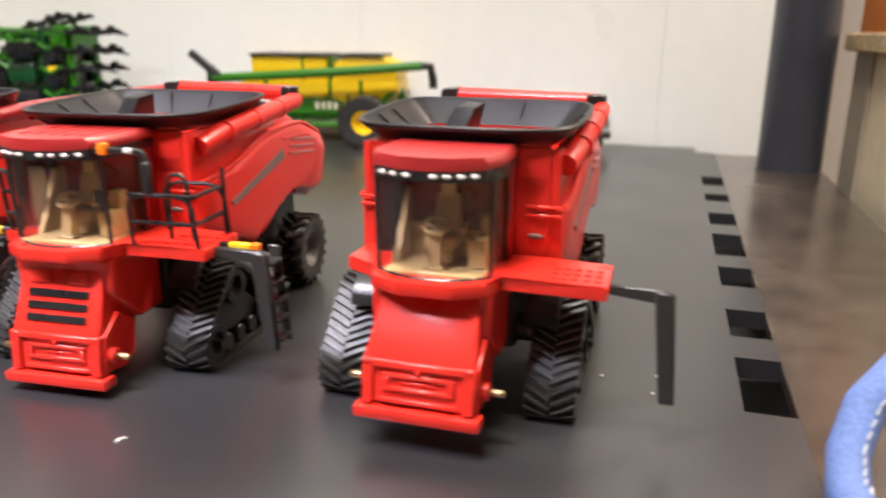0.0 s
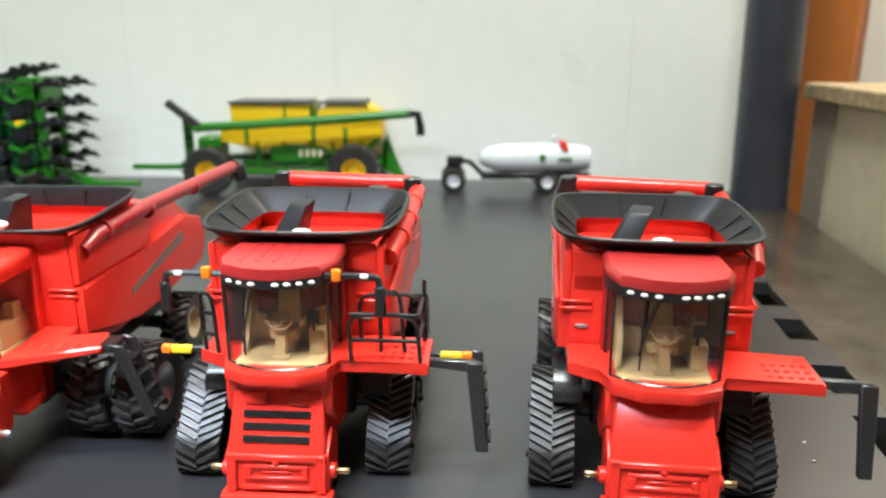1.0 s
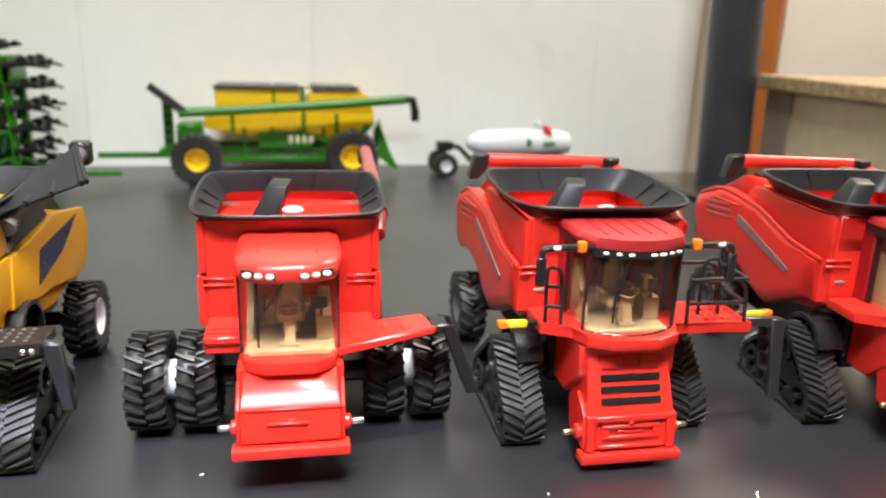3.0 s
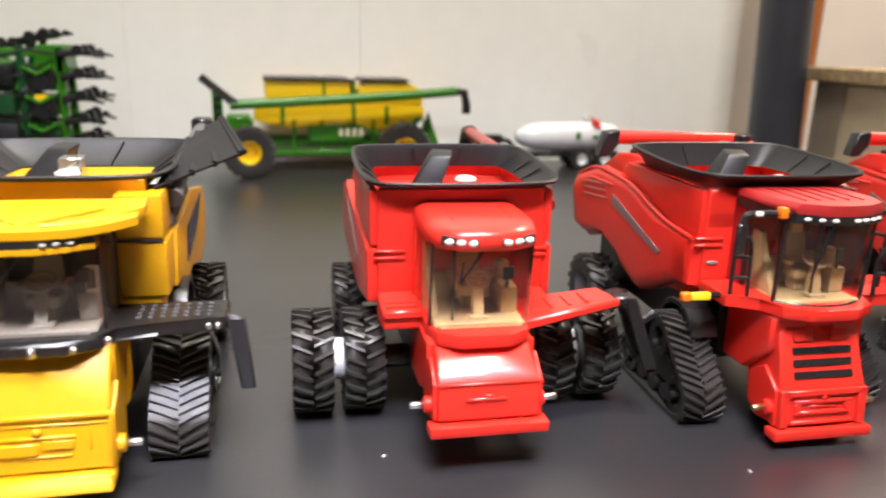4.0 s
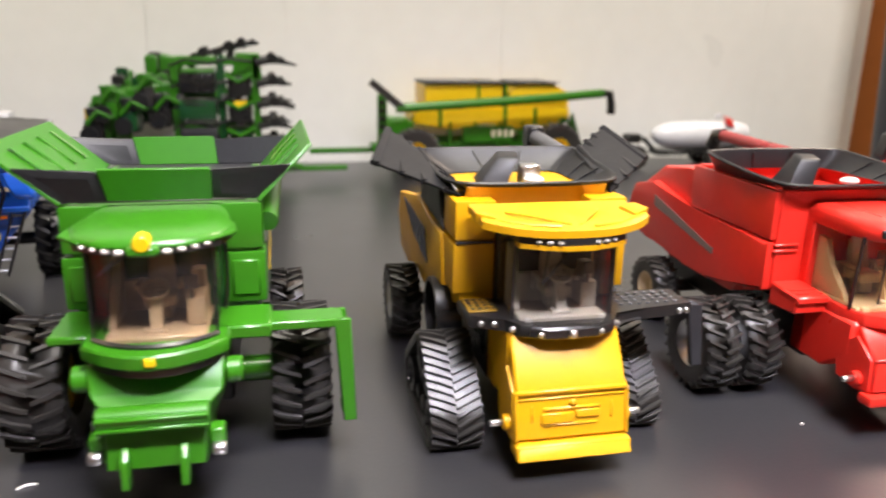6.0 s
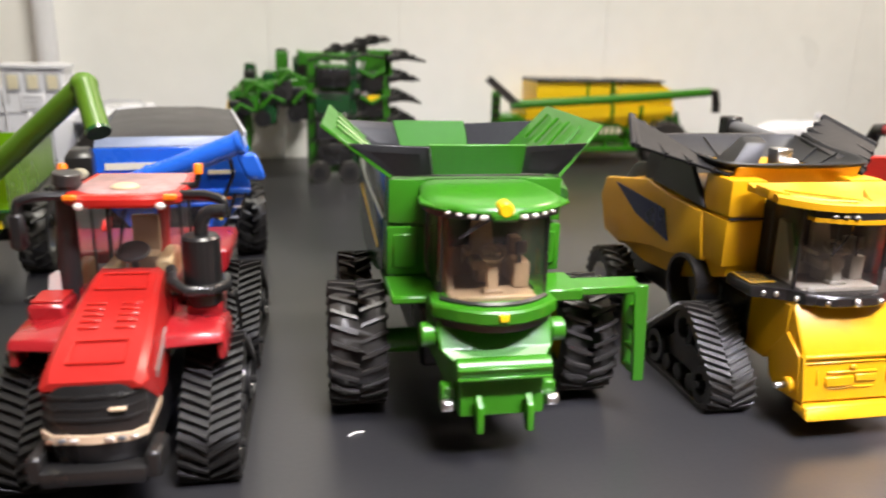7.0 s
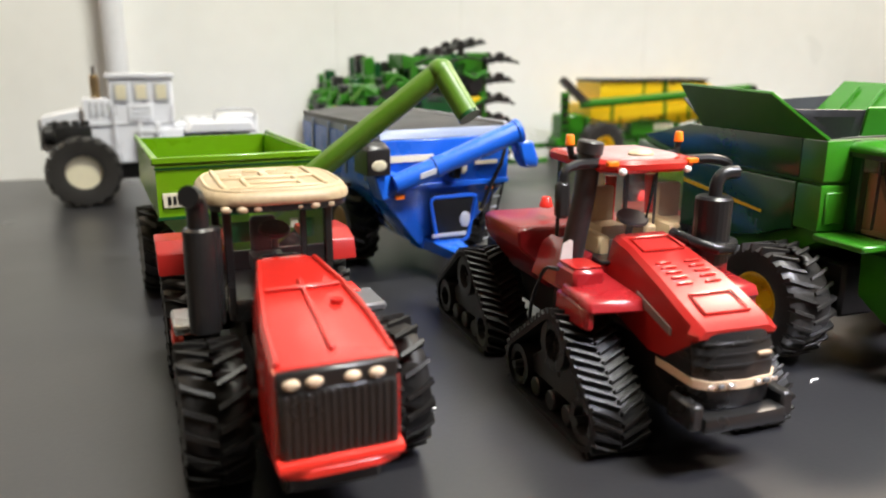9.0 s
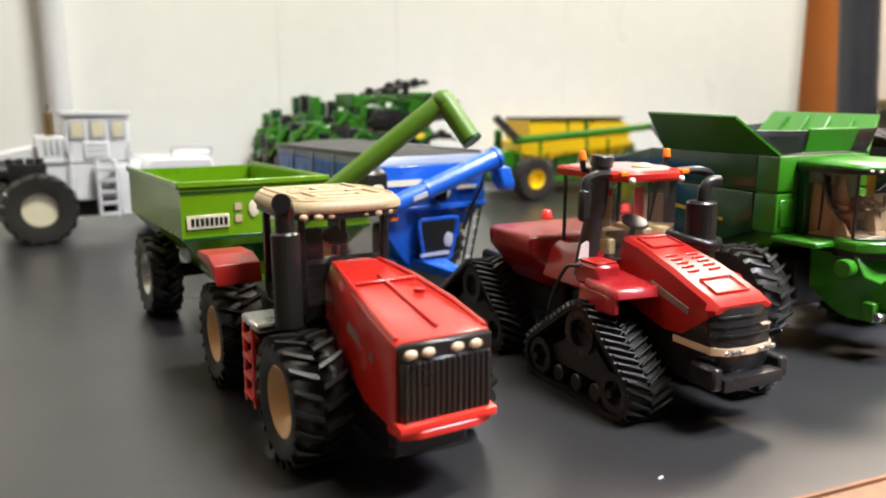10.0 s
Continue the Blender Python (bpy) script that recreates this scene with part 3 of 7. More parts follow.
def ladder(parent, x, y, z, drop, reach, mat, rungs=True, wide=5.0):
    """Swing-out steps: an arm from the deck and a steep ladder hanging from it."""
    sh = Shape()
    sh.prism([(x, z), (x + reach - 1, z - 0.4), (x + reach, z - 1), (x + reach + wide * 0.05, z - 3), (x + reach - 2.5, z - 3.2), (x, z - 2.2)], y, y + 2.0, "y", 0.3)
    sh.prism([(x + reach - 3.6, z - 0.6), (x + reach + 0.6, z - 0.8), (x + reach + 2.4, z - drop), (x + reach - 0.9, z - drop)], y - 0.4, y + 1.6, "y", 0.4)
    ld = part("ladder", sh, mat, parent, "swing-out access ladder")
    if rungs:
        for i in range(5):
            f = (i + 0.8) / 5.3
            zz = z - drop * f
            xx = x + reach - 2.0 + 2.0 * f
            part("rung", Shape().box(xx, xx + 3.2, y + 1.4, y + 7.5, zz - 0.5, zz + 0.4, 0.2), mat, ld)
        part("side_rail", Shape().prism([(x + reach - 2.6, z - 0.6), (x + reach + 0.6, z - 0.8), (x + reach + 2.4, z - drop), (x + reach + 0.4, z - drop)], y + 7.5, y + 8.6, "y", 0.3), mat, ld)
    return ld


def feeder(parent, wt, wb, y_top, z_top, y_kink, z_kink, y_lip, z_lip, wl, mat, pin_mat, pin_z, pin_y, style="plain"):
    """The feeder house: sloping chute, upright face with its own relief, side plates and lower lip."""
    sh = Shape()
    back = y_top + 14
    sh.loft([
        [(-wt, y_top, z_top), (wt, y_top, z_top), (wt, back, z_top + 2), (-wt, back, z_top + 2)],
        [(-wb, y_kink, z_kink), (wb, y_kink, z_kink), (wb, y_kink + 13, z_lip + 4), (-wb, y_kink + 13, z_lip + 4)],
        [(-wb, y_lip + 1.4, z_lip + 3), (wb, y_lip + 1.4, z_lip + 3), (wb, y_kink + 9, z_lip + 1.5), (-wb, y_kink + 9, z_lip + 1.5)],
    ], bev=0.5)
    fd = part("feeder_house", sh, mat, parent)
    part("feeder_lip", Shape().box(-wl, wl, y_lip - 0.8, y_lip + 4, z_lip, z_lip + 2.6, 0.7, 2), mat, fd)
    h0, h1 = z_lip + 3, z_kink
    yy = lambda f: (y_lip + 1.4) * (1 - f) + y_kink * f
    zz = lambda f: h0 + (h1 - h0) * f

    def raised(u0, u1, f0, f1, out_by, deep=0.6):
        a, b = wb * u0, wb * u1
        part("face_rib", Shape().hexa([(a, yy(f0) - out_by, zz(f0)), (b, yy(f0) - out_by, zz(f0)), (b, yy(f0) + deep, zz(f0)), (a, yy(f0) + deep, zz(f0)), (a, yy(f1) - out_by, zz(f1)), (b, yy(f1) - out_by, zz(f1)), (b, yy(f1) + deep, zz(f1)), (a, yy(f1) + deep, zz(f1))], 0.22), mat, fd)

    if style == "framed":
        raised(-1.0, 1.0, 0.84, 0.99, 0.9)
        raised(-0.66, 0.66, 0.62, 0.72, 0.7)
        raised(-0.66, -0.52, 0.40, 0.62, 0.7)
        raised(0.52, 0.66, 0.40, 0.62, 0.7)
        raised(-0.66, 0.66, 0.32, 0.42, 0.7)
        raised(-0.30, 0.30, 0.48, 0.56, 0.4)
        raised(-0.72, 0.72, 0.06, 0.16, 0.8)
        for s in (-1, 1):
            raised(s * 1.02, s * 0.82, 0.0, 1.0, 0.9, 2.0)
        part("boss", Shape().ball((0, yy(0.78) - 0.5, zz(0.78)), 0.9, 0.6, 0.9, 10), mat, fd)
    elif style == "panel":
        raised(-1.0, 1.0, 0.95, 1.03, 0.7)
        raised(-0.98, 0.98, 0.83, 0.87, 0.35)
        raised(-0.52, 0.52, 0.60, 0.66, 0.45)
        raised(-0.56, 0.02, 0.34, 0.55, 0.7)
        raised(0.06, 0.50, 0.42, 0.58, 0.55)
        raised(-0.50, 0.46, 0.28, 0.32, 0.4)
        for s in (-1, 1):
            raised(s * 0.74, s * 0.70, 0.36, 0.72, 0.3)
            raised(s * 1.03, s * 0.97, 0.0, 1.0, 0.5, 2.0)
        part("boss", Shape().ball((0, yy(0.74) - 0.4, zz(0.74)), 1.1, 0.7, 0.9, 10), mat, fd)
    else:
        raised(-0.46, 0.34, 0.52, 0.60, 0.5)
        raised(-0.10, 0.10, 0.60, 0.68, 0.4)
        raised(-1.0, 1.0, 0.93, 1.0, 0.3)
    for s in (-1, 1):
        sp = Shape().prism([(y_lip + 2.2, z_lip + 3), (y_kink + 0.8, z_kink - 0.6), (y_kink + 7, z_kink + 4), (pin_y + 10, pin_z + 6), (pin_y + 8, pin_z - 2.5), (pin_y + 1, pin_z - 3.6)], s * (wb - 0.2), s * (wb + 0.7), "x", 0.2)
        part("side_plate", sp, mat, fd)
        part("hinge_boss", Shape().rod((s * wb, pin_y, pin_z), (s * (wb + 2.2), pin_y, pin_z), 2.0, n=14, bev=0.3), mat, fd)
        part("pin", Shape().rod((s * (wb + 2.2), pin_y, pin_z), (s * (wb + 5.4), pin_y, pin_z), 0.85, n=10, bev=0.2), pin_mat, fd)
    return fd


def rail(parent, pts, r=0.55, name="handrail"):
    return part(name, Shape().tube(pts, r, 7), BLACK, parent)


def bend(pts, k=0.25):
    """Round the corners of a line of points."""
    pts = [Vector(p) for p in pts]
    outp = [pts[0]]
    for a, b, c in zip(pts, pts[1:], pts[2:]):
        for f in (1.0, 0.5, 0.0):
            if f == 0.5:
                outp.append(b + ((a - b) * k + (c - b) * k) * 0.28)
            else:
                outp.append(b.lerp(a, k) if f == 1.0 else b.lerp(c, k))
    return outp + [pts[-1]]


def red_track_combine(x, y, yaw, railed, label):
    c = thing("combine_harvester", label, "toy combine", x, y, yaw, "row of toy harvesters and tractors")
    # body: core with full side shields that swell outwards
    core = Shape().prism([(10, 33.5), (10, 55), (56, 55), (60, 55), (66, 55), (70, 30), (40, 26), (16, 30)], -21.5, 21.5, "x", 0.8, 2)
    body = part("body", core, RED, c)
    for s in (-1, 1):
        up = Shape().prism([(10, 47), (10, 60.6), (57, 60.6), (62, 56.5), (48, 55), (28, 48.5)], s * 21.4, s * 23.4, "x", 0.7, 2)
        part("upper_panel", up, RED, body)
        low = Shape()
        rings = []
        prof = [(10.5, 34), (10.5, 46.6), (28, 48), (50, 54.6), (78, 56), (97, 49.5), (101, 44), (97, 32), (88, 30.5), (80, 33), (70, 34), (58, 31.5), (48, 26), (38, 23.5), (26, 29), (17, 33)]
        for off, k in ((20.5, 1.0), (24.2, 0.985), (25.2, 0.93), (25.4, 0.80)):
            rings.append([(s * off, 56 + (a - 56) * k, 42 + (b - 42) * k) for a, b in prof])
        low.loft(rings)
        shield = part("side_shield", low, RED, body, sharp=50)
        slit = Shape()
        for k in range(3):
            slit.hexa([(s * 24.6, 66 + k * 1.0, 46.5 + k * 2.2), (s * 25.9, 66 + k, 46.5 + k * 2.2), (s * 25.9, 86 + k * 0.5, 44.5 + k * 2.2), (s * 24.6, 86 + k * 0.5, 44.5 + k * 2.2), (s * 24.6, 66 + k, 47.3 + k * 2.2), (s * 25.7, 66 + k, 47.3 + k * 2.2), (s * 25.7, 86 + k * 0.5, 45.3 + k * 2.2), (s * 24.6, 86 + k * 0.5, 45.3 + k * 2.2)], 0.15)
        part("vent", slit, DARKRED, shield)
        dec = Shape().hexa([(s * 25.3, 27, 38.2), (s * 25.75, 27, 38.2), (s * 25.75, 62, 46.0), (s * 25.3, 62, 46.0), (s * 25.3, 26, 39.6), (s * 25.75, 26, 39.6), (s * 25.75, 61, 49.2), (s * 25.3, 61, 49.2)])
        part("decal", dec, DECAL, shield, "grey stripe decal")
        for k in range(2):
            part("trim_line", Shape().box(s * 20 - 4.2, s * 20 + 4.0, 9.3, 10.4, 45.2 + k * 1.9, 46.0 + k * 1.9, 0.25), RED, body)
        seam = [(s * 24.6, 11, 47.4), (s * 24.9, 28, 48.8), (s * 25.0, 50, 55.2), (s * 24.6, 78, 56.4), (s * 24.0, 95, 50.4)]
        part("shoulder_seam", Shape().tube(bend(seam, 0.3), 0.6, 7), RED, shield)
        part("rear_rib", Shape().tube([(s * 25.3, 62, 52.2), (s * 25.2, 80, 51.6), (s * 24.6, 93, 47.6)], 0.5, 6), RED, shield)
        arc = [(14 + 10.6 * math.cos(a), 18.6 + 10.6 * math.sin(a)) for a in (radians(15 + 15 * i) for i in range(11))]
        arc += [(14 + 9.2 * math.cos(a), 18.6 + 9.2 * math.sin(a)) for a in (radians(165 - 15 * i) for i in range(11))]
        part("track_guard", Shape().prism(arc, s * 17.5, s * 25.2, "x", 0.2), BLACK, body, "black arch over the track")
        part("oval_badge", Shape().ball((s * 18.4, 9.9, 40.6), 1.9, 0.5, 0.7, 14), DECAL, body, "small pale oval badge")
    part("engine_deck", Shape().box(-15, 15, 58, 74, 60.5, 62.6, 0.5), SOFTBLACK, body, "black engine deck")
    for k in range(4):
        part("deck_louvre", Shape().box(-13 + k * 6.6, -8 + k * 6.6, 60, 72, 62.4, 63.3, 0.3), CHARCOAL, body)
    part("air_intake", Shape().rod((14.5, 62, 62), (14.5, 62, 66.4), 3.6, n=18, bev=0.7), BLACK, body)
    part("front_wall", Shape().box(-21.4, 21.4, 10, 12, 50, 61, 0.5), RED, body)
    part("rear_wall", Shape().box(-21.4, 21.4, 52, 57, 50, 61, 0.5), RED, body)
    part("engine_hood", Shape().prism([(58, 56), (60, 62), (76, 61), (92, 53), (94, 47), (70, 47)], -18, 18, "x", 0.9, 2), RED, body)
    part("rear_hood", Shape().prism([(80, 46), (94, 46), (104, 40), (103, 30), (92, 27), (82, 30)], -20, 20, "x", 1.0, 2), DARKRED, body)
    part("chassis", Shape().box(-15, 15, 8, 92, 13, 31, 1), BLACK, c)
    part("axle", Shape().rod((-20, 13, 17), (20, 13, 17), 3.5), BLACK, c)
    part("axle", Shape().rod((-22, 74, 12.5), (22, 74, 12.5), 2.4), BLACK, c)
    # cab
    part("cab_back", Shape().box(-13.5, 13.5, 5, 10.5, 33, 60, 0.5), DARKRED, body)
    cab_inside(body, 11, -11, 5, 36.5, TAN)
    glass = windscreen(body, 12.3, -14.5, 5.0, 5.0, 36.0, 58.0, GLASS, lean=-0.6, top_in=-0.04)
    for s in (-1, 1):
        part("pillar", Shape().prism([(-9.8, 36), (-8.9, 36), (-9.6, 58.5), (-10.6, 58.5)], s * 12.2, s * 12.75, "x").box(s * 12.5 - 0.4, s * 12.5 + 0.4, 3.6, 5.2, 36, 59), BLACK, glass)
    part("window_seal", Shape().tube(arc_window(12.3, -14.7, 5.0, 36.2, 36.4)[0], 0.45, 6), BLACK, glass)
    wiper(glass, (-3.5, -15.6, 57.5), (-7.0, -14.8, 43.5), (-4.5, -15.4, 56))
    wiper(glass, (-6.3, -14.9, 57.0), (-6.6, -14.7, 40.0), (-6.3, -14.9, 57.0))
    rf = Shape()
    oct_ = lambda k, z, dy=0.0: [(-14.2 * k, 9 + dy), (-14.6 * k, -6), (-12.0 * k, -12.5), (-6 * k, -15.6), (0, -16.4), (6 * k, -15.6), (12.0 * k, -12.5), (14.6 * k, -6), (14.2 * k, 9 + dy)]
    rf.loft([[(a, b, z) for a, b in oct_(k, z)] for k, z in ((0.97, 59.2), (1.0, 59.9), (0.99, 61.0), (0.93, 61.9))], bev=0.0)
    roof = part("cab_roof", rf, ROOFRED, body, "dull red cab roof")
    for k in range(5 if railed else 0):
        part("roof_rib", Shape().box(-8 + k * 4 - 0.35, -8 + k * 4 + 0.35, -10, 7, 61.8, 62.25, 0.15), ROOFRED, roof)
    bar = Shape()
    bar.loft([[(a * 0.99, b * 0.995, z) for a, b in oct_(1, 0)] for z in (57.0, 59.3)])
    part("light_bar", bar, BLACK, roof, "black light bar")
    for k, a in enumerate((-9.5, -6.6, -3.7, 2.0, 4.6, 7.2, 9.8)):
        yy = -16.4 + 0.030 * a * a
        part("lamp", Shape().ball((a, yy, 58.2), 0.95, 0.6, 0.52, 12), LENS, roof)
    # deck, ladder
    dk = Shape()
    dk.prism([(-22, 9), (-22, -4), (-14, -7), (-12.5, -14), (-6, -17.5), (6, -17.5), (12.5, -14), (14, -7), (36.5, -9), (36.5, 8), (20, 9)], 33.2, 36.2, "z", 0.6, 2)
    deck = part("deck", dk, RED, body)
    for i in range(5):
        for j in range(3):
            part("tread_stud", Shape().rod((25 + i * 2.3, -5.5 + j * 3.4, 36.2), (25 + i * 2.3, -5.5 + j * 3.4, 36.5), 0.7, n=8), RED, deck)
    ladder(body, 36.3, -4.5, 35.6, 25.5, 12.8, CHARCOAL, rungs=railed)
    if railed:
        fd = feeder(c, 10.8, 12.0, -11.0, 32.8, -17.4, 15.4, -19.4, 2.6, 13.8, RED, BRASS, 9.8, -14.6, "framed")
    else:
        fd = feeder(c, 10.8, 12.0, -11.6, 32.8, -19.4, 19.6, -22.2, 7.0, 13.8, RED, BRASS, 13.0, -15.2, "framed")
    for s in (-1, 1):
        part("catch_plate", Shape().hexa([(s * 5.2 - 2.6, -13.6, 26.6), (s * 5.2 + 2.6, -13.6, 26.6), (s * 5.2 + 2.6, -12.4, 29.4), (s * 5.2 - 2.6, -12.4, 29.4), (s * 5.2 - 2.6, -14.0, 27.0), (s * 5.2 + 2.6, -14.0, 27.0), (s * 5.2 + 2.6, -12.8, 29.8), (s * 5.2 - 2.6, -12.8, 29.8)], 0.2), RED, fd)
    part("neck", Shape().prism([(-12, 24), (-12, 33), (8, 33.4), (8, 15), (-2, 15)], -13.2, 13.2, "x", 0.8), RED, c)
    if railed:
        for k in range(3):
            f = 0.44 + 0.165 * k
            p = Vector((0, -11.2, 32.8)).lerp(Vector((0, -17.6, 15.6)), f)
            q = Vector((0, -11.2, 32.8)).lerp(Vector((0, -17.6, 15.6)), f + 0.085)
            part("black_stripe", Shape().hexa([(-8.2, q.y - 0.2, q.z), (8.2, q.y - 0.2, q.z), (8.2, q.y + 0.8, q.z), (-8.2, q.y + 0.8, q.z), (-8.2, p.y - 0.2, p.z), (8.2, p.y - 0.2, p.z), (8.2, p.y + 0.8, p.z), (-8.2, p.y + 0.8, p.z)]), BLACK, fd)
        # platform rails, mirrors and marker lights
        for yy in (-8.0, 7.0):
            rail(body, bend([(17.5, yy, 36), (17.0, yy, 48.5), (33.5, yy, 48.5), (34.5, yy, 36)]))
        for zz in (41.8, 48.4):
            rail(body, [(17.3, -8, zz), (34, -8, zz)])
            rail(body, [(34, -8, zz), (34, 7, zz)])
        rail(body, bend([(24, -2, 36), (24, -2, 52), (29, -2, 52.5), (30, -2, 36)]))
        rail(body, [(34.3, 6, 36), (34.3, 6, 53)])
        rail(body, bend([(-20.5, -3.2, 36), (-21.2, -4, 52), (-17.5, -5, 51.5), (-16.8, -5, 36)]))
        for zz in (41, 46.5):
            rail(body, [(-20.9, -3.6, zz), (-17.2, -5, zz)])
        for s in (-1, 1):
            arm = part("mirror_arm", Shape().tube(bend([(s * 12, -11, 59.0), (s * 21, -12, 59.4), (s * 25.2, -12, 59.2), (s * 25.6, -12, 56)]), 0.85, 7), BLACK, roof)
            part("amber_lamp", Shape().box(s * 15.4 - 1.1, s * 15.4 + 1.1, -13.2, -11.0, 58.2, 61.0, 0.6, 2), ORANGE, arm, "orange amber lamp")
            part("arm_lamp", Shape().box(s * 22 - 1.0, s * 22 + 1.0, -13.3, -12.2, 58.9, 60.1, 0.3), LENS, arm)
            part("mirror", Shape().box(s * 25.6 - 1.3, s * 25.6 + 1.3, -12.9, -11.4, 49.5, 57.2, 0.5), BLACK, arm)
        for s, x0 in ((-1, -22), (1, 36)):
            arm = part("marker_arm", Shape().rod((x0, -1, 35.4), (x0 + s * 3, -1.4, 35.6), 0.8), BLACK, body)
            part("marker_lamp", Shape().box(min(x0 + s * 3, x0 + s * 8.4), max(x0 + s * 3, x0 + s * 8.4), -2.4, -0.6, 34.4, 36.4, 0.3), LAMPYELLOW, arm, "yellow marker light")
            part("marker_tip", Shape().box(min(x0 + s * 8.4, x0 + s * 11), max(x0 + s * 8.4, x0 + s * 11), -2.5, -0.5, 34.3, 36.5, 0.3), ORANGE, arm, "orange marker tip")
    for s in (-1, 1):
        back = 3.5 if s > 0 else (0.0 if railed else 2.0)
        track(c, s * 25.0, 11.5, [(p + back, q, r) for p, q, r in TRACK], s)
        wheel(c, s * 24.5, 74.0, 12.5, 9.5, GREY, s, lugs=18)
    top = rim_shape(5.5, 54, 19, 26.6, 22.5, 14, 47)
    low = rim_shape(12.5, 51.5, 17, 20.8, 18, 16, 47)
    grain_bin(body, top, low, 60.4, 64.9, 66.9, 31, RED, floor_z=55.6)
    # unloading tube along the side, folded across the back
    au = Shape().tube([(24.0, 14, 56.6), (25.5, 22, 59.0), (26.4, 44, 61.2), (26.6, 70, 63.6)], 2.7, 14)
    for f in (24, 40, 56):
        au.rod((25.6 + f * 0.016, f, 59.0 + (f - 22) * 0.096), (25.6 + f * 0.016, f + 1.2, 59.1 + (f - 22) * 0.096), 3.05, n=14)
    tube = part("unloading_auger", au, RED, c)
    part("auger_hinge", Shape().rod((25, 70, 61.5), (25, 70, 68), 3.0, n=14, bev=0.4), BLACK, tube)
    part("auger_outer_tube", Shape().tube([(25, 73, 65.6), (-19, 78, 66.0)], 2.5, 14), RED, tube)
    sp = Shape().prism([(-18, 68.6), (-23.5, 68.0), (-25.5, 59.5), (-22.0, 59.5), (-18.5, 63.5)], 75.2, 80.5, "y", 0.5)
    part("spout", sp, BLACK, tube, "black rubber spout")
    return c


red_track_combine(0.0795, 0.208, -7.0, False, "red toy combine harvester on black rubber tracks with a plain cab")
red_track_combine(-0.0130, 0.216, -3.0, True, "red toy combine harvester on rubber tracks with handrails and mirrors")


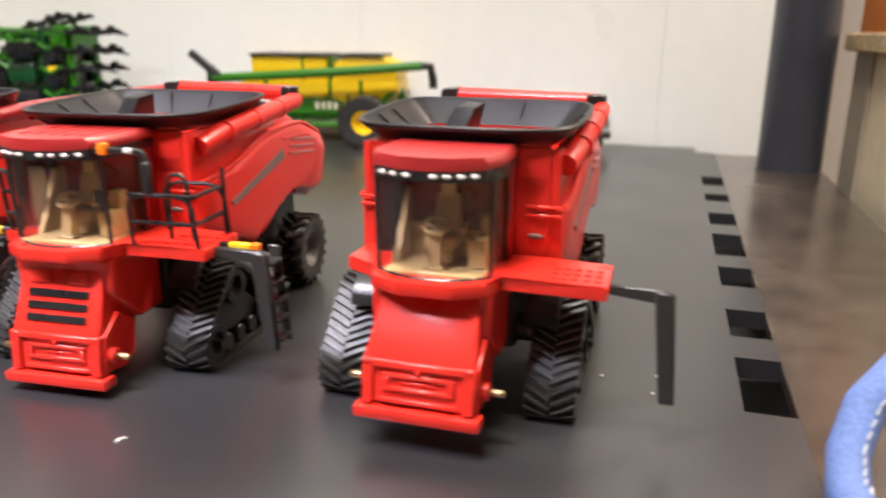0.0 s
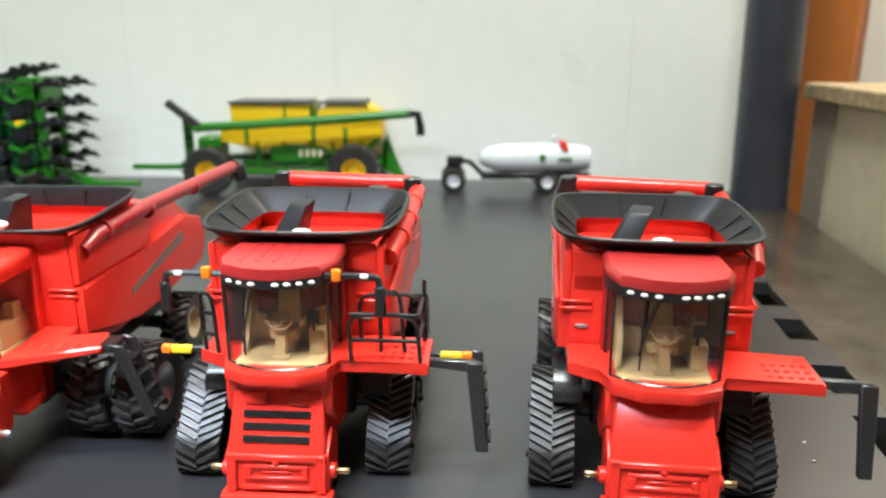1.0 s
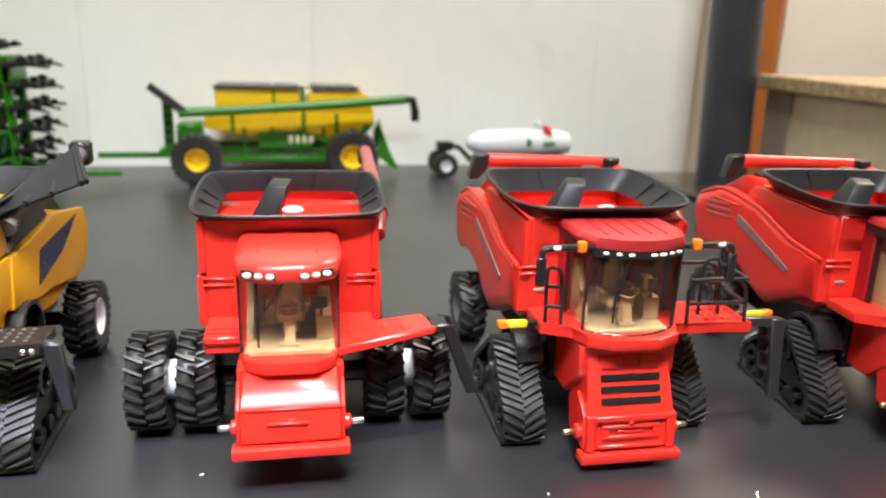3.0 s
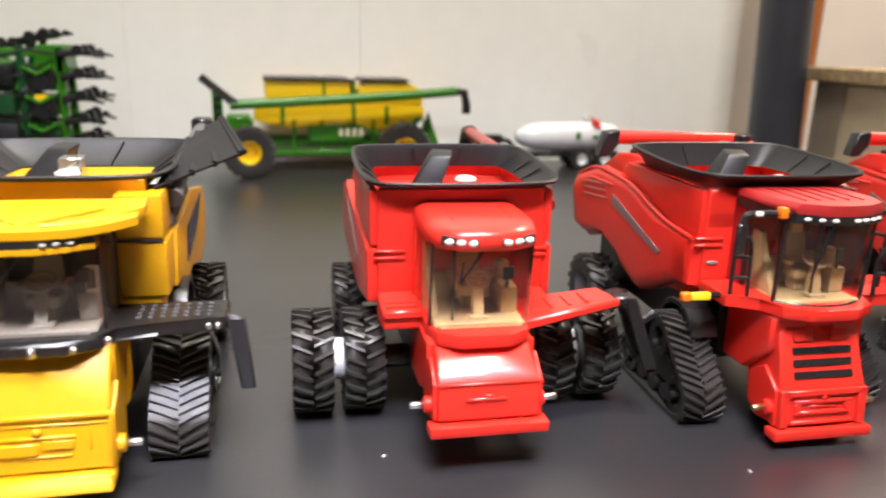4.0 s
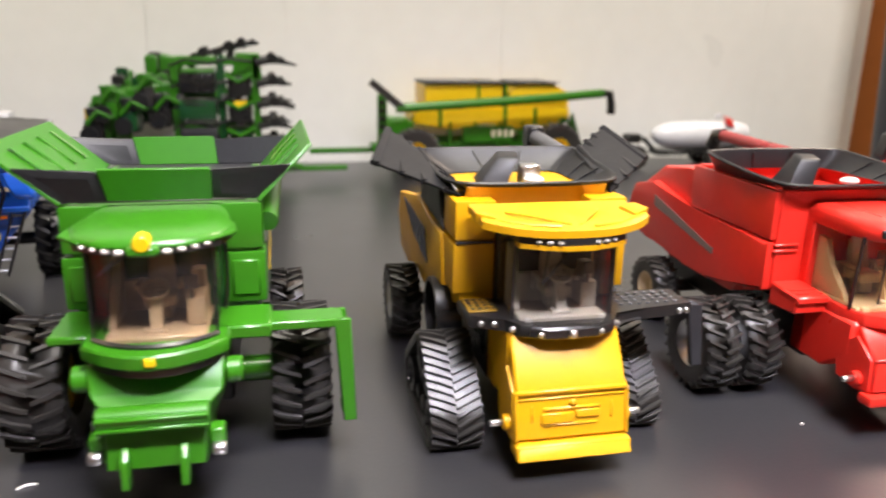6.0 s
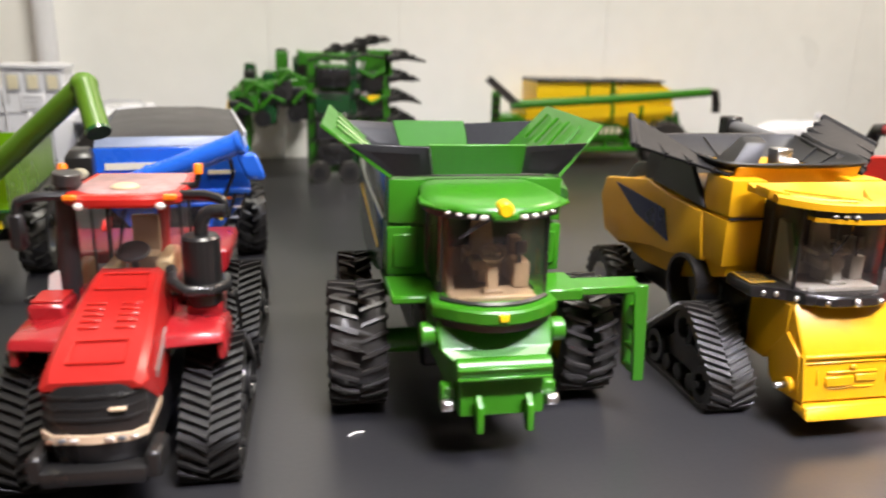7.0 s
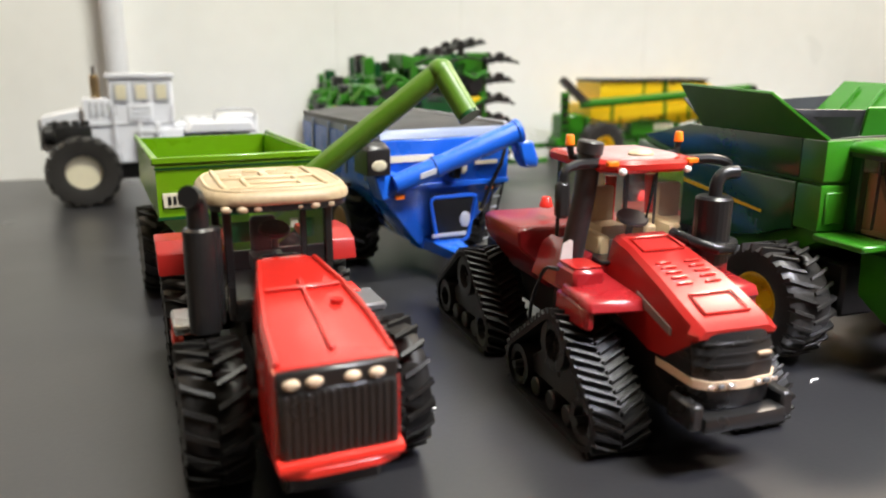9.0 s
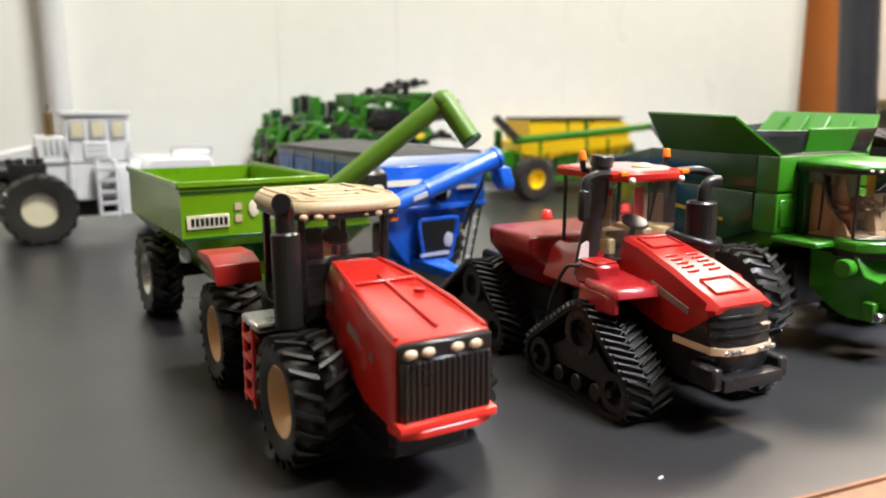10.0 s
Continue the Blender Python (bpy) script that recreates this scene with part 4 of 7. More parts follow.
def red_dual_combine(x, y, yaw):
    c = thing("combine_harvester", "red toy combine harvester on dual front tyres with tan cab seat", "toy combine", x, y, yaw, "row of toy harvesters and tractors")
    body = part("body", Shape().prism([(0, 31), (0, 55), (40, 55), (44, 58), (52, 58), (70, 56), (86, 46), (86, 30), (60, 24), (20, 24)], -22, 22, "x", 0.9, 2), RED, c)
    for s in (-1, 1):
        part("upper_panel", Shape().prism([(0.3, 46), (0.3, 60.4), (46, 60.4), (46, 46)], s * 21.8, s * 24.0, "x", 0.8, 2), RED, body)
        low = Shape().prism([(0.3, 31), (0.3, 45.4), (48, 45.4), (72, 50), (88, 46), (92, 38), (88, 29), (74, 27), (60, 28), (46, 25), (30, 25), (18, 29)], s * 21.8, s * 24.6, "x", 1.0, 2)
        shield = part("side_shield", low, RED, body)
        part("decal", Shape().hexa([(s * 24.5, 28, 34), (s * 24.85, 28, 34), (s * 24.85, 70, 41), (s * 24.5, 70, 41), (s * 24.5, 28, 36), (s * 24.85, 28, 36), (s * 24.85, 70, 45), (s * 24.5, 70, 45)]), DECAL, shield, "grey stripe decal")
        for k in range(2):
            part("trim_line", Shape().box(s * 19 - 4, s * 19 + 4, -0.8, 0.4, 42.6 + k * 1.8, 43.3 + k * 1.8, 0.25), RED, body)
        part("step_panel", Shape().prism([(-12, 28), (-12, 33), (0, 34), (0, 27)], s * 12, s * 22, "x", 0.5), RED, body)
    part("front_wall", Shape().box(-21.9, 21.9, 0.1, 2, 50, 60.8, 0.4), RED, body)
    part("rear_wall", Shape().box(-21.9, 21.9, 42, 46, 50, 60.8, 0.4), RED, body)
    part("chassis", Shape().box(-13, 13, -6, 78, 12, 26, 1), BLACK, c)
    cab_inside(body, 11, -22, -3, 33.0, TAN)
    part("cab_back", Shape().box(-13, 13, -3, 0.4, 30, 56, 0.5), RED, body)
    glass = windscreen(body, 11.8, -25.0, 4.0, -3.0, 32.2, 52.5, GLASS, lean=-1.2, top_in=-0.03)
    for s in (-1, 1):
        part("pillar", Shape().prism([(-20.6, 32), (-19.8, 32), (-20.8, 52.5), (-21.6, 52.5)], s * 11.6, s * 12.2, "x"), BLACK, glass)
    wiper(glass, (-1, -26.3, 52), (-6, -25.3, 44), (-5.5, -25.6, 49))
    wiper(glass, (-7.5, -25.0, 52.5), (-7.4, -24.6, 35), (-7.5, -25, 52))
    rf = Shape()
    pts = lambda k, dy: [(-13.0 * k, 0), (-13.2 * k, -18 + dy), (-11.5 * k, -25 + dy), (-6 * k, -28 + dy), (6 * k, -28 + dy), (11.5 * k, -25 + dy), (13.2 * k, -18 + dy), (13.0 * k, 0)]
    rf.loft([[(a, b, z) for a, b in pts(k, dy)] for k, dy, z in ((0.95, 1.2, 51.8), (1.0, 0.0, 53.0), (1.0, 0.2, 55.4), (0.98, 1.2, 56.4), (0.92, 4.0, 57.1), (0.78, 8.0, 57.6))])
    roof = part("cab_roof", rf, RED, body, sharp=50)
    for s in (-1, 1):
        part("roof_rib", Shape().box(s * 7 - 0.3, s * 7 + 0.3, -20, -2, 57.1, 57.8, 0.2), RED, roof)
    for s in (-1, 1):
        part("lamp_pod", Shape().loft([[(s * 2.6, -28.2, 52.9), (s * 10.8, -26.3, 53.2), (s * 10.8, -24, 53.2), (s * 2.6, -25, 52.9)], [(s * 2.6, -28.2, 55.0), (s * 10.8, -26.3, 55.4), (s * 10.8, -24, 55.4), (s * 2.6, -25, 55.0)]], bev=0.3), BLACK, roof)
        lamps(roof, [(s * (4.0 + 2.6 * k), -28.2 + 0.55 * k, 54.0 + 0.1 * k) for k in range(3)], 1.05, 0.8)
    dk = Shape().prism([(-12, 0), (-12.6, -18), (-11, -25), (-6, -28), (6, -28), (11, -25), (12.6, -18), (12, 0)], 28.8, 32.2, "z", 0.7, 2)
    part("cab_base", dk, RED, body)
    pl = Shape().hexa([(11, -21, 29.6), (37.6, -17, 33.4), (35, -7, 33.6), (11, -6, 29.8), (11, -21, 32.4), (37.6, -17, 35.4), (35, -7, 35.6), (11, -6, 32.6)], 0.5)
    plat = part("side_platform", pl, RED, body, "red side platform")
    for k in range(4):
        part("tread_rib", Shape().box(15 + k * 4.5, 16 + k * 4.5, -16, -9, 32.6 + k * 0.52, 33.5 + k * 0.52, 0.2), RED, plat)
    part("left_platform", Shape().box(-22, -12, -13, 0, 31, 33.2, 0.5).box(-21, -13, -11, -10, 33, 33.7).box(-21, -13, -8, -7, 33, 33.7), RED, body)
    ld = part("ladder", Shape().hexa([(36, -16, 33), (39, -16, 33), (39, -9, 33), (36, -9, 33), (36, -16, 35.5), (41, -16, 35.5), (41, -9, 35.5), (36, -9, 35.5)], 0.4), BLACK, body, "black swing-out ladder")
    part("ladder_side", Shape().prism([(39, 35.5), (42.5, 35), (50, 15), (46.5, 15)], -16, -14.6, "y", 0.3), BLACK, ld)
    part("ladder_side", Shape().prism([(39, 35.5), (42.5, 35), (50, 15), (46.5, 15)], -9, -7.6, "y", 0.3), BLACK, ld)
    for k in range(4):
        part("rung", Shape().box(41.5 + k * 1.9, 44 + k * 1.9, -15, -8.4, 30 - k * 4.4, 31 - k * 4.4, 0.2), BLACK, ld)
    fd = feeder(c, 11.0, 12.2, -24.5, 29.0, -32.8, 22.8, -34.6, 10.6, 14.0, RED, SILVER, 16.0, -28.5)
    part("neck", Shape().prism([(-24, 20), (-24, 29.5), (0, 29.5), (0, 13), (-14, 13)], -13, 13, "x", 0.8), RED, c)
    for s in (-1, 1):
        wheel(c, s * 25.5, 5.0, 13.8, 10.5, SILVER, s, lugs=24)
        wheel(c, s * 38.6, 5.0, 13.8, 10.5, SILVER, s, lugs=24)
        part("dual_hub", Shape().rod((s * 28, 5, 13.8), (s * 37, 5, 13.8), 5.6, n=24, bev=0.4), WHITE, c, "pale hub between the dual tyres")
        wheel(c, s * 25.5, 62.0, 11.5, 9.0, CREAM, s, lugs=22)
    part("axle", Shape().rod((-24, 5, 13.8), (24, 5, 13.8), 3.2), BLACK, c)
    part("axle", Shape().rod((-24, 62, 11.5), (24, 62, 11.5), 2.4), BLACK, c)
    top = rim_shape(-5, 40, 21, 25.8, 23, 3, 33)
    low = rim_shape(2.5, 41, 17, 21.2, 19, 6, 36)
    grain_bin(body, top, low, 59.9, 62.6, 66.0, 19, RED, floor_z=55.4)
    au = Shape().tube([(23.5, 4, 55), (24.5, 10, 58), (26, 40, 60), (29, 118, 60.6)], 2.5, 14)
    for f in (14, 40, 75):
        au.rod((24.4 + f * 0.04, f, 58.2 + f * 0.02), (24.4 + f * 0.04, f + 1.4, 58.2 + f * 0.02), 2.9, n=14)
    tube = part("unloading_auger", au, DARKRED, c, "dark red unloading tube")
    part("spout", Shape().tube([(29, 116, 60.6), (29.2, 122, 60.0), (29.4, 125, 55)], 3.0, 12), BLACK, tube, "black rubber spout")
    return c


def yellow_combine(x, y, yaw):
    c = thing("combine_harvester", "yellow toy combine harvester on rubber tracks with open black hopper", "toy combine", x, y, yaw, "row of toy harvesters and tractors")
    body = part("body", Shape().prism([(11, 34), (11, 55), (44, 55), (56, 55), (92, 46), (95, 38), (90, 26), (60, 24), (36, 26)], -21.5, 21.5, "x", 0.9, 2), YELLOW, c)
    for s in (-1, 1):
        part("front_panel", Shape().box(min(s * 12.5, s * 23.4), max(s * 12.5, s * 23.4), 10.2, 24, 37, 50.2, 0.7, 2), YELLOW, body)
        part("front_panel", Shape().box(min(s * 12.5, s * 23.0), max(s * 12.5, s * 23.0), 10.4, 24, 51, 61.2, 0.7, 2), YELLOW, body)
        low = Shape().prism([(20, 36), (23, 50.5), (40, 50.5), (58, 53), (92, 47.5), (96, 40), (90, 28), (76, 26), (62, 30), (52, 33), (40, 33)], s * 21.3, s * 24.2, "x", 1.0, 2)
        shield = part("side_shield", low, YELLOW, body)
        part("side_window", Shape().hexa([(s * 24.1, 40, 36.5), (s * 24.5, 40, 36.5), (s * 24.5, 64, 40), (s * 24.1, 64, 40), (s * 24.1, 44, 46), (s * 24.5, 44, 46), (s * 24.5, 82, 47.5), (s * 24.1, 82, 47.5)]), DARKBLUE, shield, "dark blue swept decal")
        part("grey_panel", Shape().hexa([(s * 22, 22, 51), (s * 23.8, 22, 51), (s * 23.8, 56, 53), (s * 22, 56, 53), (s * 21, 34, 62), (s * 22.5, 34, 62), (s * 22.5, 50, 62), (s * 21, 50, 62)], 0.4), SOFTBLACK, body, "black upper side panel")
        part("mudguard", Shape().turn([(-3.5, 9.5), (3.5, 9.5), (3.5, 8.4), (-3.5, 8.4)], (s * 22.5, 26, 27), 20), BLACK, body)
    part("rear_hood", Shape().prism([(58, 50), (66, 58), (84, 54), (96, 44), (94, 30), (70, 30)], -17, 17, "x", 1.0, 2), BLACK, body)
    part("chassis", Shape().box(-14, 14, 8, 88, 13, 28, 1), BLACK, c)
    part("air_intake", Shape().rod((-22, 58, 56), (-15, 58, 56), 7.5, n=24, bev=0.8), BLACK, body, "black round air screen")
    part("cab_back", Shape().box(-12.5, 12.5, 6, 11, 33, 58, 0.5), SOFTBLACK, body)
    cab_inside(body, 11, -8, 6, 36.5, GREYTAN)
    glass = windscreen(body, 12.6, -11.0, 4.5, 6.0, 36.0, 57.2, GLASS, lean=0.4, top_in=0.02)
    for s in (-1, 1):
        part("pillar", Shape().prism([(-6.6, 36), (-5.8, 36), (-5.8, 57), (-6.6, 57)], s * 12.3, s * 12.9, "x"), BLACK, glass)
    wiper(glass, (1, -11.3, 56.5), (-7, -11.2, 46), (-6, -11.4, 55))
    rf = Shape()
    n = 16
    rows = []
    for f, z in ((0.0, 57.8), (0.0, 59.5), (0.08, 60.1), (0.5, 59.8), (0.8, 59.8), (1.0, 60.6)):
        row = []
        for i in range(n + 1):
            u = -1 + 2 * i / n
            front = -14.8 + 8.5 * abs(u) ** 2.6
            back = 10.3 - 3.0 * abs(u) ** 2
            dip = -0.7 if 0.2 < abs(u) < 0.7 and 0.1 < f < 1 else 0
            row.append((20.6 * u, front + (back - front) * f, z + 0.7 * abs(u) ** 3 + dip))
        rows.append(row)
    low_row = [(p[0], p[1], p[2] - 2.2) for p in rows[-1]]
    bot_row = [(p[0] * 0.97, p[1] + 1.2, p[2]) for p in rows[0]]
    grid = [[rf.bm.verts.new(p) for p in r] for r in rows + [low_row, bot_row]]
    for k in range(len(grid)):
        a, b = grid[k], grid[(k + 1) % len(grid)]
        for i in range(n):
            rf.bm.faces.new((a[i], a[i + 1], b[i + 1], b[i]))
    for i in (0, n):
        rf.bm.faces.new([g[i] for g in grid])
    roof = part("cab_roof", rf, YELLOW, body, "broad yellow cab roof", sharp=30)
    for s in (-1, 1):
        part("roof_crease", Shape().tube([(s * 1.2, -11.5, 60.15), (s * 6, -4, 59.95), (s * 12, 4, 59.7)], 0.35, 6), YELLOW, roof)
        part("roof_crease", Shape().tube([(s * 4, -13.2, 60.2), (s * 11, -11.2, 60.2), (s * 17, -7, 60.5)], 0.35, 6), YELLOW, roof)
        part("roof_horn", Shape().hexa([(s * 17, -6, 58.8), (s * 21.6, -3.4, 59.2), (s * 21.2, 3, 59.4), (s * 17, 3, 59.2), (s * 17, -6.4, 61.0), (s * 21.8, -3.6, 61.8), (s * 21.3, 3, 61.8), (s * 17, 3, 61.0)], 0.6, 2), YELLOW, roof)
        part("panel_notch", Shape().box(s * 17.8 - 5, s * 17.8 + 5, 9.9, 10.6, 50.35, 50.8), SOFTBLACK, body)
    arc = lambda k: [(a, -14.2 + 0.026 * a * a + k) for a in (-13, -8, -3, 3, 8, 13)]
    slab = lambda z0, z1, k: Shape().loft([[(a, b, z) for a, b in arc(k)] + [(a, b + 3, z) for a, b in arc(k)[::-1]] for z in (z0, z1)])
    part("light_bar", slab(55.8, 57.6, -0.9), BLACK, roof, "black light bar")
    part("roof_lip", slab(54.9, 56.0, -1.2), YELLOW, roof)
    lamps(roof, [(s * (4.5 + 2.3 * k), -15.2 + 0.026 * (4.5 + 2.3 * k) ** 2, 56.7) for s in (-1, 1) for k in range(3)], 0.75, 0.45, GREYTAN)
    dk = Shape().prism([(-22.5, 9), (-22.5, -3), (-14, -6), (-12, -11), (-6, -14), (6, -14), (12, -11), (14, -6), (22, -4), (37, -3), (37, 9)], 33.0, 36.0, "z", 0.5, 1)
    deck = part("deck", dk, BLACK, body, "black deck")
    part("tread_plate", Shape().box(-21.8, -14.5, -1.5, 8, 36.05, 36.6, 0.2), OCHRE, deck, "dull yellow tread plate")
    for i in range(4):
        for j in range(4):
            part("tread_hole", Shape().rod((-20.6 + i * 1.8, 0 + j * 2.1, 36.6), (-20.6 + i * 1.8, 0 + j * 2.1, 36.8), 0.62, n=8), BLACK, deck)
    for i in range(7):
        for j in range(4):
            part("tread_stud", Shape().rod((18 + i * 2.5, -1 + j * 2.4, 36.0), (18 + i * 2.5, -1 + j * 2.4, 36.35), 0.55, n=8), GREY, deck)
    for bx, by in ((-19.5, -3.9), (-16.5, -5.0), (-13.2, -8.8), (-7.5, -13.2), (0, -14.4), (7.5, -13.2), (13.2, -8.8), (33, -3.4), (35, -3.4)):
        part("bolt", Shape().ball((bx, by - 0.4, 34.4), 0.8, 0.7, 0.8, 10), SILVER, deck)
    part("bolt", Shape().box(-0.9, 0.9, -15.2, -13.8, 33.4, 35.6, 0.4), SILVER, deck)
    ladder(body, 36.8, -1.5, 36.0, 18.5, 3.4, SOFTBLACK, rungs=False, wide=4)
    fd = feeder(c, 13.6, 13.8, -9.0, 33.4, -16.2, 21.4, -19.4, 6.6, 14.4, YELLOW, SILVER, 12.8, -13.6, "panel")
    part("neck", Shape().prism([(-9, 22), (-9, 33), (9, 33), (9, 14), (0, 14)], -14, 14, "x", 0.8), YELLOW, c)
    part("lip_flare", Shape().hexa([(-14.3, -21.6, 6.0), (14.3, -21.6, 6.0), (14.3, -17.5, 6.4), (-14.3, -17.5, 6.4), (-13.8, -19.8, 9.4), (13.8, -19.8, 9.4), (13.8, -17.5, 9.4), (-13.8, -17.5, 9.4)], 0.4), YELLOW, fd)
    for s in (-1, 1):
        track(c, s * 24.8, 13.2, [(p + (3.2 if s > 0 else 0.3), q, r) for p, q, r in TRACK], s, lugs=47, lug_h=0.9)
        wheel(c, s * 26.0, 76.0, 12.5, 10.0, WHITE, s, lugs=22)
    part("axle", Shape().rod((-22, 76, 12.5), (22, 76, 12.5), 2.4), BLACK, c)
    top = rim_shape(14, 56, 19, 24.5, 24.5, 21, 50)
    low = rim_shape(20, 50, 15, 18.0, 16, 24, 46)
    part("hopper_front", Shape().hexa([(-19, 18, 57), (19, 18, 57), (19, 20, 57), (-19, 20, 57), (-19, 14.6, 64.2), (19, 14.6, 64.2), (19, 17, 64.2), (-19, 17, 64.2)], 0.4), YELLOW, body)
    hop = grain_bin(body, top, low, 61.6, 64.6, 67.6, 36, YELLOW)
    part("hopper_box", Shape().box(-1.5, 3.5, 24, 29, 60, 67.6, 0.4), SILVER, hop, "silver grain sampler box")
    for s in (-1, 1):
        flap = Shape().plate([(s * 20.5, 16, 61.0), (s * 40.5, 36, 66.5), (s * 34.0, 54, 73.5), (s * 23.5, 50, 66.8)], 0.9 * s, bev=0.2)
        fp = part("hopper_flap", flap, DARKGREY, hop, "dark grey folded-out hopper flap")
        a, b = Vector((s * 20.5, 16, 61.6)), Vector((s * 40.5, 36, 67.1))
        d, e = Vector((s * 23.5, 50, 67.4)), Vector((s * 34.0, 54, 74.1))
        for f in (0.15, 0.4, 0.65, 0.95):
            part("flap_rib", Shape().rod(a.lerp(b, f), d.lerp(e, f), 0.95, n=6), DARKGREY, fp)
        part("flap_rib", Shape().rod(b, e, 0.9, n=6), DARKGREY, fp)
    au = part("unloading_auger", Shape().tube([(23.5, 22, 58), (24, 30, 62), (25, 60, 64), (25, 92, 66)], 2.8, 14), GREY, c, "grey unloading tube")
    part("spout", Shape().box(21.8, 28.2, 90, 97, 62, 70, 0.8), BLACK, au)
    return c


def green_combine(x, y, yaw):
    c = thing("combine_harvester", "green toy combine harvester with folded-out hopper flaps on big tyres", "toy combine", x, y, yaw, "row of toy harvesters and tractors")
    body = part("body", Shape().prism([(0, 34), (0, 62), (56, 62), (78, 58), (86, 54), (88, 36), (78, 28), (60, 28), (30, 26), (10, 28)], -20.8, 20.8, "x", 0.8, 2), GREEN, c)
    for s in (-1, 1):
        part("front_panel", Shape().box(min(s * 13, s * 22.6), max(s * 13, s * 22.6), -0.8, 8, 50.6, 61.8, 0.6, 2), GREEN, body)
        part("front_panel", Shape().box(min(s * 13, s * 23.0), max(s * 13, s * 23.0), -1.0, 8, 37, 49.8, 0.8, 2), GREEN, body)
        part("panel_inset", Shape().box(min(s * 15, s * 21.5), max(s * 15, s * 21.5), -1.7, -0.9, 39, 48, 0.5), GREEN, body)
        # shields: dark reflections are put into the green itself
        sd = part("side_shield", Shape().prism([(8, 36), (8, 50), (60, 50), (86, 54), (90, 44), (84, 32), (70, 27), (40, 28), (20, 32)], s * 20.6, s * 23.2, "x", 0.9, 2), DARKGREEN, body, "glossy green side shield with dark reflections painted in")
        part("upper_shield", Shape().prism([(8, 50.8), (8, 62), (58, 62), (84, 56), (60, 50.8)], s * 20.6, s * 22.6, "x", 0.7, 2), DARKGREEN, body, "glossy green side shield with dark reflections painted in")
        part("stripe", Shape().hexa([(s * 23.1, 20, 38.6), (s * 23.5, 20, 38.6), (s * 23.5, 78, 44.6), (s * 23.1, 78, 44.6), (s * 23.1, 20, 39.5), (s * 23.5, 20, 39.5), (s * 23.5, 78, 46.0), (s * 23.1, 78, 46.0)]), RIMYELLOW, sd, "thin yellow stripe")
    part("chassis", Shape().box(-14, 14, -4, 80, 12, 28, 1), BLACK, c)
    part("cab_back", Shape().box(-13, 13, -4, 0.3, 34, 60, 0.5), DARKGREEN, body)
    cab_inside(body, 10.5, -23, -4, 38.0, BROWNTAN)
    glass = windscreen(body, 12.5, -27.5, 6.0, -4.0, 37.6, 59.6, GLASS, lean=0.8, top_in=0.0)
    part("window_seal", Shape().tube(arc_window(12.6, -27.8, 6.0, 37.6, 37.8)[0], 0.8, 6), BLACK, glass)
    for s in (-1, 1):
        part("pillar", Shape().prism([(-21.6, 37.6), (-20.8, 37.6), (-20.8, 59.6), (-21.6, 59.6)], s * 12.4, s * 12.9, "x"), BLACK, glass)
    wiper(glass, (-1, -27.6, 59), (-9.5, -25.6, 53.0), (-3, -27.5, 59))
    rf = Shape()
    pts = lambda k, dy: [(-14.5 * k, 1), (-16.8 * k, -16 + dy), (-14.5 * k, -23 + dy), (-8 * k, -27.5 + dy), (0, -28.8 + dy), (8 * k, -27.5 + dy), (14.5 * k, -23 + dy), (16.8 * k, -16 + dy), (14.5 * k, 1)]
    rf.loft([[(a, b, z) for a, b in pts(k, dy)] for k, dy, z in ((0.97, 0.8, 58.6), (1.0, 0.0, 59.2), (1.0, 0.2, 60.0), (0.96, 2.0, 60.8), (0.86, 6.5, 61.4), (0.66, 12, 61.7))])
    roof = part("cab_roof", rf, GREEN, body, sharp=55)
    part("badge", Shape().rod((0, -29.9, 60.2), (0, -26.0, 60.4), 1.75, n=18, bev=0.4), RIMYELLOW, roof, "yellow roof badge")
    part("badge_base", Shape().box(-3.2, 3.2, -29.6, -26.0, 57.4, 59.7, 0.7), GREEN, roof)
    part("light_bar", Shape().loft([[(a * 0.985, b * 0.99, z) for a, b in pts(1, 0)] for z in (57.6, 58.9)]), BLACK, roof)
    for k, (a, r) in enumerate(((4.6, 1.0), (7.2, 0.95), (9.7, 0.75), (12.0, 0.65))):
        lamps(roof, [(s * a, -28.6 + 0.028 * a * a, 58.3 + 0.16 * k) for s in (-1, 1)], r, r * 0.68)
    for s in (-1, 1):
        part("roof_wing", Shape().hexa([(s * 12.5, -24.5, 58.6), (s * 17.6, -20, 59.2), (s * 16.8, -12, 59.4), (s * 12.5, -12, 58.8), (s * 12.5, -25, 59.8), (s * 18, -20.4, 60.2), (s * 17.0, -12, 60.3), (s * 12.5, -12, 60.3)], 0.4), GREEN, roof)
        part("grab_rail", Shape().tube(bend([(s * 13.6, -10, 39), (s * 14.6, -11, 44), (s * 14.6, -11, 54), (s * 13.6, -10, 57)]), 0.45, 6), BLACK, roof)
    bow = Shape()
    row0 = [(a, -32 + 0.035 * a * a) for a in (-15, -10, -5, 0, 5, 10, 15)]
    bow.loft([[(a, b, z) for a, b in row0] + [(15, -16, z), (-15, -16, z)] for z in (34.0, 35.4, 37.4)], bev=0.5)
    bw = part("cab_base", bow, GREEN, body)
    part("bow_rubber", Shape().loft([[(a * 0.95, b + 1.2, z) for a, b in row0] + [(14, -16, z), (-14, -16, z)] for z in (32.0, 34.0)]), BLACK, bw)
    part("small_badge", Shape().box(-1.1, 1.1, -32.5, -31.7, 35.2, 37.0, 0.2), RIMYELLOW, bw)
    part("left_deck", Shape().box(-23.5, -12, -17, 0, 34.6, 36.6, 0.5), GREEN, body)
    arm = part("deck_arm", Shape().box(12, 40.5, -16, -8, 34.8, 37.0, 0.4).box(12, 24, -18, -4, 34.2, 37.4, 0.5), GREEN, body)
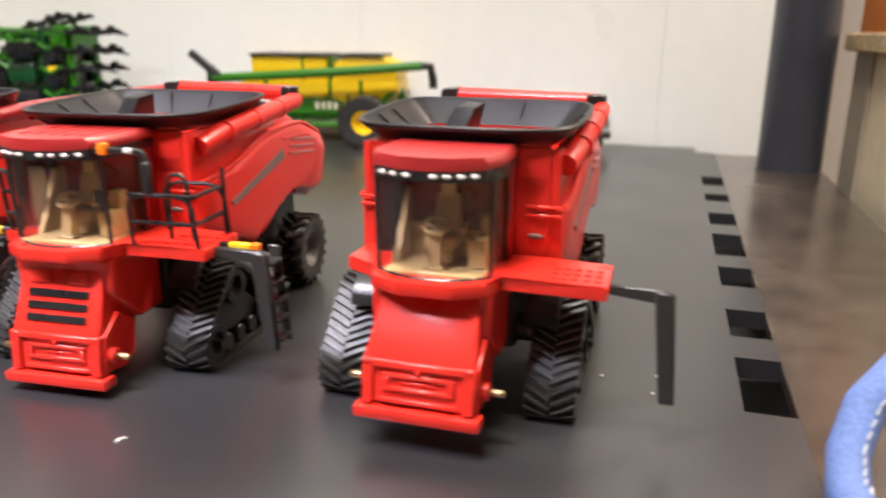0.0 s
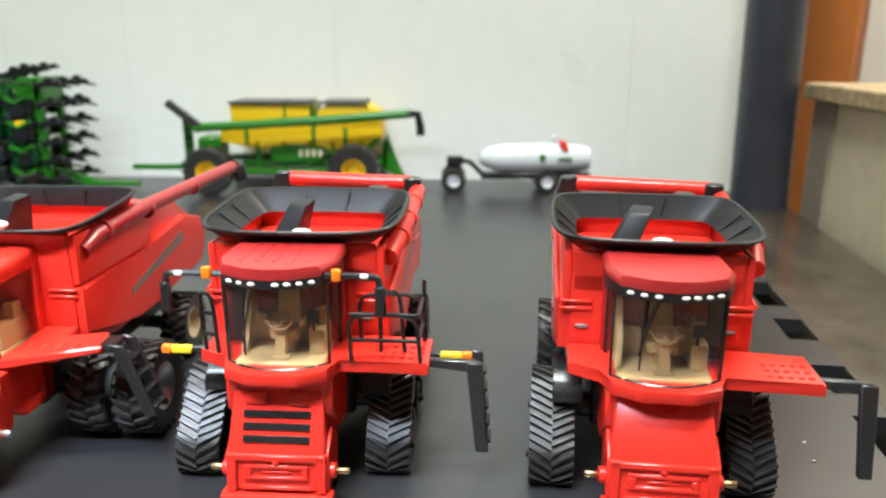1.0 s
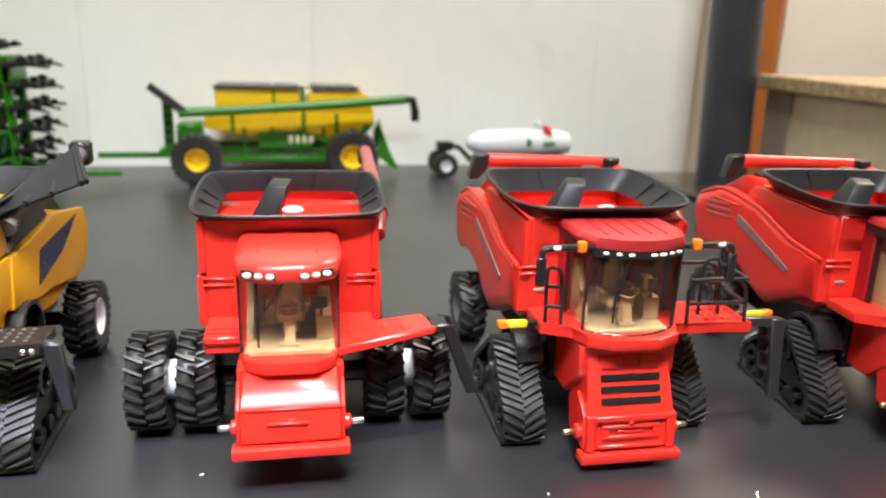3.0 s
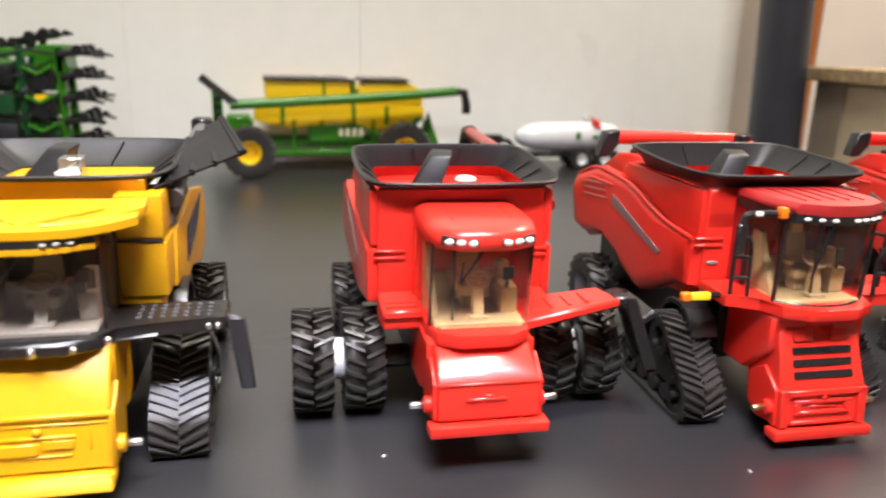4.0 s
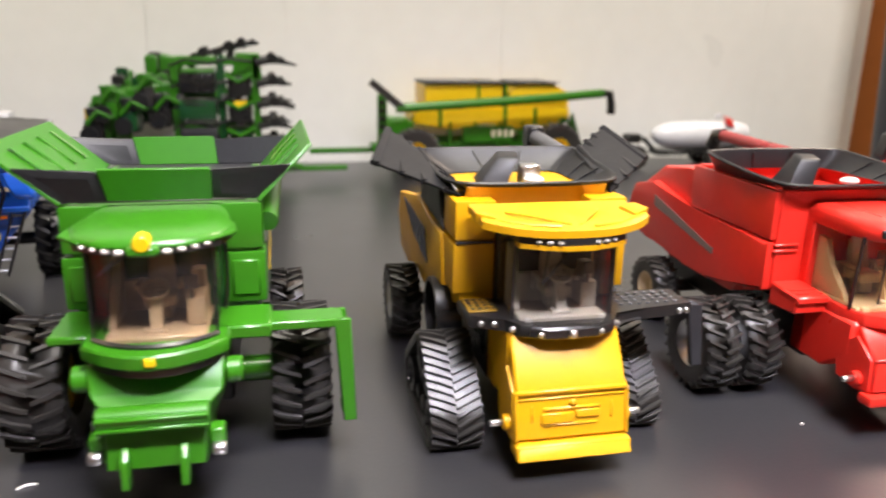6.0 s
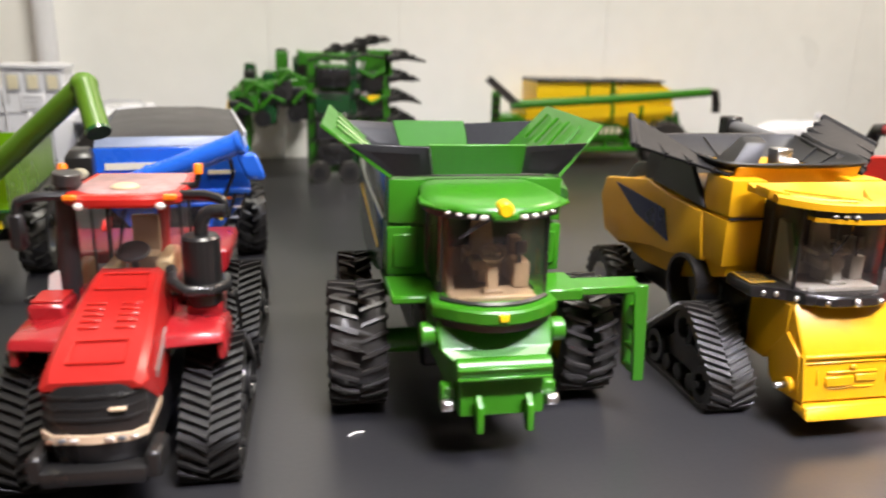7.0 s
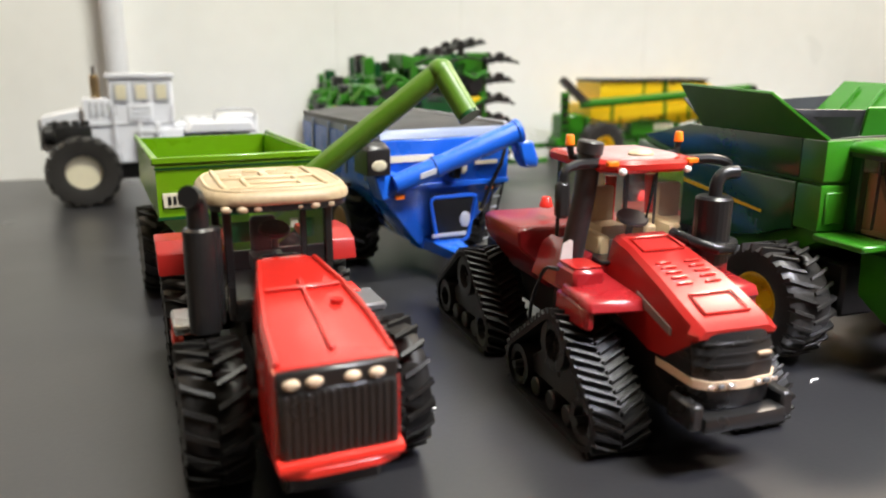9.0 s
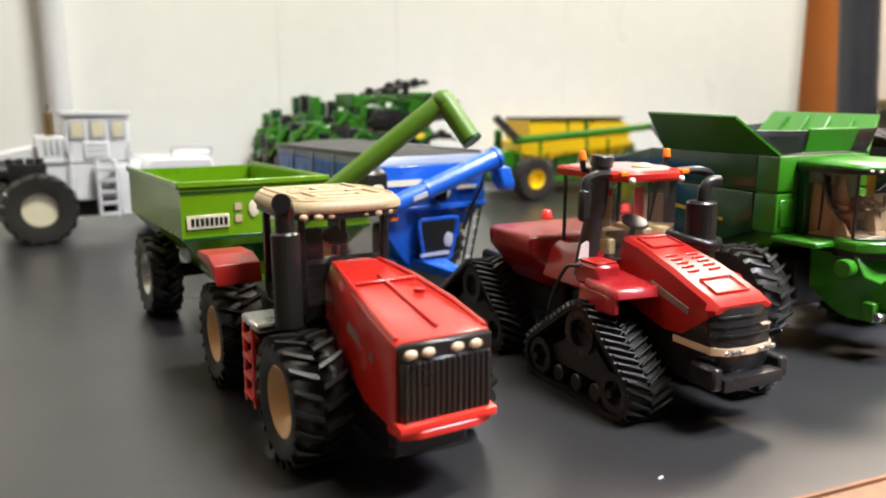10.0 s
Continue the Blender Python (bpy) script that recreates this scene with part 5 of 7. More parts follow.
    part("ladder", Shape().prism([(38.4, 37), (42.0, 37), (43.2, 10.5), (40.0, 10.5)], -16.2, -14.8, "y", 0.3), GREEN, arm, "green access ladder")
    part("ladder_side", Shape().prism([(38.4, 37), (41.4, 37), (42.6, 12), (40.0, 12)], -9.4, -8.0, "y", 0.3), GREEN, arm)
    for k in range(4):
        part("rung", Shape().box(39.6 + k * 0.3, 41.4 + k * 0.3, -15, -8.8, 12.5 + k * 5.5, 13.5 + k * 5.5, 0.2), GREEN, arm)
    # feeder house with a reel-like latch and two hooks
    fd = part("feeder_house", Shape().loft([[(-14, -24, 33), (14, -24, 33), (14, -8, 33), (-14, -8, 33)], [(-13.5, -27, 27), (13.5, -27, 27), (13, -8, 20), (-13, -8, 20)], [(-10.2, -31.5, 25), (10.2, -31.5, 25), (10.2, -14, 14), (-10.2, -14, 14)], [(-10, -34, 13.2), (10, -34, 13.2), (10, -20, 12), (-10, -20, 12)]], bev=0.4), GREEN, c)
    part("latch_drum", Shape().rod((-11, -33.0, 24.6), (11, -33.0, 24.6), 2.6, n=16, bev=0.3), GREEN, fd)
    for k in range(2):
        part("drum_rib", Shape().box(-11, 11, -36.0, -33, 22.9 + k * 2.2, 23.6 + k * 2.2, 0.2), GREEN, fd)
    for s in (-1, 1):
        part("hook", Shape().prism([(-34.5, 19), (-37.5, 17), (-37.8, 10.8), (-35.5, 10.6), (-34.2, 13)], s * 5.8 - 0.8, s * 5.8 + 0.8, "x", 0.2), GREEN, fd)
        part("bracket", Shape().box(min(s * 10.4, s * 13.6), max(s * 10.4, s * 13.6), -31, -27, 13.5, 19.5, 0.4), GREEN, fd)
        part("pin", Shape().rod((s * 11, -32, 15.5), (s * 13.8, -32, 15.5), 1.5, n=12, bev=0.3), SILVER, fd)
        part("arm_boss", Shape().rod((s * 14, -22, 29), (s * 17.5, -22, 29), 3.0, n=16, bev=0.4), GREEN, fd)
        wheel(c, s * 30.5, 5.0, 16.7, 14.5, RIMYELLOW, s, lugs=25, lug_h=0.9, rim_r=8.6)
        wheel(c, s * 27.5, 58.0, 13.2, 10.5, RIMYELLOW, s, lugs=20, lug_h=1.1)
    part("axle", Shape().rod((-24, 5, 16.5), (24, 5, 16.5), 3.4), GREEN, c)
    part("axle", Shape().rod((-24, 58, 13.2), (24, 58, 13.2), 2.4), GREEN, c)
    # hopper with opened flaps
    part("hopper_well", Shape().box(-19, 19, 2, 53, 60.5, 62.4, 0.3), SOFTBLACK, body)
    flaps = [
        ("front_flap", [(-11.5, 0, 63.2), (11.5, 0, 63.2), (11.6, -2.6, 70.9), (-12.8, -2.6, 70.9)], GREEN, 0.9),
        ("rear_flap", [(9.0, 52, 62.5), (-13.0, 52, 62.5), (-15.0, 54.6, 70.4), (7.8, 54.6, 70.4)], GREEN, 0.9),
        ("side_flap", [(-21.5, 52, 62.5), (-21.5, -0.5, 62.5), (-38.6, 4, 75.0), (-35.0, 47, 76)], GREEN, 0.9),
        ("side_flap", [(21.5, -0.5, 62.5), (21.5, 52, 62.5), (33.6, 49, 76.0), (34.4, 5, 75.0)], GREEN, 0.9),
        ("corner_sheet", [(-11.5, 0.3, 63.0), (-12.8, -2.2, 70.2), (-32, 2.6, 70.4), (-21.5, 0.2, 62.6)], HOPPER, 0.6),
        ("corner_sheet", [(11.5, 0.3, 63.0), (21.5, 0.2, 62.6), (30, 2.6, 70.4), (11.6, -2.2, 70.2)], HOPPER, 0.6),
        ("corner_sheet", [(-13, 52, 62.5), (-21.5, 52, 62.5), (-32, 50, 71), (-15, 54.4, 69.6)], SOFTBLACK, 0.6),
        ("corner_sheet", [(9.0, 52, 62.5), (7.8, 54.4, 69.6), (31, 51, 71), (21.5, 52, 62.5)], SOFTBLACK, 0.6),
    ]
    for name, pts_, mat, th in flaps:
        ob = part(name, Shape().plate(pts_, th, 0.15), mat, body)
        if name == "side_flap":
            a, b, d, e = (Vector(p) for p in pts_)
            for f in (0.2, 0.4, 0.6, 0.8):
                part("flap_rib", Shape().rod(a.lerp(b, f) * 0.75 + e.lerp(d, f) * 0.25 + Vector((0, 0, 0.9)), a.lerp(b, f) * 0.2 + e.lerp(d, f) * 0.8 + Vector((0, 0, 0.9)), 0.45, n=5), GREEN, ob)
    part("unloading_auger", Shape().tube([(23.5, 4, 56), (24, 12, 59), (25, 60, 61), (25, 96, 62)], 2.8, 14), GREEN, c)
    return c


red_dual_combine(-0.099, 0.236, -3.0)
yellow_combine(-0.1945, 0.224, -2.0)
green_combine(-0.2865, 0.241, -2.0)


# ---------------------------------------------------------------- tractors


def tracked_tractor(x, y, yaw):
    c = thing("tractor", "red articulated toy tractor on four black rubber tracks", "toy tractor", x, y, yaw, "row of toy harvesters and tractors")
    front = [(1.0, 6.8, 6.8), (34.0, 6.8, 6.8), (16.0, 18.5, 7.6)]
    rear = [(p + 60, q, r) for p, q, r in front]
    for s in (-1, 1):
        track(c, s * 19.0, 13.0, front, s, lugs=50, lug_h=1.1, tyre=SHADERUBBER)
        track(c, s * 19.0, 13.0, rear, s, lugs=50, lug_h=1.1, tyre=SHADERUBBER)
    part("front_frame", Shape().box(-9, 9, -13, 42, 10, 24, 1.2), BLACK, c)
    part("rear_frame", Shape().box(-9, 9, 46, 98, 12, 26, 1.2), BLACK, c)
    hd = Shape()
    sec = lambda yy, wt, wb, zt, zb: [(-wb, yy, zb), (-wb * 1.02, yy, (zt + zb) / 2), (-wt, yy, zt - 1.0), (-wt * 0.86, yy, zt), (wt * 0.86, yy, zt), (wt, yy, zt - 1.0), (wb * 1.02, yy, (zt + zb) / 2), (wb, yy, zb)]
    hd.loft([sec(-15.6, 8.8, 9.2, 31.2, 29.6), sec(-13, 9.4, 9.8, 32.8, 27.5), sec(-6, 9.3, 10.0, 35.4, 22.5), sec(0, 9.0, 10.0, 37.6, 22), sec(14, 7.8, 9.2, 41.4, 25), sec(21, 7.4, 8.8, 42.6, 28)])
    # hood red is darkened to stand in for weaker light on this tractor
    hood = part("hood", hd, DEEPDIMRED, c, sharp=22)
    slope = lambda yy: float(np.interp(yy, (-15.5, -13, 0, 14, 21), (31.2, 32.8, 37.6, 41.4, 42.6)))
    for s in (-1, 1):
        for k in range(5):
            yy = -2.5 + k * 2.0
            part("hood_slot", Shape().hexa([(s * 1.6, yy, slope(yy) + 0.05), (s * 5.6, yy, slope(yy) + 0.05), (s * 5.6, yy + 0.45, slope(yy + 0.45) + 0.05), (s * 1.6, yy + 0.45, slope(yy + 0.45) + 0.05), (s * 1.6, yy, slope(yy) + 0.5), (s * 5.6, yy, slope(yy) + 0.5), (s * 5.6, yy + 0.45, slope(yy + 0.45) + 0.5), (s * 1.6, yy + 0.45, slope(yy + 0.45) + 0.5)], 0.1), MIDRED, hood)
        part("hood_decal", Shape().hexa([(s * 10.25, -8, 28), (s * 10.6, -8, 28), (s * 10.1, 6, 31.5), (s * 9.7, 6, 31.5), (s * 10.2, -8, 29.6), (s * 10.5, -8, 29.6), (s * 10.0, 6, 33.5), (s * 9.6, 6, 33.5)]), DECAL, hood, "pale grey lettering bar")
    for y0, y1 in ((-12.0, -6.0), (11, 17.5)):
        part("hatch", Shape().tube([(a, b, slope(b) + 0.35) for a, b in ((-5.4, y0), (5.4, y0), (5.1, y1), (-5.1, y1), (-5.4, y0))], 0.28, 5), MIDRED, hood)
    ns = Shape()
    nose = lambda z, w, f: [(-w, -3, z), (-w, f + 3.5, z), (-w * 0.72, f + 0.8, z), (0, f, z), (w * 0.72, f + 0.8, z), (w, f + 3.5, z), (w, -3, z)]
    ns.loft([nose(14.0, 7.8, -17.5), nose(17, 9.2, -18.6), nose(22, 9.8, -18.6), nose(27, 9.7, -17.8), nose(30.6, 9.2, -16.2)])
    grille = part("grille", ns, BLACK, hood, "black rounded grille nose")
    for k in range(3):
        part("grille_bar", Shape().loft([nose(24.2 + k * 2.1, 9.85 - k * 0.1, -18.6 + k * 0.5), nose(24.7 + k * 2.1, 9.85 - k * 0.1, -18.5 + k * 0.5)]), BLACK, grille)
    part("lamp_strip", Shape().loft([nose(19.7, 9.85, -19.0), nose(21.5, 9.95, -19.0)]), WARMLENS, grille, "pale headlamp strip")
    for s in (-1, 1):
        for k in range(3):
            part("headlamp", Shape().box(s * (3.2 + 2.2 * k) - 0.8, s * (3.2 + 2.2 * k) + 0.8, -19.4 + 0.35 * k, -18.4, 20.1, 21.1, 0.2), GREY if k == 1 else SILVER, grille)
    part("name_bar", Shape().box(3.4, 6.4, -18.3, -17.4, 26.2, 26.65), WARMLENS, grille, "small pale bar of lettering")
    bp = Shape().box(-9.8, 9.8, -20.6, -16, 11.6, 15.0, 1.0, 2)
    bump = part("bumper", bp, BLACK, c)
    for s in (-1, 1):
        part("bumper_end", Shape().box(s * 10.8 - 1.5, s * 10.8 + 1.5, -19.6, -11, 12.0, 17.5, 0.6), BLACK, bump)
    # cab
    part("cab_floor", Shape().box(-10.5, 10.5, 20, 46, 32, 36, 0.6), DARKRED, c)
    body = part("cab_frame", Shape().box(-10.8, 10.8, 19.5, 45.5, 35.8, 36.6, 0.2), BLACK, c)
    for s in (-1, 1):
        part("pillar", Shape().box(s * 10.1 - 0.35, s * 10.1 + 0.35, 44, 45.2, 36, 58.4, 0.15), BLACK, body)
        part("pillar", Shape().box(s * 10.2 - 0.25, s * 10.2 + 0.25, 30.6, 31.3, 36, 58.4, 0.1), BLACK, body)
    glass = windscreen(body, 10.2, 17.5, 2.4, 45.0, 36.2, 58.2, CLEARGLASS)
    part("rear_window", Shape().box(-9.8, 9.8, 45.2, 45.6, 40, 59), CLEARGLASS, body).visible_shadow = False
    part("seat", Shape().box(-3.6, 3.6, 33, 40, 38, 42, 1.0, 2).box(-3.4, 3.4, 39, 41.5, 41, 51, 0.9, 2), CREAM, body)
    part("steering_wheel", Shape().rod((0, 27, 38), (0, 25, 45), 0.9).rod((0, 25, 45), (0, 24.6, 46), 4.0, n=18, bev=0.4), BLACK, body)
    part("console", Shape().box(4.5, 8.2, 26, 40, 36, 43, 0.6).box(-8.2, -5, 26, 38, 36, 41, 0.6), TAN, body)
    part("extinguisher", Shape().rod((3.5, 42, 38), (4.2, 42.6, 53), 1.5, n=12), RED, body, "red bar behind the seat")
    wiper(glass, (1, 17.2, 57.5), (-1.2, 17.3, 47), (0.2, 17.2, 57))
    rf = Shape()
    rr = lambda k, d: [(-12.5 * k, 46 - d), (-13.2 * k, 30), (-12.6 * k, 20 + d), (-7 * k, 15.8 + d), (7 * k, 15.8 + d), (12.6 * k, 20 + d), (13.2 * k, 30), (12.5 * k, 46 - d)]
    rf.loft([[(a, b, z) for a, b in rr(k, d)] for k, d, z in ((0.96, 0.6, 57.8), (1.0, 0, 58.5), (1.0, 0, 59.8), (0.95, 0.8, 60.6))])
    roof = part("cab_roof", rf, MIDRED, body, "red cab roof with pale top")
    part("roof_top", Shape().loft([[(a, b, z) for a, b in rr(k, d)] for k, d, z in ((0.86, 3.2, 60.6), (0.80, 4.2, 61.1))]), PINKTOP, roof, "pale weathered roof top")
    part("antenna_dome", Shape().ball((0, 23, 61.3), 3.2, 2.6, 1.1, 14), CREAM, roof)
    for s in (-1, 1):
        part("beacon_arm", Shape().tube([(s * 11, 30, 60), (s * 14.6, 30, 60.4), (s * 15.2, 30, 63.0)], 0.9, 8), BLACK, roof)
        part("amber_lamp", Shape().rod((s * 15.2, 30, 63.0), (s * 15.2, 30, 65.6), 1.25, 1.0, n=12, bev=0.2), ORANGE, roof, "orange beacon")
        part("roof_marker", Shape().box(s * 10.6 - 1.4, s * 10.6 + 1.4, 17.0, 18.6, 59.4, 60.6, 0.2), ORANGE, roof)
        part("roof_lamp", Shape().ball((s * 8.6, 16.6, 58.2), 1.1, 0.8, 0.9, 10), LENS, roof)
        arm = part("mirror_arm", Shape().tube(bend([(s * 12, 22, 59.6), (s * 18, 20, 60.0), (s * 22, 19, 59.0), (s * 22.4, 19, 55)]), 1.15, 8), BLACK, roof)
        if s < 0:
            part("mirror", Shape().box(-24.1, -20.7, 17.6, 20, 48.0, 56.5, 0.8), BLACK, arm)
    # stacks and air cleaner
    ex = part("exhaust_pipe", Shape().tube([(-15.5, 27, 31), (-15.3, 26.6, 36), (-13.4, 25, 52), (-12.8, 24.5, 63)], [2.8, 2.8, 2.7, 2.7], 18), CHARCOAL, c, "black exhaust stack")
    part("pipe_cap", Shape().rod((-12.9, 24.6, 61.5), (-12.6, 24.4, 64.6), 3.1, n=18, bev=0.3), CHARCOAL, ex)
    ac = part("air_cleaner", Shape().rod((16.8, 16.5, 35), (16.8, 16.5, 51.5), 4.4, n=22, bev=0.8), BLACK, c, "black air cleaner with snorkel")
    part("snorkel", Shape().tube(bend([(17.0, 16.5, 51), (17.0, 16.5, 54.5), (18.8, 16.5, 57.0), (22.5, 16.2, 57.0)], 0.4), 1.6, 12), BLACK, ac)
    part("hose", Shape().tube([(9.0, 21, 42), (10.5, 13.5, 41), (14, 10.4, 40), (19, 11.6, 39.6), (22.2, 15, 39.8), (21.5, 20, 40)], 1.35, 10), BLACK, ac)
    # steps and fenders
    for s in (-1, 1):
        part("fender", Shape().hexa([(s * 9.5, 2, 29.5), (s * 22.5, 4, 29.5), (s * 22.5, 18, 30.5), (s * 9.5, 20, 30.5), (s * 9.5, 3, 32.6), (s * 22, 5, 32.2), (s * 22, 18, 33), (s * 9.5, 20, 34)], 0.6), DARKRED, c, "dark red front fender plate")
        part("fender_skirt", Shape().hexa([(s * 20.5, 5, 25.5), (s * 22.6, 5, 25.5), (s * 22.6, 20, 24.5), (s * 20.5, 20, 24.5), (s * 20.5, 5, 30), (s * 22.4, 5, 30), (s * 22.4, 20, 31), (s * 20.5, 20, 31)], 0.5), DARKRED, c)
        part("cab_side", Shape().hexa([(s * 10.5, 24, 27), (s * 17, 24, 27), (s * 17, 46, 27), (s * 10.5, 46, 27), (s * 10.5, 24, 38), (s * 14, 26, 36), (s * 14, 46, 36), (s * 10.5, 46, 38)], 0.7), DARKRED, c)
        part("fender_box", Shape().box(s * 17 - 4, s * 17 + 4, 14, 24, 30.5, 36.5, 0.8), DARKRED, c)
        part("fender_top", Shape().box(s * 17 - 3.4, s * 17 + 3.4, 15, 23, 36.5, 37.1, 0.2), DEEPDIMRED, c)
        part("step_rail", Shape().tube(bend([(s * 22.6, 19, 36), (s * 23.0, 25, 35), (s * 23.2, 31, 26), (s * 22.4, 35, 13)]), 0.5, 7), BLACK, c)
    rb = Shape().loft([[(-11, 47, 22), (11, 47, 22), (11, 72, 22), (-11, 72, 22)], [(-14, 47, 29), (14, 47, 29), (15, 73, 28), (-15, 73, 28)], [(-18.5, 50, 33), (18.5, 50, 33), (18.5, 75, 33), (-18.5, 75, 33)], [(-19, 50, 38), (19, 50, 38), (19, 75, 38), (-19, 75, 38)], [(-17.5, 52, 39), (17.5, 52, 39), (17.5, 74, 39), (-17.5, 74, 39)]], bev=0.6)
    # a red body whose shaded side is put into the colour
    part("rear_body", rb, SHADERED, c, "red rear body with shade painted in")
    part("paper_tag", Shape().plate([(-19.5, 24.6, 36.5), (-14.5, 24.2, 36.5), (-15.2, 24.2, 40.2), (-17, 24.4, 41.4), (-18.8, 24.6, 40.4)], 0.4), LENS, c, "small white tag on the fender")
    part("rear_beacon", Shape().rod((-6, 60, 42), (-6, 60, 45), 2.1, 1.3, n=14, bev=0.3), RED, c, "small red beacon")
    part("drawbar", Shape().box(-1.6, 1.6, 96, 128, 12, 14.5, 0.4), BLACK, c)
    return c


def wheeled_tractor(x, y, yaw):
    c = thing("tractor", "red articulated toy tractor with cream roof and large tyres", "toy tractor", x, y, yaw, "row of toy harvesters and tractors")
    for s in (-1, 1):
        wheel(c, s * 18.0, 0, 14.6, 12.5, TANRIM, s, lugs=20, rim_r=8.2, tyre=SHADERUBBER)
        wheel(c, s * 18.0, 57, 14.6, 12.5, TANRIM, s, lugs=20, rim_r=8.2, tyre=SHADERUBBER)
    part("front_frame", Shape().box(-9, 9, -26, 22, 8, 22, 1), BLACK, c)
    part("rear_frame", Shape().box(-8, 8, 26, 76, 9, 24, 1), BLACK, c)
    part("axle", Shape().rod((-16, 0, 14.6), (16, 0, 14.6), 3.6), BLACK, c)
    part("axle", Shape().rod((-16, 57, 14.6), (16, 57, 14.6), 3.6), BLACK, c)
    hd = Shape()
    sec = lambda yy, wt, wb, zt, zb: [(-wb, yy, zb), (-wb, yy, zt - 5), (-wt, yy, zt - 0.7), (-wt * 0.9, yy, zt), (wt * 0.9, yy, zt), (wt, yy, zt - 0.7), (wb, yy, zt - 5), (wb, yy, zb)]
    hd.loft([sec(-31, 10.4, 10.8, 34.4, 18.0), sec(-29.5, 10.8, 11.2, 35.0, 17.6), sec(-18, 10.4, 11.0, 37.4, 18.5), sec(-4, 8.8, 9.6, 40.0, 22), sec(10, 6.2, 7.4, 41.6, 27), sec(14, 4.8, 6.4, 41.4, 28)])
    hood = part("hood", hd, MIDRED, c, sharp=42)
    top = lambda yy: float(np.interp(yy, (-31, -29.5, -18, -4, 10, 15), (34.4, 35.0, 37.4, 40.0, 41.6, 41.4)))
    part("hood_ridge", Shape().hexa([(-0.5, -28, top(-28)), (0.5, -28, top(-28)), (0.5, -2, top(-2)), (-0.5, -2, top(-2)), (-0.5, -28, top(-28) + 0.8), (0.5, -28, top(-28) + 0.8), (0.5, -2, top(-2) + 0.8), (-0.5, -2, top(-2) + 0.8)], 0.2), MIDRED, hood)
    part("hood_ridge", Shape().hexa([(-7.4, -6, top(-6)), (7.4, -6, top(-6)), (7.4, -5, top(-5)), (-7.4, -5, top(-5)), (-7.4, -6, top(-6) + 0.7), (7.4, -6, top(-6) + 0.7), (7.4, -5, top(-5) + 0.7), (-7.4, -5, top(-5) + 0.7)], 0.2), MIDRED, hood)
    for s in (-1, 1):
        part("hood_rim", Shape().tube([(s * 9.9, -30, top(-30) + 0.1), (s * 9.5, -18, top(-18) + 0.25), (s * 8.0, -4, top(-4) + 0.2), (s * 5.8, 10, top(10) + 0.2)], 0.55, 6), MIDRED, hood)
        part("side_decal", Shape().hexa([(s * 10.9, -22, 28), (s * 11.15, -22, 28), (s * 10.4, -8, 31), (s * 10.0, -8, 31), (s * 10.9, -22, 30), (s * 11.15, -22, 30), (s * 10.2, -8, 33), (s * 9.8, -8, 33)]), DECAL, hood)
    part("filler_cap", Shape().rod((5, -12, top(-12)), (5, -12, top(-12) + 0.7), 1.3, n=14), MIDRED, hood)
    gr = Shape().box(-10.2, 10.2, -32.4, -30.4, 18.4, 31.0, 0.5)
    grille = part("grille", gr, BLACK, hood, "black grille with upright bars")
    for k in range(15):
        a = -9.1 + k * 1.3
        part("grille_bar", Shape().box(a - 0.3, a + 0.3, -32.8, -32.2, 19, 30.4, 0.12), BLACK, grille)
    part("lamp_band", Shape().box(-10.4, 10.4, -32.2, -30, 30.6, 34.2, 0.5), BLACK, grille)
    lamps(grille, [(a, -32.3, 32.2) for a in (-8.0, -4.2, 2.2, 6.4)], 1.5, 1.0, WARMLENS)
    part("lower_lip", Shape().prism([(-33.6, 17.0), (-33.4, 18.6), (-31, 19.2), (-28, 18.4), (-28, 16.4)], -11.0, 11.0, "x", 0.6, 2), RED, hood)
    part("chin", Shape().loft([[(x, y, z) for x, y in ((-10.6, -27), (-10.2, -32.2), (-6, -33.6), (6, -33.6), (10.2, -32.2), (10.6, -27))] for z in (15.4, 16.4, 17.2)], bev=0.3), RED, hood)
    # cab
    body = part("cab_frame", Shape().box(-11.4, 11.4, 18, 45, 26, 31, 0.6), BLACK, c)
    for s in (-1, 1):
        for y0 in (16.5, 43.0):
            part("pillar", Shape().box(s * 10.9 - 0.9, s * 10.9 + 0.9, y0, y0 + 2, 28, 53.5, 0.3), BLACK, body)
    part("dashboard", Shape().prism([(15, 28), (15, 40), (18, 41.5), (21, 39), (23, 28)], -4.5, 4.5, "x", 0.8), BLACK, body)
    part("cab_rear", Shape().box(-11, 11, 43.5, 45, 30, 36, 0.3), BLACK, body)
    glass = windscreen(body, 10.8, 16.8, 0.4, 44, 30, 53.2, CLEARGLASS)
    part("seat", Shape().box(-4, 4, 32, 40, 33, 37, 1.0, 2).box(-3.2, 3.2, 38.5, 41.5, 35, 45.5, 1.4, 3), SOFTBLACK, body)
    part("steering_wheel", Shape().rod((0, 24, 41), (0, 23, 45), 0.8).rod((0, 23, 45), (0, 22.6, 46), 3.6, n=18, bev=0.4), BLACK, body)
    rf = Shape()
    bow = lambda v: math.copysign(abs(v) ** 0.55, v)
    rr = lambda k, d: [(0.6 - 16.4 * k * bow(math.cos(2 * math.pi * i / 28 - 1.2)), 30 + (18 - d) * bow(math.sin(2 * math.pi * i / 28 - 1.2))) for i in range(28)]
    rf.loft([[(a, b, z) for a, b in rr(k, d)] for k, d, z in ((0.95, 0.8, 52.6), (1.0, 0, 53.3), (1.0, 0, 54.6), (0.95, 1.0, 55.7), (0.86, 2.6, 56.1))])
    roof = part("cab_roof", rf, TANROOF, body, "cream cab roof with moulded ribs", sharp=50)
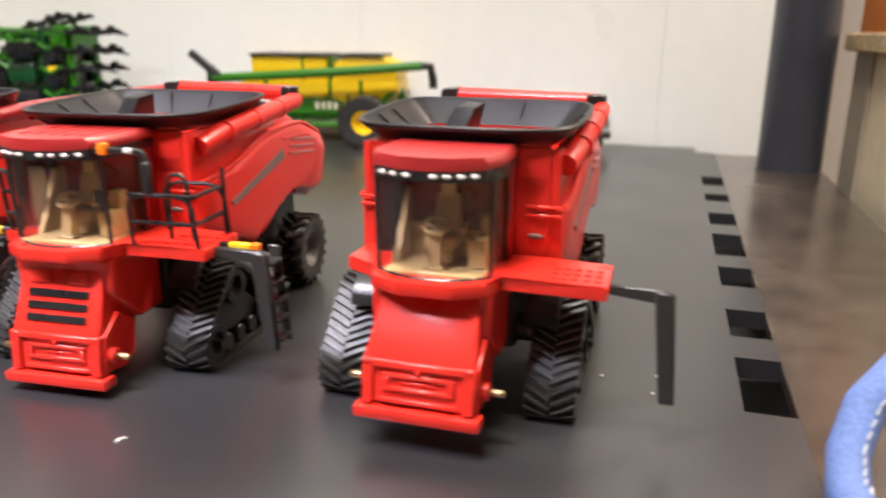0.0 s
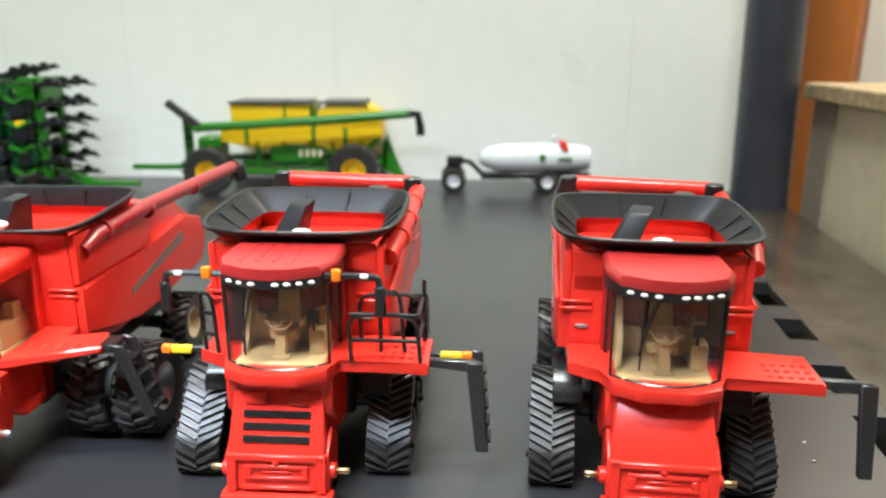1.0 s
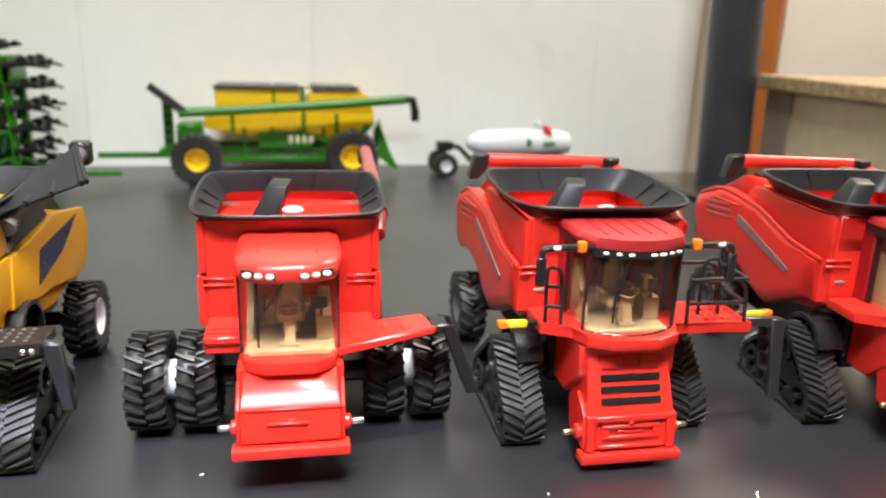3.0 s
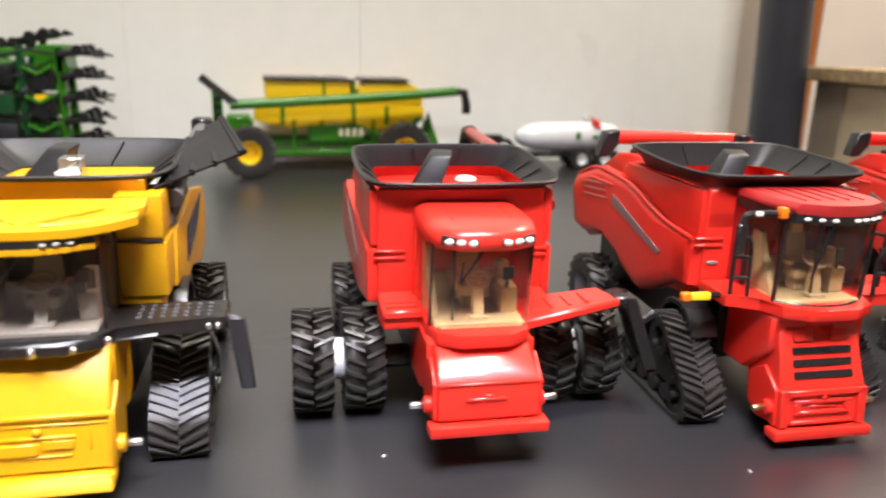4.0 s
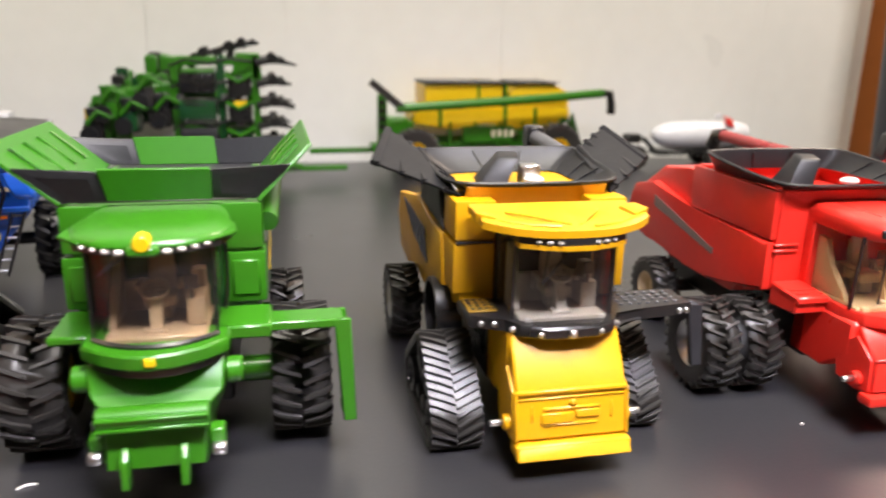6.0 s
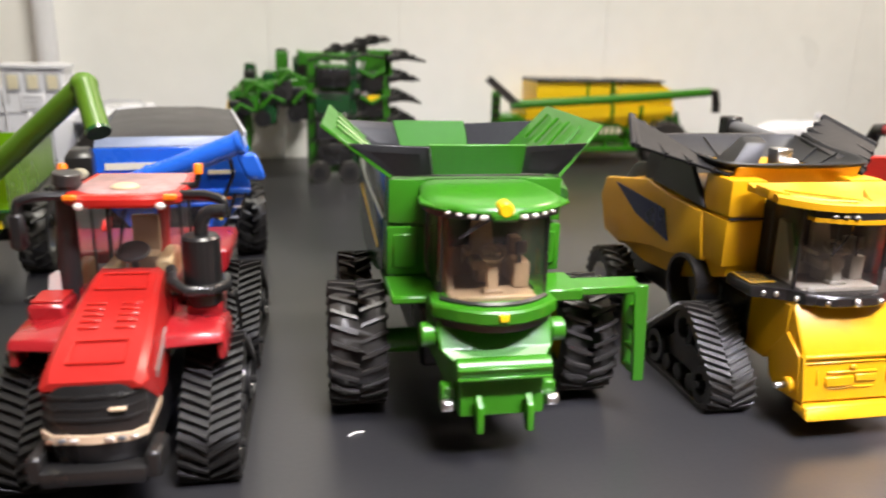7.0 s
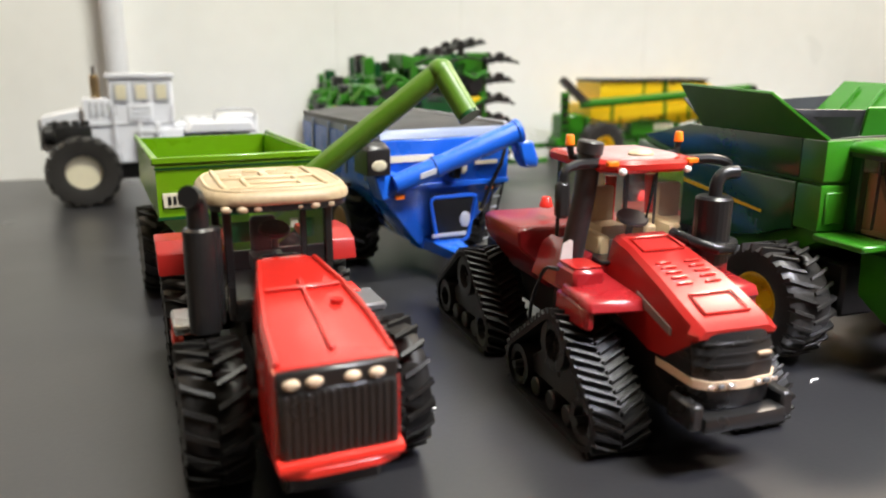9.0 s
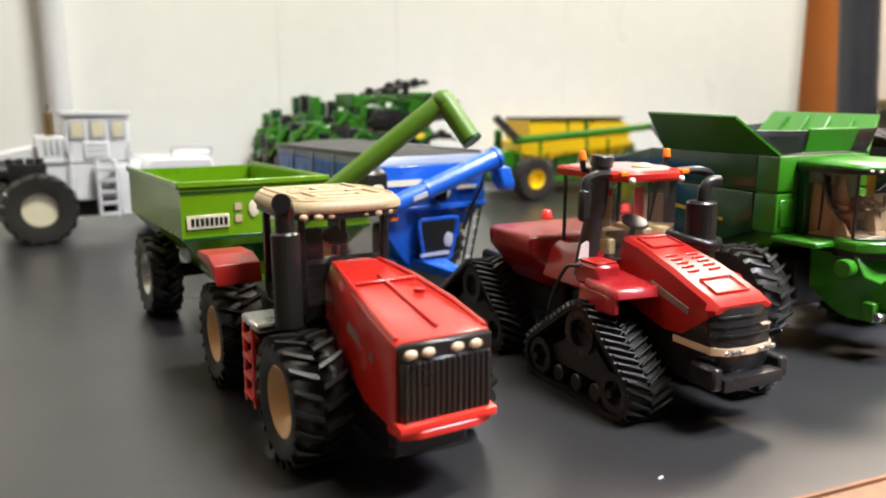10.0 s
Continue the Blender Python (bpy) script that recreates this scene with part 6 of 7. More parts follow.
    for a, b, e, f in ((-10, 10, 15.4, 16.6), (-11, 11, 29.5, 30.6), (-6, 6, 22, 23.2), (-6.4, -5.2, 17, 29), (5.2, 6.4, 17, 29), (-11.6, -10.4, 18, 44), (10.4, 11.6, 18, 44), (-4, 4, 40, 41.2), (-1, 1, 33, 38), (-8, -5, 34, 35.2), (5, 8, 34, 35.2)):
        part("roof_rib", Shape().box(a, b, e, f, 55.8, 56.7, 0.3), CREAM, roof)
    part("roof_edge", Shape().tube([(a, b, 55.9) for a, b in rr(0.90, 1.8)] + [(a, b, 55.9) for a, b in rr(0.90, 1.8)[:1]], 0.45, 6), CREAM, roof)
    part("roof_seal", Shape().loft([[(a * 0.96, b * 0.98 + 0.6, z) for a, b in rr(1, 0)] for z in (51.6, 53.0)]), BLACK, roof)
    lamps(roof, [(a, 13.0 if abs(a) < 9 else 14.0, 52.3) for a in (-11.2, -8.0, -4.8, 4.0, 7.2, 10.6)], 1.25, 0.8, CREAM)
    ex = part("exhaust_pipe", Shape().rod((-17.4, 9, 28), (-17.2, 10, 50), 3.3, n=20, bev=0.5), BLACK, c, "black exhaust stack")
    part("pipe_bend", Shape().tube(bend([(-17.2, 10, 49), (-17.2, 10, 54), (-17.8, 8.5, 56.6), (-19.0, 6.5, 57)], 0.4), 2.2, 14), BLACK, ex)
    part("heat_shield", Shape().rod((-15.0, 14, 28), (-14.8, 14.6, 49), 2.4, n=14, bev=0.4), BLACK, ex)
    for s in (-1, 1):
        part("step_box", Shape().box(s * 18.5 - 5, s * 18.5 + 5, 14, 27, 26, 28.2, 0.6), GREY if s > 0 else SILVER, c, "grey step plate")
        part("rear_fender", Shape().prism([(44, 31), (46, 36.4), (52, 38.2), (64, 37.6), (66, 35.5), (54, 35.8), (48, 33.8)], s * 12.5, s * 25, "x", 0.6, 2), DEEPDIMRED, c, "dark red rear fender")
    lad = part("ladder", Shape().box(-23.6, -22.6, 18, 19.4, 6, 26.5, 0.3).box(-23.6, -22.6, 25, 26.4, 6, 26.5, 0.3), RED, c, "red access ladder")
    for k in range(4):
        part("rung", Shape().box(-23.9, -21.4, 18.6, 25.8, 8 + k * 4.8, 9.2 + k * 4.8, 0.2), RED, lad)
    part("side_step", Shape().hexa([(19.5, 24, 9), (25.5, 23, 9), (25.5, 31, 9), (19.5, 32, 9), (16, 25, 29), (20, 24, 29), (20, 31, 29), (16, 32, 29)], 0.6), RED, c, "red side step panel")
    part("rear_hitch", Shape().box(-2, 2, 74, 92, 9, 12, 0.4), BLACK, c)
    return c


def grain_cart(x, y, yaw):
    c = thing("grain_cart", "lime green toy grain cart with a raised unloading tube", "toy trailer", x, y, yaw)
    t = 1.2
    tub = Shape()
    o = [(-25.5, -37, 53), (25.5, -37, 53), (25.5, 43, 52), (-25.5, 43, 52)]
    m = [(-25.5, -37, 35), (25.5, -37, 35), (25.5, 43, 35), (-25.5, 43, 35)]
    b = [(-11, -22, 17), (11, -22, 17), (11, 25, 17), (-11, 25, 17)]
    i0 = [(-24.2, -35.6, 53), (24.2, -35.6, 53), (24.2, 41.6, 52), (-24.2, 41.6, 52)]
    i1 = [(-24.2, -35.6, 36), (24.2, -35.6, 36), (24.2, 41.6, 36), (-24.2, 41.6, 36)]
    i2 = [(-9, -20, 22), (9, -20, 22), (9, 22, 22), (-9, 22, 22)]
    tub.loft([b, m, o, i0, i1, i2])
    body = part("tub", tub, LIME, c)
    part("rim_bar", Shape().box(-26.4, 26.4, -38.0, -36.6, 51.6, 53.6, 0.3).box(-26.4, -25.2, -37, 43, 51.2, 53.4, 0.3).box(25.2, 26.4, -37, 43, 51.2, 53.4, 0.3), LIME, body)
    part("seam", Shape().box(-25.8, 25.8, -37.4, -36.9, 49.8, 50.4), DARKGREEN, body)
    part("seam", Shape().box(-25.8, 25.8, -37.6, -36.9, 34.2, 35.2, 0.1), DARKGREEN, body)
    sg = part("sign_plate", Shape().box(-24, -10, -37.7, -37.2, 38, 42.6, 0.2), PALE, body, "pale maker's plate with dark bars")
    for k in range(8):
        part("sign_bar", Shape().box(-22.6 + k * 1.55, -21.6 + k * 1.55, -37.9, -37.6, 39.0, 41.6), BLACK, sg)
    part("emblem", Shape().ball((-1.5, -37.3, 43.5), 1.9, 0.4, 3.0, 14), PALE, body, "pale oval emblem")
    for xx, zz in ((-8, 39.5), (-8, 43.5), (4, 39.5), (10, 43)):
        part("sticker", Shape().box(xx, xx + 2.4, -37.5, -37.1, zz, zz + 2.4), CREAM, body)
    for k, xx in enumerate((0.0, 7.5)):
        part("warning_sticker", Shape().box(16 + k * 3.2, 18.6 + k * 3.2, -33.5, -32.8, 27.5, 31.5), LAMPYELLOW if k else PALE, body)
    part("side_recess", Shape().box(-8, 8, -33.6, -31, 24, 33, 0.3), DARKGREEN, body)
    part("frame_rail", Shape().box(-7, 7, -48, 34, 12, 17, 0.6).box(-2, 2, -88, -46, 10, 13, 0.4), LIME, c)
    for s in (-1, 1):
        wheel(c, s * 24.0, 8, 15.5, 11.0, SILVER, s, lugs=18, lug_h=0.9)
    part("axle", Shape().rod((-22, 8, 15.5), (22, 8, 15.5), 2.6), BLACK, c)
    tube = part("unloading_auger", Shape().rod((4, -37, 32), (57, -64, 79), 3.6, 3.5, n=22), TUBEGREEN, c, "green unloading tube")
    part("elbow", Shape().ball((57.3, -64.3, 79.2), 4.2, 4.2, 4.0, 18), TUBEGREEN, tube)
    part("spout", Shape().rod((57.6, -65, 79), (61.5, -75, 66.5), 3.6, 3.5, n=20), TUBEGREEN, tube)
    part("spout_seal", Shape().rod((61.5, -75, 66.7), (61.8, -75.6, 65.9), 3.65, n=20), DARKGREEN, tube)
    return c


def blue_cart(x, y, yaw):
    c = thing("grain_cart", "blue toy grain cart with grey cover and folded tube", "toy trailer", x, y, yaw)
    tub = Shape()
    tub.loft([[(-9, -30, 12), (9, -30, 12), (9, 14, 12), (-9, 14, 12)], [(-27.5, -34, 35), (27.5, -34, 35), (27.5, 54, 36), (-27.5, 54, 36)], [(-27.5, -36.5, 37), (27.5, -36.5, 37), (27.5, 56, 38), (-27.5, 56, 38)], [(-27.5, -37, 54), (27.5, -37, 54), (27.5, 56, 55), (-27.5, 56, 55)]], bev=0.4)
    body = part("tub", tub, BLUE, c)
    ext = part("hopper_extension", Shape().loft([[(-27.4, -36.8, 54), (27.4, -36.8, 54), (27.4, 56, 55), (-27.4, 56, 55)], [(-26.6, -35.5, 57.6), (26.6, -35.5, 57.6), (26.6, 55.5, 59.2), (-26.6, 55.5, 59.2)]], bev=0.3), PALEBLUE, body, "blue grey tank extension")
    part("cover", Shape().loft([[(-25.6, -34, 57.7), (25.6, -34, 57.7), (25.6, 54, 59.3), (-25.6, 54, 59.3)], [(-12, -30, 59.4), (12, -30, 59.4), (12, 50, 61.0), (-12, 50, 61.0)]]), COVER, body, "dark grey cover over the load")
    for s in (-1, 1):
        part("rim_rail", Shape().box(s * 26.4 - 0.6, s * 26.4 + 0.6, -35.6, 56, 57.2, 59.4, 0.2), PALEGREY if s > 0 else GREY, ext)
    for k in range(4):
        part("side_rib", Shape().box(-28.2, -27.2, -24 + k * 21, -22.4 + k * 21, 38, 57, 0.2), PALEBLUE, body)
    part("decal", Shape().box(-24, -6, -37.6, -36.9, 46.0, 48.4), PALE, body, "white stripe decal")
    part("decal", Shape().box(12, 22, -37.6, -36.9, 43.4, 44.8), PALE, body, "white stripe decal")
    part("lettering_bar", Shape().box(-16, -8, -37.2, -36.4, 38.6, 39.6), PALE, body, "small pale bar of lettering")
    part("emblem", Shape().ball((7, -37.0, 42.5), 1.8, 0.5, 2.6, 14), PALE, body, "white oval emblem")
    part("mid_rib", Shape().box(-27.6, 27.6, -37.4, -35.6, 35.4, 37.4, 0.3), BLUE, body)
    part("chute_opening", Shape().prism([(-3, 14), (9, 14), (13, 31), (-6, 31)], -36.2, -29.0, "y", 1.4, 2), BLACK, body)
    part("chute_frame", Shape().tube(bend([(-3.6, -36.0, 13.6), (9.6, -36.0, 13.6), (13.8, -36.0, 31.4), (-6.8, -36.0, 31.4), (-3.6, -36.0, 13.6)], 0.12), 0.8, 6), BLUE, body)
    part("chute_gate", Shape().ball((8.5, -35.4, 22), 3.0, 1.4, 4.0, 12), PALEGREY, body, "pale grey chute gate")
    part("cross_bar", Shape().box(-6, 9, -36.8, -35.6, 15.6, 17.2, 0.3), PALEGREY, body)
    bx = part("control_box", Shape().loft([[(-36, -46, 43), (-27, -46, 43), (-27, -33, 43), (-36, -33, 43)], [(-36, -46, 52), (-27, -46, 52), (-27, -33, 52), (-36, -33, 52)], [(-34.5, -44, 54.5), (-28.5, -44, 54.5), (-28.5, -34, 54.5), (-34.5, -34, 54.5)]], bev=0.4), BLACK, body, "black box with a pale oval mark")
    part("oval_mark", Shape().ball((-31.5, -46.1, 46.5), 2.9, 0.4, 2.0, 14), PALE, bx)
    part("corner_plate", Shape().hexa([(-29, -42, 33), (-17, -38, 33), (-17, -34, 33), (-29, -34, 33), (-33, -45, 43), (-22, -40, 43), (-22, -34, 43), (-33, -34, 43)], 0.6), BLUE, body)
    part("marker", Shape().box(-23, -19.6, -41.2, -39.6, 33.0, 34.4), ORANGE, body)
    part("marker", Shape().box(17, 20, -37.9, -37.2, 33.4, 34.4), ORANGE, body)
    part("warning_sticker", Shape().box(15, 16.6, -36.4, -35.4, 25, 28), LAMPYELLOW, body)
    tube = part("unloading_auger", Shape().tube([(-24, -42, 39), (-10, -44, 44), (10, -47, 51.5), (23, -49, 56.6)], [3.5, 3.7, 4.0, 4.1], 20), BLUE, c, "folded blue unloading tube")
    part("tube_band", Shape().rod((-9, -44.2, 44.4), (-7.6, -44.4, 44.9), 4.15, n=20), BLUE, tube)
    part("tube_sticker", Shape().hexa([(-16, -47.2, 40.8), (-10, -48.2, 42.8), (-10, -47.2, 42.8), (-16, -46.2, 40.8), (-16, -47.3, 42.8), (-10, -48.3, 44.8), (-10, -47.3, 44.8), (-16, -46.3, 42.8)], 0.1), PALEGREY, tube)
    part("tube_end", Shape().rod((22.6, -48.9, 56.4), (24.4, -49.2, 57.1), 4.7, n=20, bev=0.3), BLUE, tube)
    part("nozzle", Shape().loft([[(22, -52, 53), (29, -52, 53), (29, -45, 53), (22, -45, 53)], [(24, -52, 47), (32, -52, 45.5), (32, -45, 45.5), (24, -45, 47)], [(26, -51, 43), (32, -51, 42.6), (32, -46, 42.6), (26, -46, 43)]], bev=0.8), BLUE, tube)
    part("tube_bracket", Shape().prism([(-1, 46), (5, 46), (3, 39), (1, 39)], -42, -37, "y", 0.4), BLACK, tube)
    part("hose", Shape().tube([(20, -46, 50), (21, -42, 44), (18, -40, 36), (14, -39, 26)], 0.8, 8), BLACK, body)
    lad = part("ladder", Shape().rod((22, -36, 36), (14, -39, 12), 0.55).rod((26, -36, 36), (18, -39, 12), 0.55), BLACK, body)
    for k in range(6):
        f = k / 6 + 0.08
        part("rung", Shape().rod((22 - 8 * f, -36 - 3 * f, 36 - 24 * f), (26 - 8 * f, -36 - 3 * f, 36 - 24 * f), 0.45, n=6), PALEGREY, lad)
    part("hitch_hook", Shape().box(-46, -36, -30, -27, 37, 38.6, 0.3).box(-46, -44, -32, -25, 36, 39.4, 0.3), BLACK, body)
    part("tongue", Shape().hexa([(-8, -30, 10), (8, -30, 10), (8, -20, 10), (-8, -20, 10), (-8, -30, 15), (8, -30, 15), (8, -20, 15), (-8, -20, 15)], 0.5).hexa([(-2, -62, 9), (2, -62, 9), (7, -30, 10), (-7, -30, 10), (-2, -62, 12.5), (2, -62, 12.5), (7, -30, 15), (-7, -30, 15)], 0.4), BLUE, c)
    for s in (-1, 1):
        wheel(c, 3.0 + s * 26.5, 4, 15.5, 12.5, TANRIM, s, lugs=18, lug_h=0.6, tyre=SHADERUBBER)
    part("axle", Shape().rod((-22, 4, 15.5), (27, 4, 15.5), 2.6), BLACK, c)
    return c


def white_tractor(x, y, yaw):
    c = thing("tractor", "white toy tractor with big tyres standing before the wall", "toy tractor", x, y, yaw)
    hood = part("hood", Shape().prism([(-34, 30), (-34, 50), (-14, 54), (-8, 54), (-8, 28)], -9, 11, "y", 1.0), WHITE, c)
    part("grille", Shape().box(-35.4, -34, -8, 10, 31, 48, 0.4), GREY, hood)
    for k in range(3):
        part("hood_vent", Shape().box(-31 + k * 7, -27.6 + k * 7, -9.6, -8.9, 40, 47, 0.2), GREY, hood)
    eng = part("engine", Shape().box(-29, -8, -18, -9.2, 28, 45, 1.4, 2), BLACK, c, "black engine block")
    for k in range(4):
        part("cylinder", Shape().rod((-26 + k * 5, -14, 42), (-26 + k * 5, -14, 48.0), 2.2, n=12, bev=0.5), BLACK, eng)
    part("air_filter", Shape().rod((-33, -16, 40), (-27, -16, 40), 5.6, n=18, bev=0.9), BLACK, eng)
    mid = part("engine_housing", Shape().prism([(-10, 22), (-12, 60), (18, 60), (18, 22)], -14, 13, "y", 0.9), WHITE, c)
    for k in range(5):
        part("louvre", Shape().box(-8 + k * 3.2, -6.4 + k * 3.2, -14.7, -13.9, 50, 58, 0.15), PALEGREY, mid)
    part("housing_band", Shape().box(-12.4, 38, -15.0, -13.8, 44.4, 45.8, 0.2), PALEGREY, mid)
    cab = part("cab", Shape().prism([(6, 22), (3, 58), (3, 71.5), (38, 71.5), (38, 22)], -14.5, 14, "y", 1.0), WHITE, c)
    for k in range(3):
        w = part("window_frame", Shape().box(5.0 + k * 11, 13.6 + k * 11, -15.4, -14.4, 57.6, 69.4, 0.5), PALEGREY, cab)
        part("window", Shape().box(6.4 + k * 11, 12.2 + k * 11, -15.8, -15.2, 59.2, 67.6, 0.4), PALE, w, "pale cream cab window")
    part("cab_roof", Shape().box(1.5, 39.5, -16, 15.5, 71.4, 74, 0.9, 2), WHITE, cab)
    part("door_panel", Shape().box(12, 26, -15.6, -14.2, 46, 56.6, 0.5), WHITE, cab)
    for k in range(3):
        part("door_line", Shape().box(14, 24, -16.0, -15.4, 48 + k * 3, 48.7 + k * 3, 0.1), PALEGREY, cab)
    for xx in (4.5, 37):
        part("hand_rail", Shape().rod((xx, -17.5, 24), (xx, -17.5, 56), 0.6, n=8), WHITE, cab)
    st = part("step_frame", Shape().box(17, 19, -23, -17, 12, 46, 0.4).box(27, 29, -23, -17, 12, 46, 0.4), WHITE, cab)
    for k in range(5):
        part("rung", Shape().box(18, 28, -23.4, -18, 13 + k * 6.6, 15 + k * 6.6, 0.3), PALEGREY, st)
    part("side_tank", Shape().box(29.5, 42, -20, -12, 16, 42, 1.2, 2), WHITE, cab)
    part("tank_foot", Shape().box(30, 46, -20, -14, 13, 17, 0.6), WHITE, cab)
    part("rear_body", Shape().prism([(38, 16), (38, 44), (60, 44), (70, 49), (88, 49), (88, 28), (84, 16)], -10, 10, "y", 1.0), WHITE, c)
    part("rear_fender", Shape().prism([(42, 40), (46, 46), (80, 46), (84, 40)], -31, 31, "y", 0.8), WHITE, c)
    part("rear_rail", Shape().tube(bend([(60, -22, 46), (60, -22, 53), (84, -22, 53), (84, -22, 46)]), 0.8, 7), PALEGREY, c)
    part("chassis", Shape().box(-34, 80, -8, 8, 12, 26, 1), BLACK, c)
    ex = part("exhaust_pipe", Shape().rod((-4, -6, 58), (-4, -6, 73), 2.6, n=16, bev=0.4), BRASS, c, "brown metal exhaust stack")
    part("pipe_tip", Shape().rod((-4, -6, 73), (-3.6, -6, 78), 1.7, n=14), SILVER, ex)
    for xx, yy, s in ((-14, -24, -1), (-14, 24, 1), (62, -24, -1), (62, 24, 1)):
        wh = wheel(c, 0, 0, 20.0, 15.0, PALE, -1 if s > 0 else 1, lugs=18, lug_h=0.5, rim_r=9.6, dish=0.25)
        wh.matrix_local = pose(xx * MM, yy * MM, 0, 0, 0, 90)
        hub = part("hub", Shape().rod((5.0, 0, 20.0), (2.6, 0, 20.0), 4.8, n=20, bev=0.4) if s > 0 else Shape().rod((-2.6, 0, 20.0), (2.6, 0, 20.0), 4.8, n=20, bev=0.4), OCHRE, wh, "olive hub")
    return c


def air_cart(x, y, yaw):
    c = thing("air_seeder_cart", "green and yellow toy seed cart with a long green tube", "toy trailer", x, y, yaw)
    tank = part("tank", Shape().prism([(-58, 37), (-58, 47.5), (66, 48.5), (67, 40), (62, 36), (30, 30), (4, 36.5), (-4, 36.5), (-28, 31)], 2, 40, "y", 1.0, 2), RIMYELLOW, c, "yellow seed tank")
    part("tank_box", Shape().prism([(-49, 48), (-50, 65), (-8.5, 65), (-8.5, 48)], 3, 39, "y", 0.8, 2), RIMYELLOW, tank)
    part("tank_box", Shape().prism([(-7.5, 48), (-7.5, 65), (11, 65), (11, 48)], 3, 39, "y", 0.8, 2), RIMYELLOW, tank)
    part("tank_box", Shape().prism([(16, 48), (17, 60), (24, 65), (54, 65), (64, 60), (66, 49)], 3, 39, "y", 0.8, 2), RIMYELLOW, tank)
    for a in (-8.0, 13.5):
        part("tank_strap", Shape().box(a - 0.9, a + 0.9, 2.2, 40, 46, 66, 0.2), GREEN, tank)
    for a in (-38, 13.5, 38):
        part("tank_strap", Shape().box(a - 1.4, a + 1.4, 1.2, 2.4, 34, 48, 0.2), GREEN, tank)
    for a0, a1 in ((-50, -9), (-7, 11), (20, 54)):
        part("lid", Shape().box(a0, a1, 2, 40, 65.2, 67.6, 0.6), GREY, tank, "grey tank lid")
    part("walkway", Shape().box(-51, 56, 0.4, 4, 66.4, 67.4, 0.2), CHARCOAL, tank)
    part("frame_rail", Shape().box(-70, 72, 4, 9, 18, 23, 0.6), GREEN, c)
    part("frame_rail", Shape().box(-70, 72, 32, 37, 18, 23, 0.6), GREEN, c)
    part("lower_rail", Shape().box(-52, 44, 1, 6, 12, 16, 0.6), GREEN, c)
    for a in (-60, -30, -10, 10, 28, 50, 68):
        part("upright", Shape().box(a - 1.6, a + 1.6, 2, 6, 14, 38, 0.4), GREEN, c)
    part("meter_box", Shape().box(-20, 20, 0, 8, 22, 34, 0.8), GREEN, c)
    for a in range(4):
        part("meter", Shape().box(2 + a * 5, 5 + a * 5, -1.4, 0, 26, 32, 0.4), PALE, c)
    part("brace", Shape().hexa([(12, -1, 34), (16, -1, 34), (16, 3, 34), (12, 3, 34), (40, -1, 22), (46, -1, 22), (46, 3, 22), (40, 3, 22)], 0.3), GREEN, c)
    part("brace", Shape().hexa([(44, -1, 24), (50, -1, 24), (50, 3, 24), (44, 3, 24), (60, -1, 40), (66, -1, 40), (66, 3, 40), (60, 3, 40)], 0.3), GREEN, c)
    tube = part("loading_auger", Shape().tube([(-74, -10, 49), (-30, -10, 51.5), (40, -10, 56), (88, -10, 60)], 3.4, 14), GREEN, c, "long green loading tube")
    part("hopper_arm", Shape().hexa([(-70, -13, 46), (-66, -13, 50), (-66, -7, 50), (-70, -7, 46), (-94, -13, 66), (-91, -13, 70), (-91, -7, 70), (-94, -7, 66)], 0.4), CHARCOAL, tube)
    part("spout", Shape().tube([(86, -10, 60), (94, -10, 59.5), (96, -10, 50), (96, -10, 44)], 3.2, 12), BLACK, tube, "black spout")
    part("rear_ladder", Shape().box(-86, -79, 0, 2, 20, 58, 0.4), GREEN, c)
    for k in range(5):
        part("rung", Shape().box(-85, -80, -0.8, 0.2, 27 + k * 6, 30 + k * 6, 0.2), BLACK, c)
    part("rear_plate", Shape().box(-90, -68, 0, 14, 16, 22, 0.6), GREEN, c)
    part("fan_box", Shape().box(-78, -60, 6, 30, 22, 40, 2), GREEN, c)
    part("front_plate", Shape().prism([(64, 20), (70, 44), (78, 20), (86, 6), (82, 5)], 2, 6, "y", 0.4), GREEN, c)
    part("tongue", Shape().box(-135, -64, 16, 21, 13, 17, 0.6), GREEN, c)
    for wx, r in ((-62, 18.0), (47, 19.4)):
        part("axle", Shape().rod((wx, -20, r), (wx, 62, r), 2.4), GREEN, c)
        for wy, s in ((-21, 1), (63, -1)):
            wh = wheel(c, 0, 0, r, 14.0, RIMYELLOW, 1, lugs=20, lug_h=0.5, rim_r=r * 0.46)
            wh.matrix_local = pose(wx * MM, wy * MM, 0, 0, 0, -90 if s > 0 else 90)
    return c


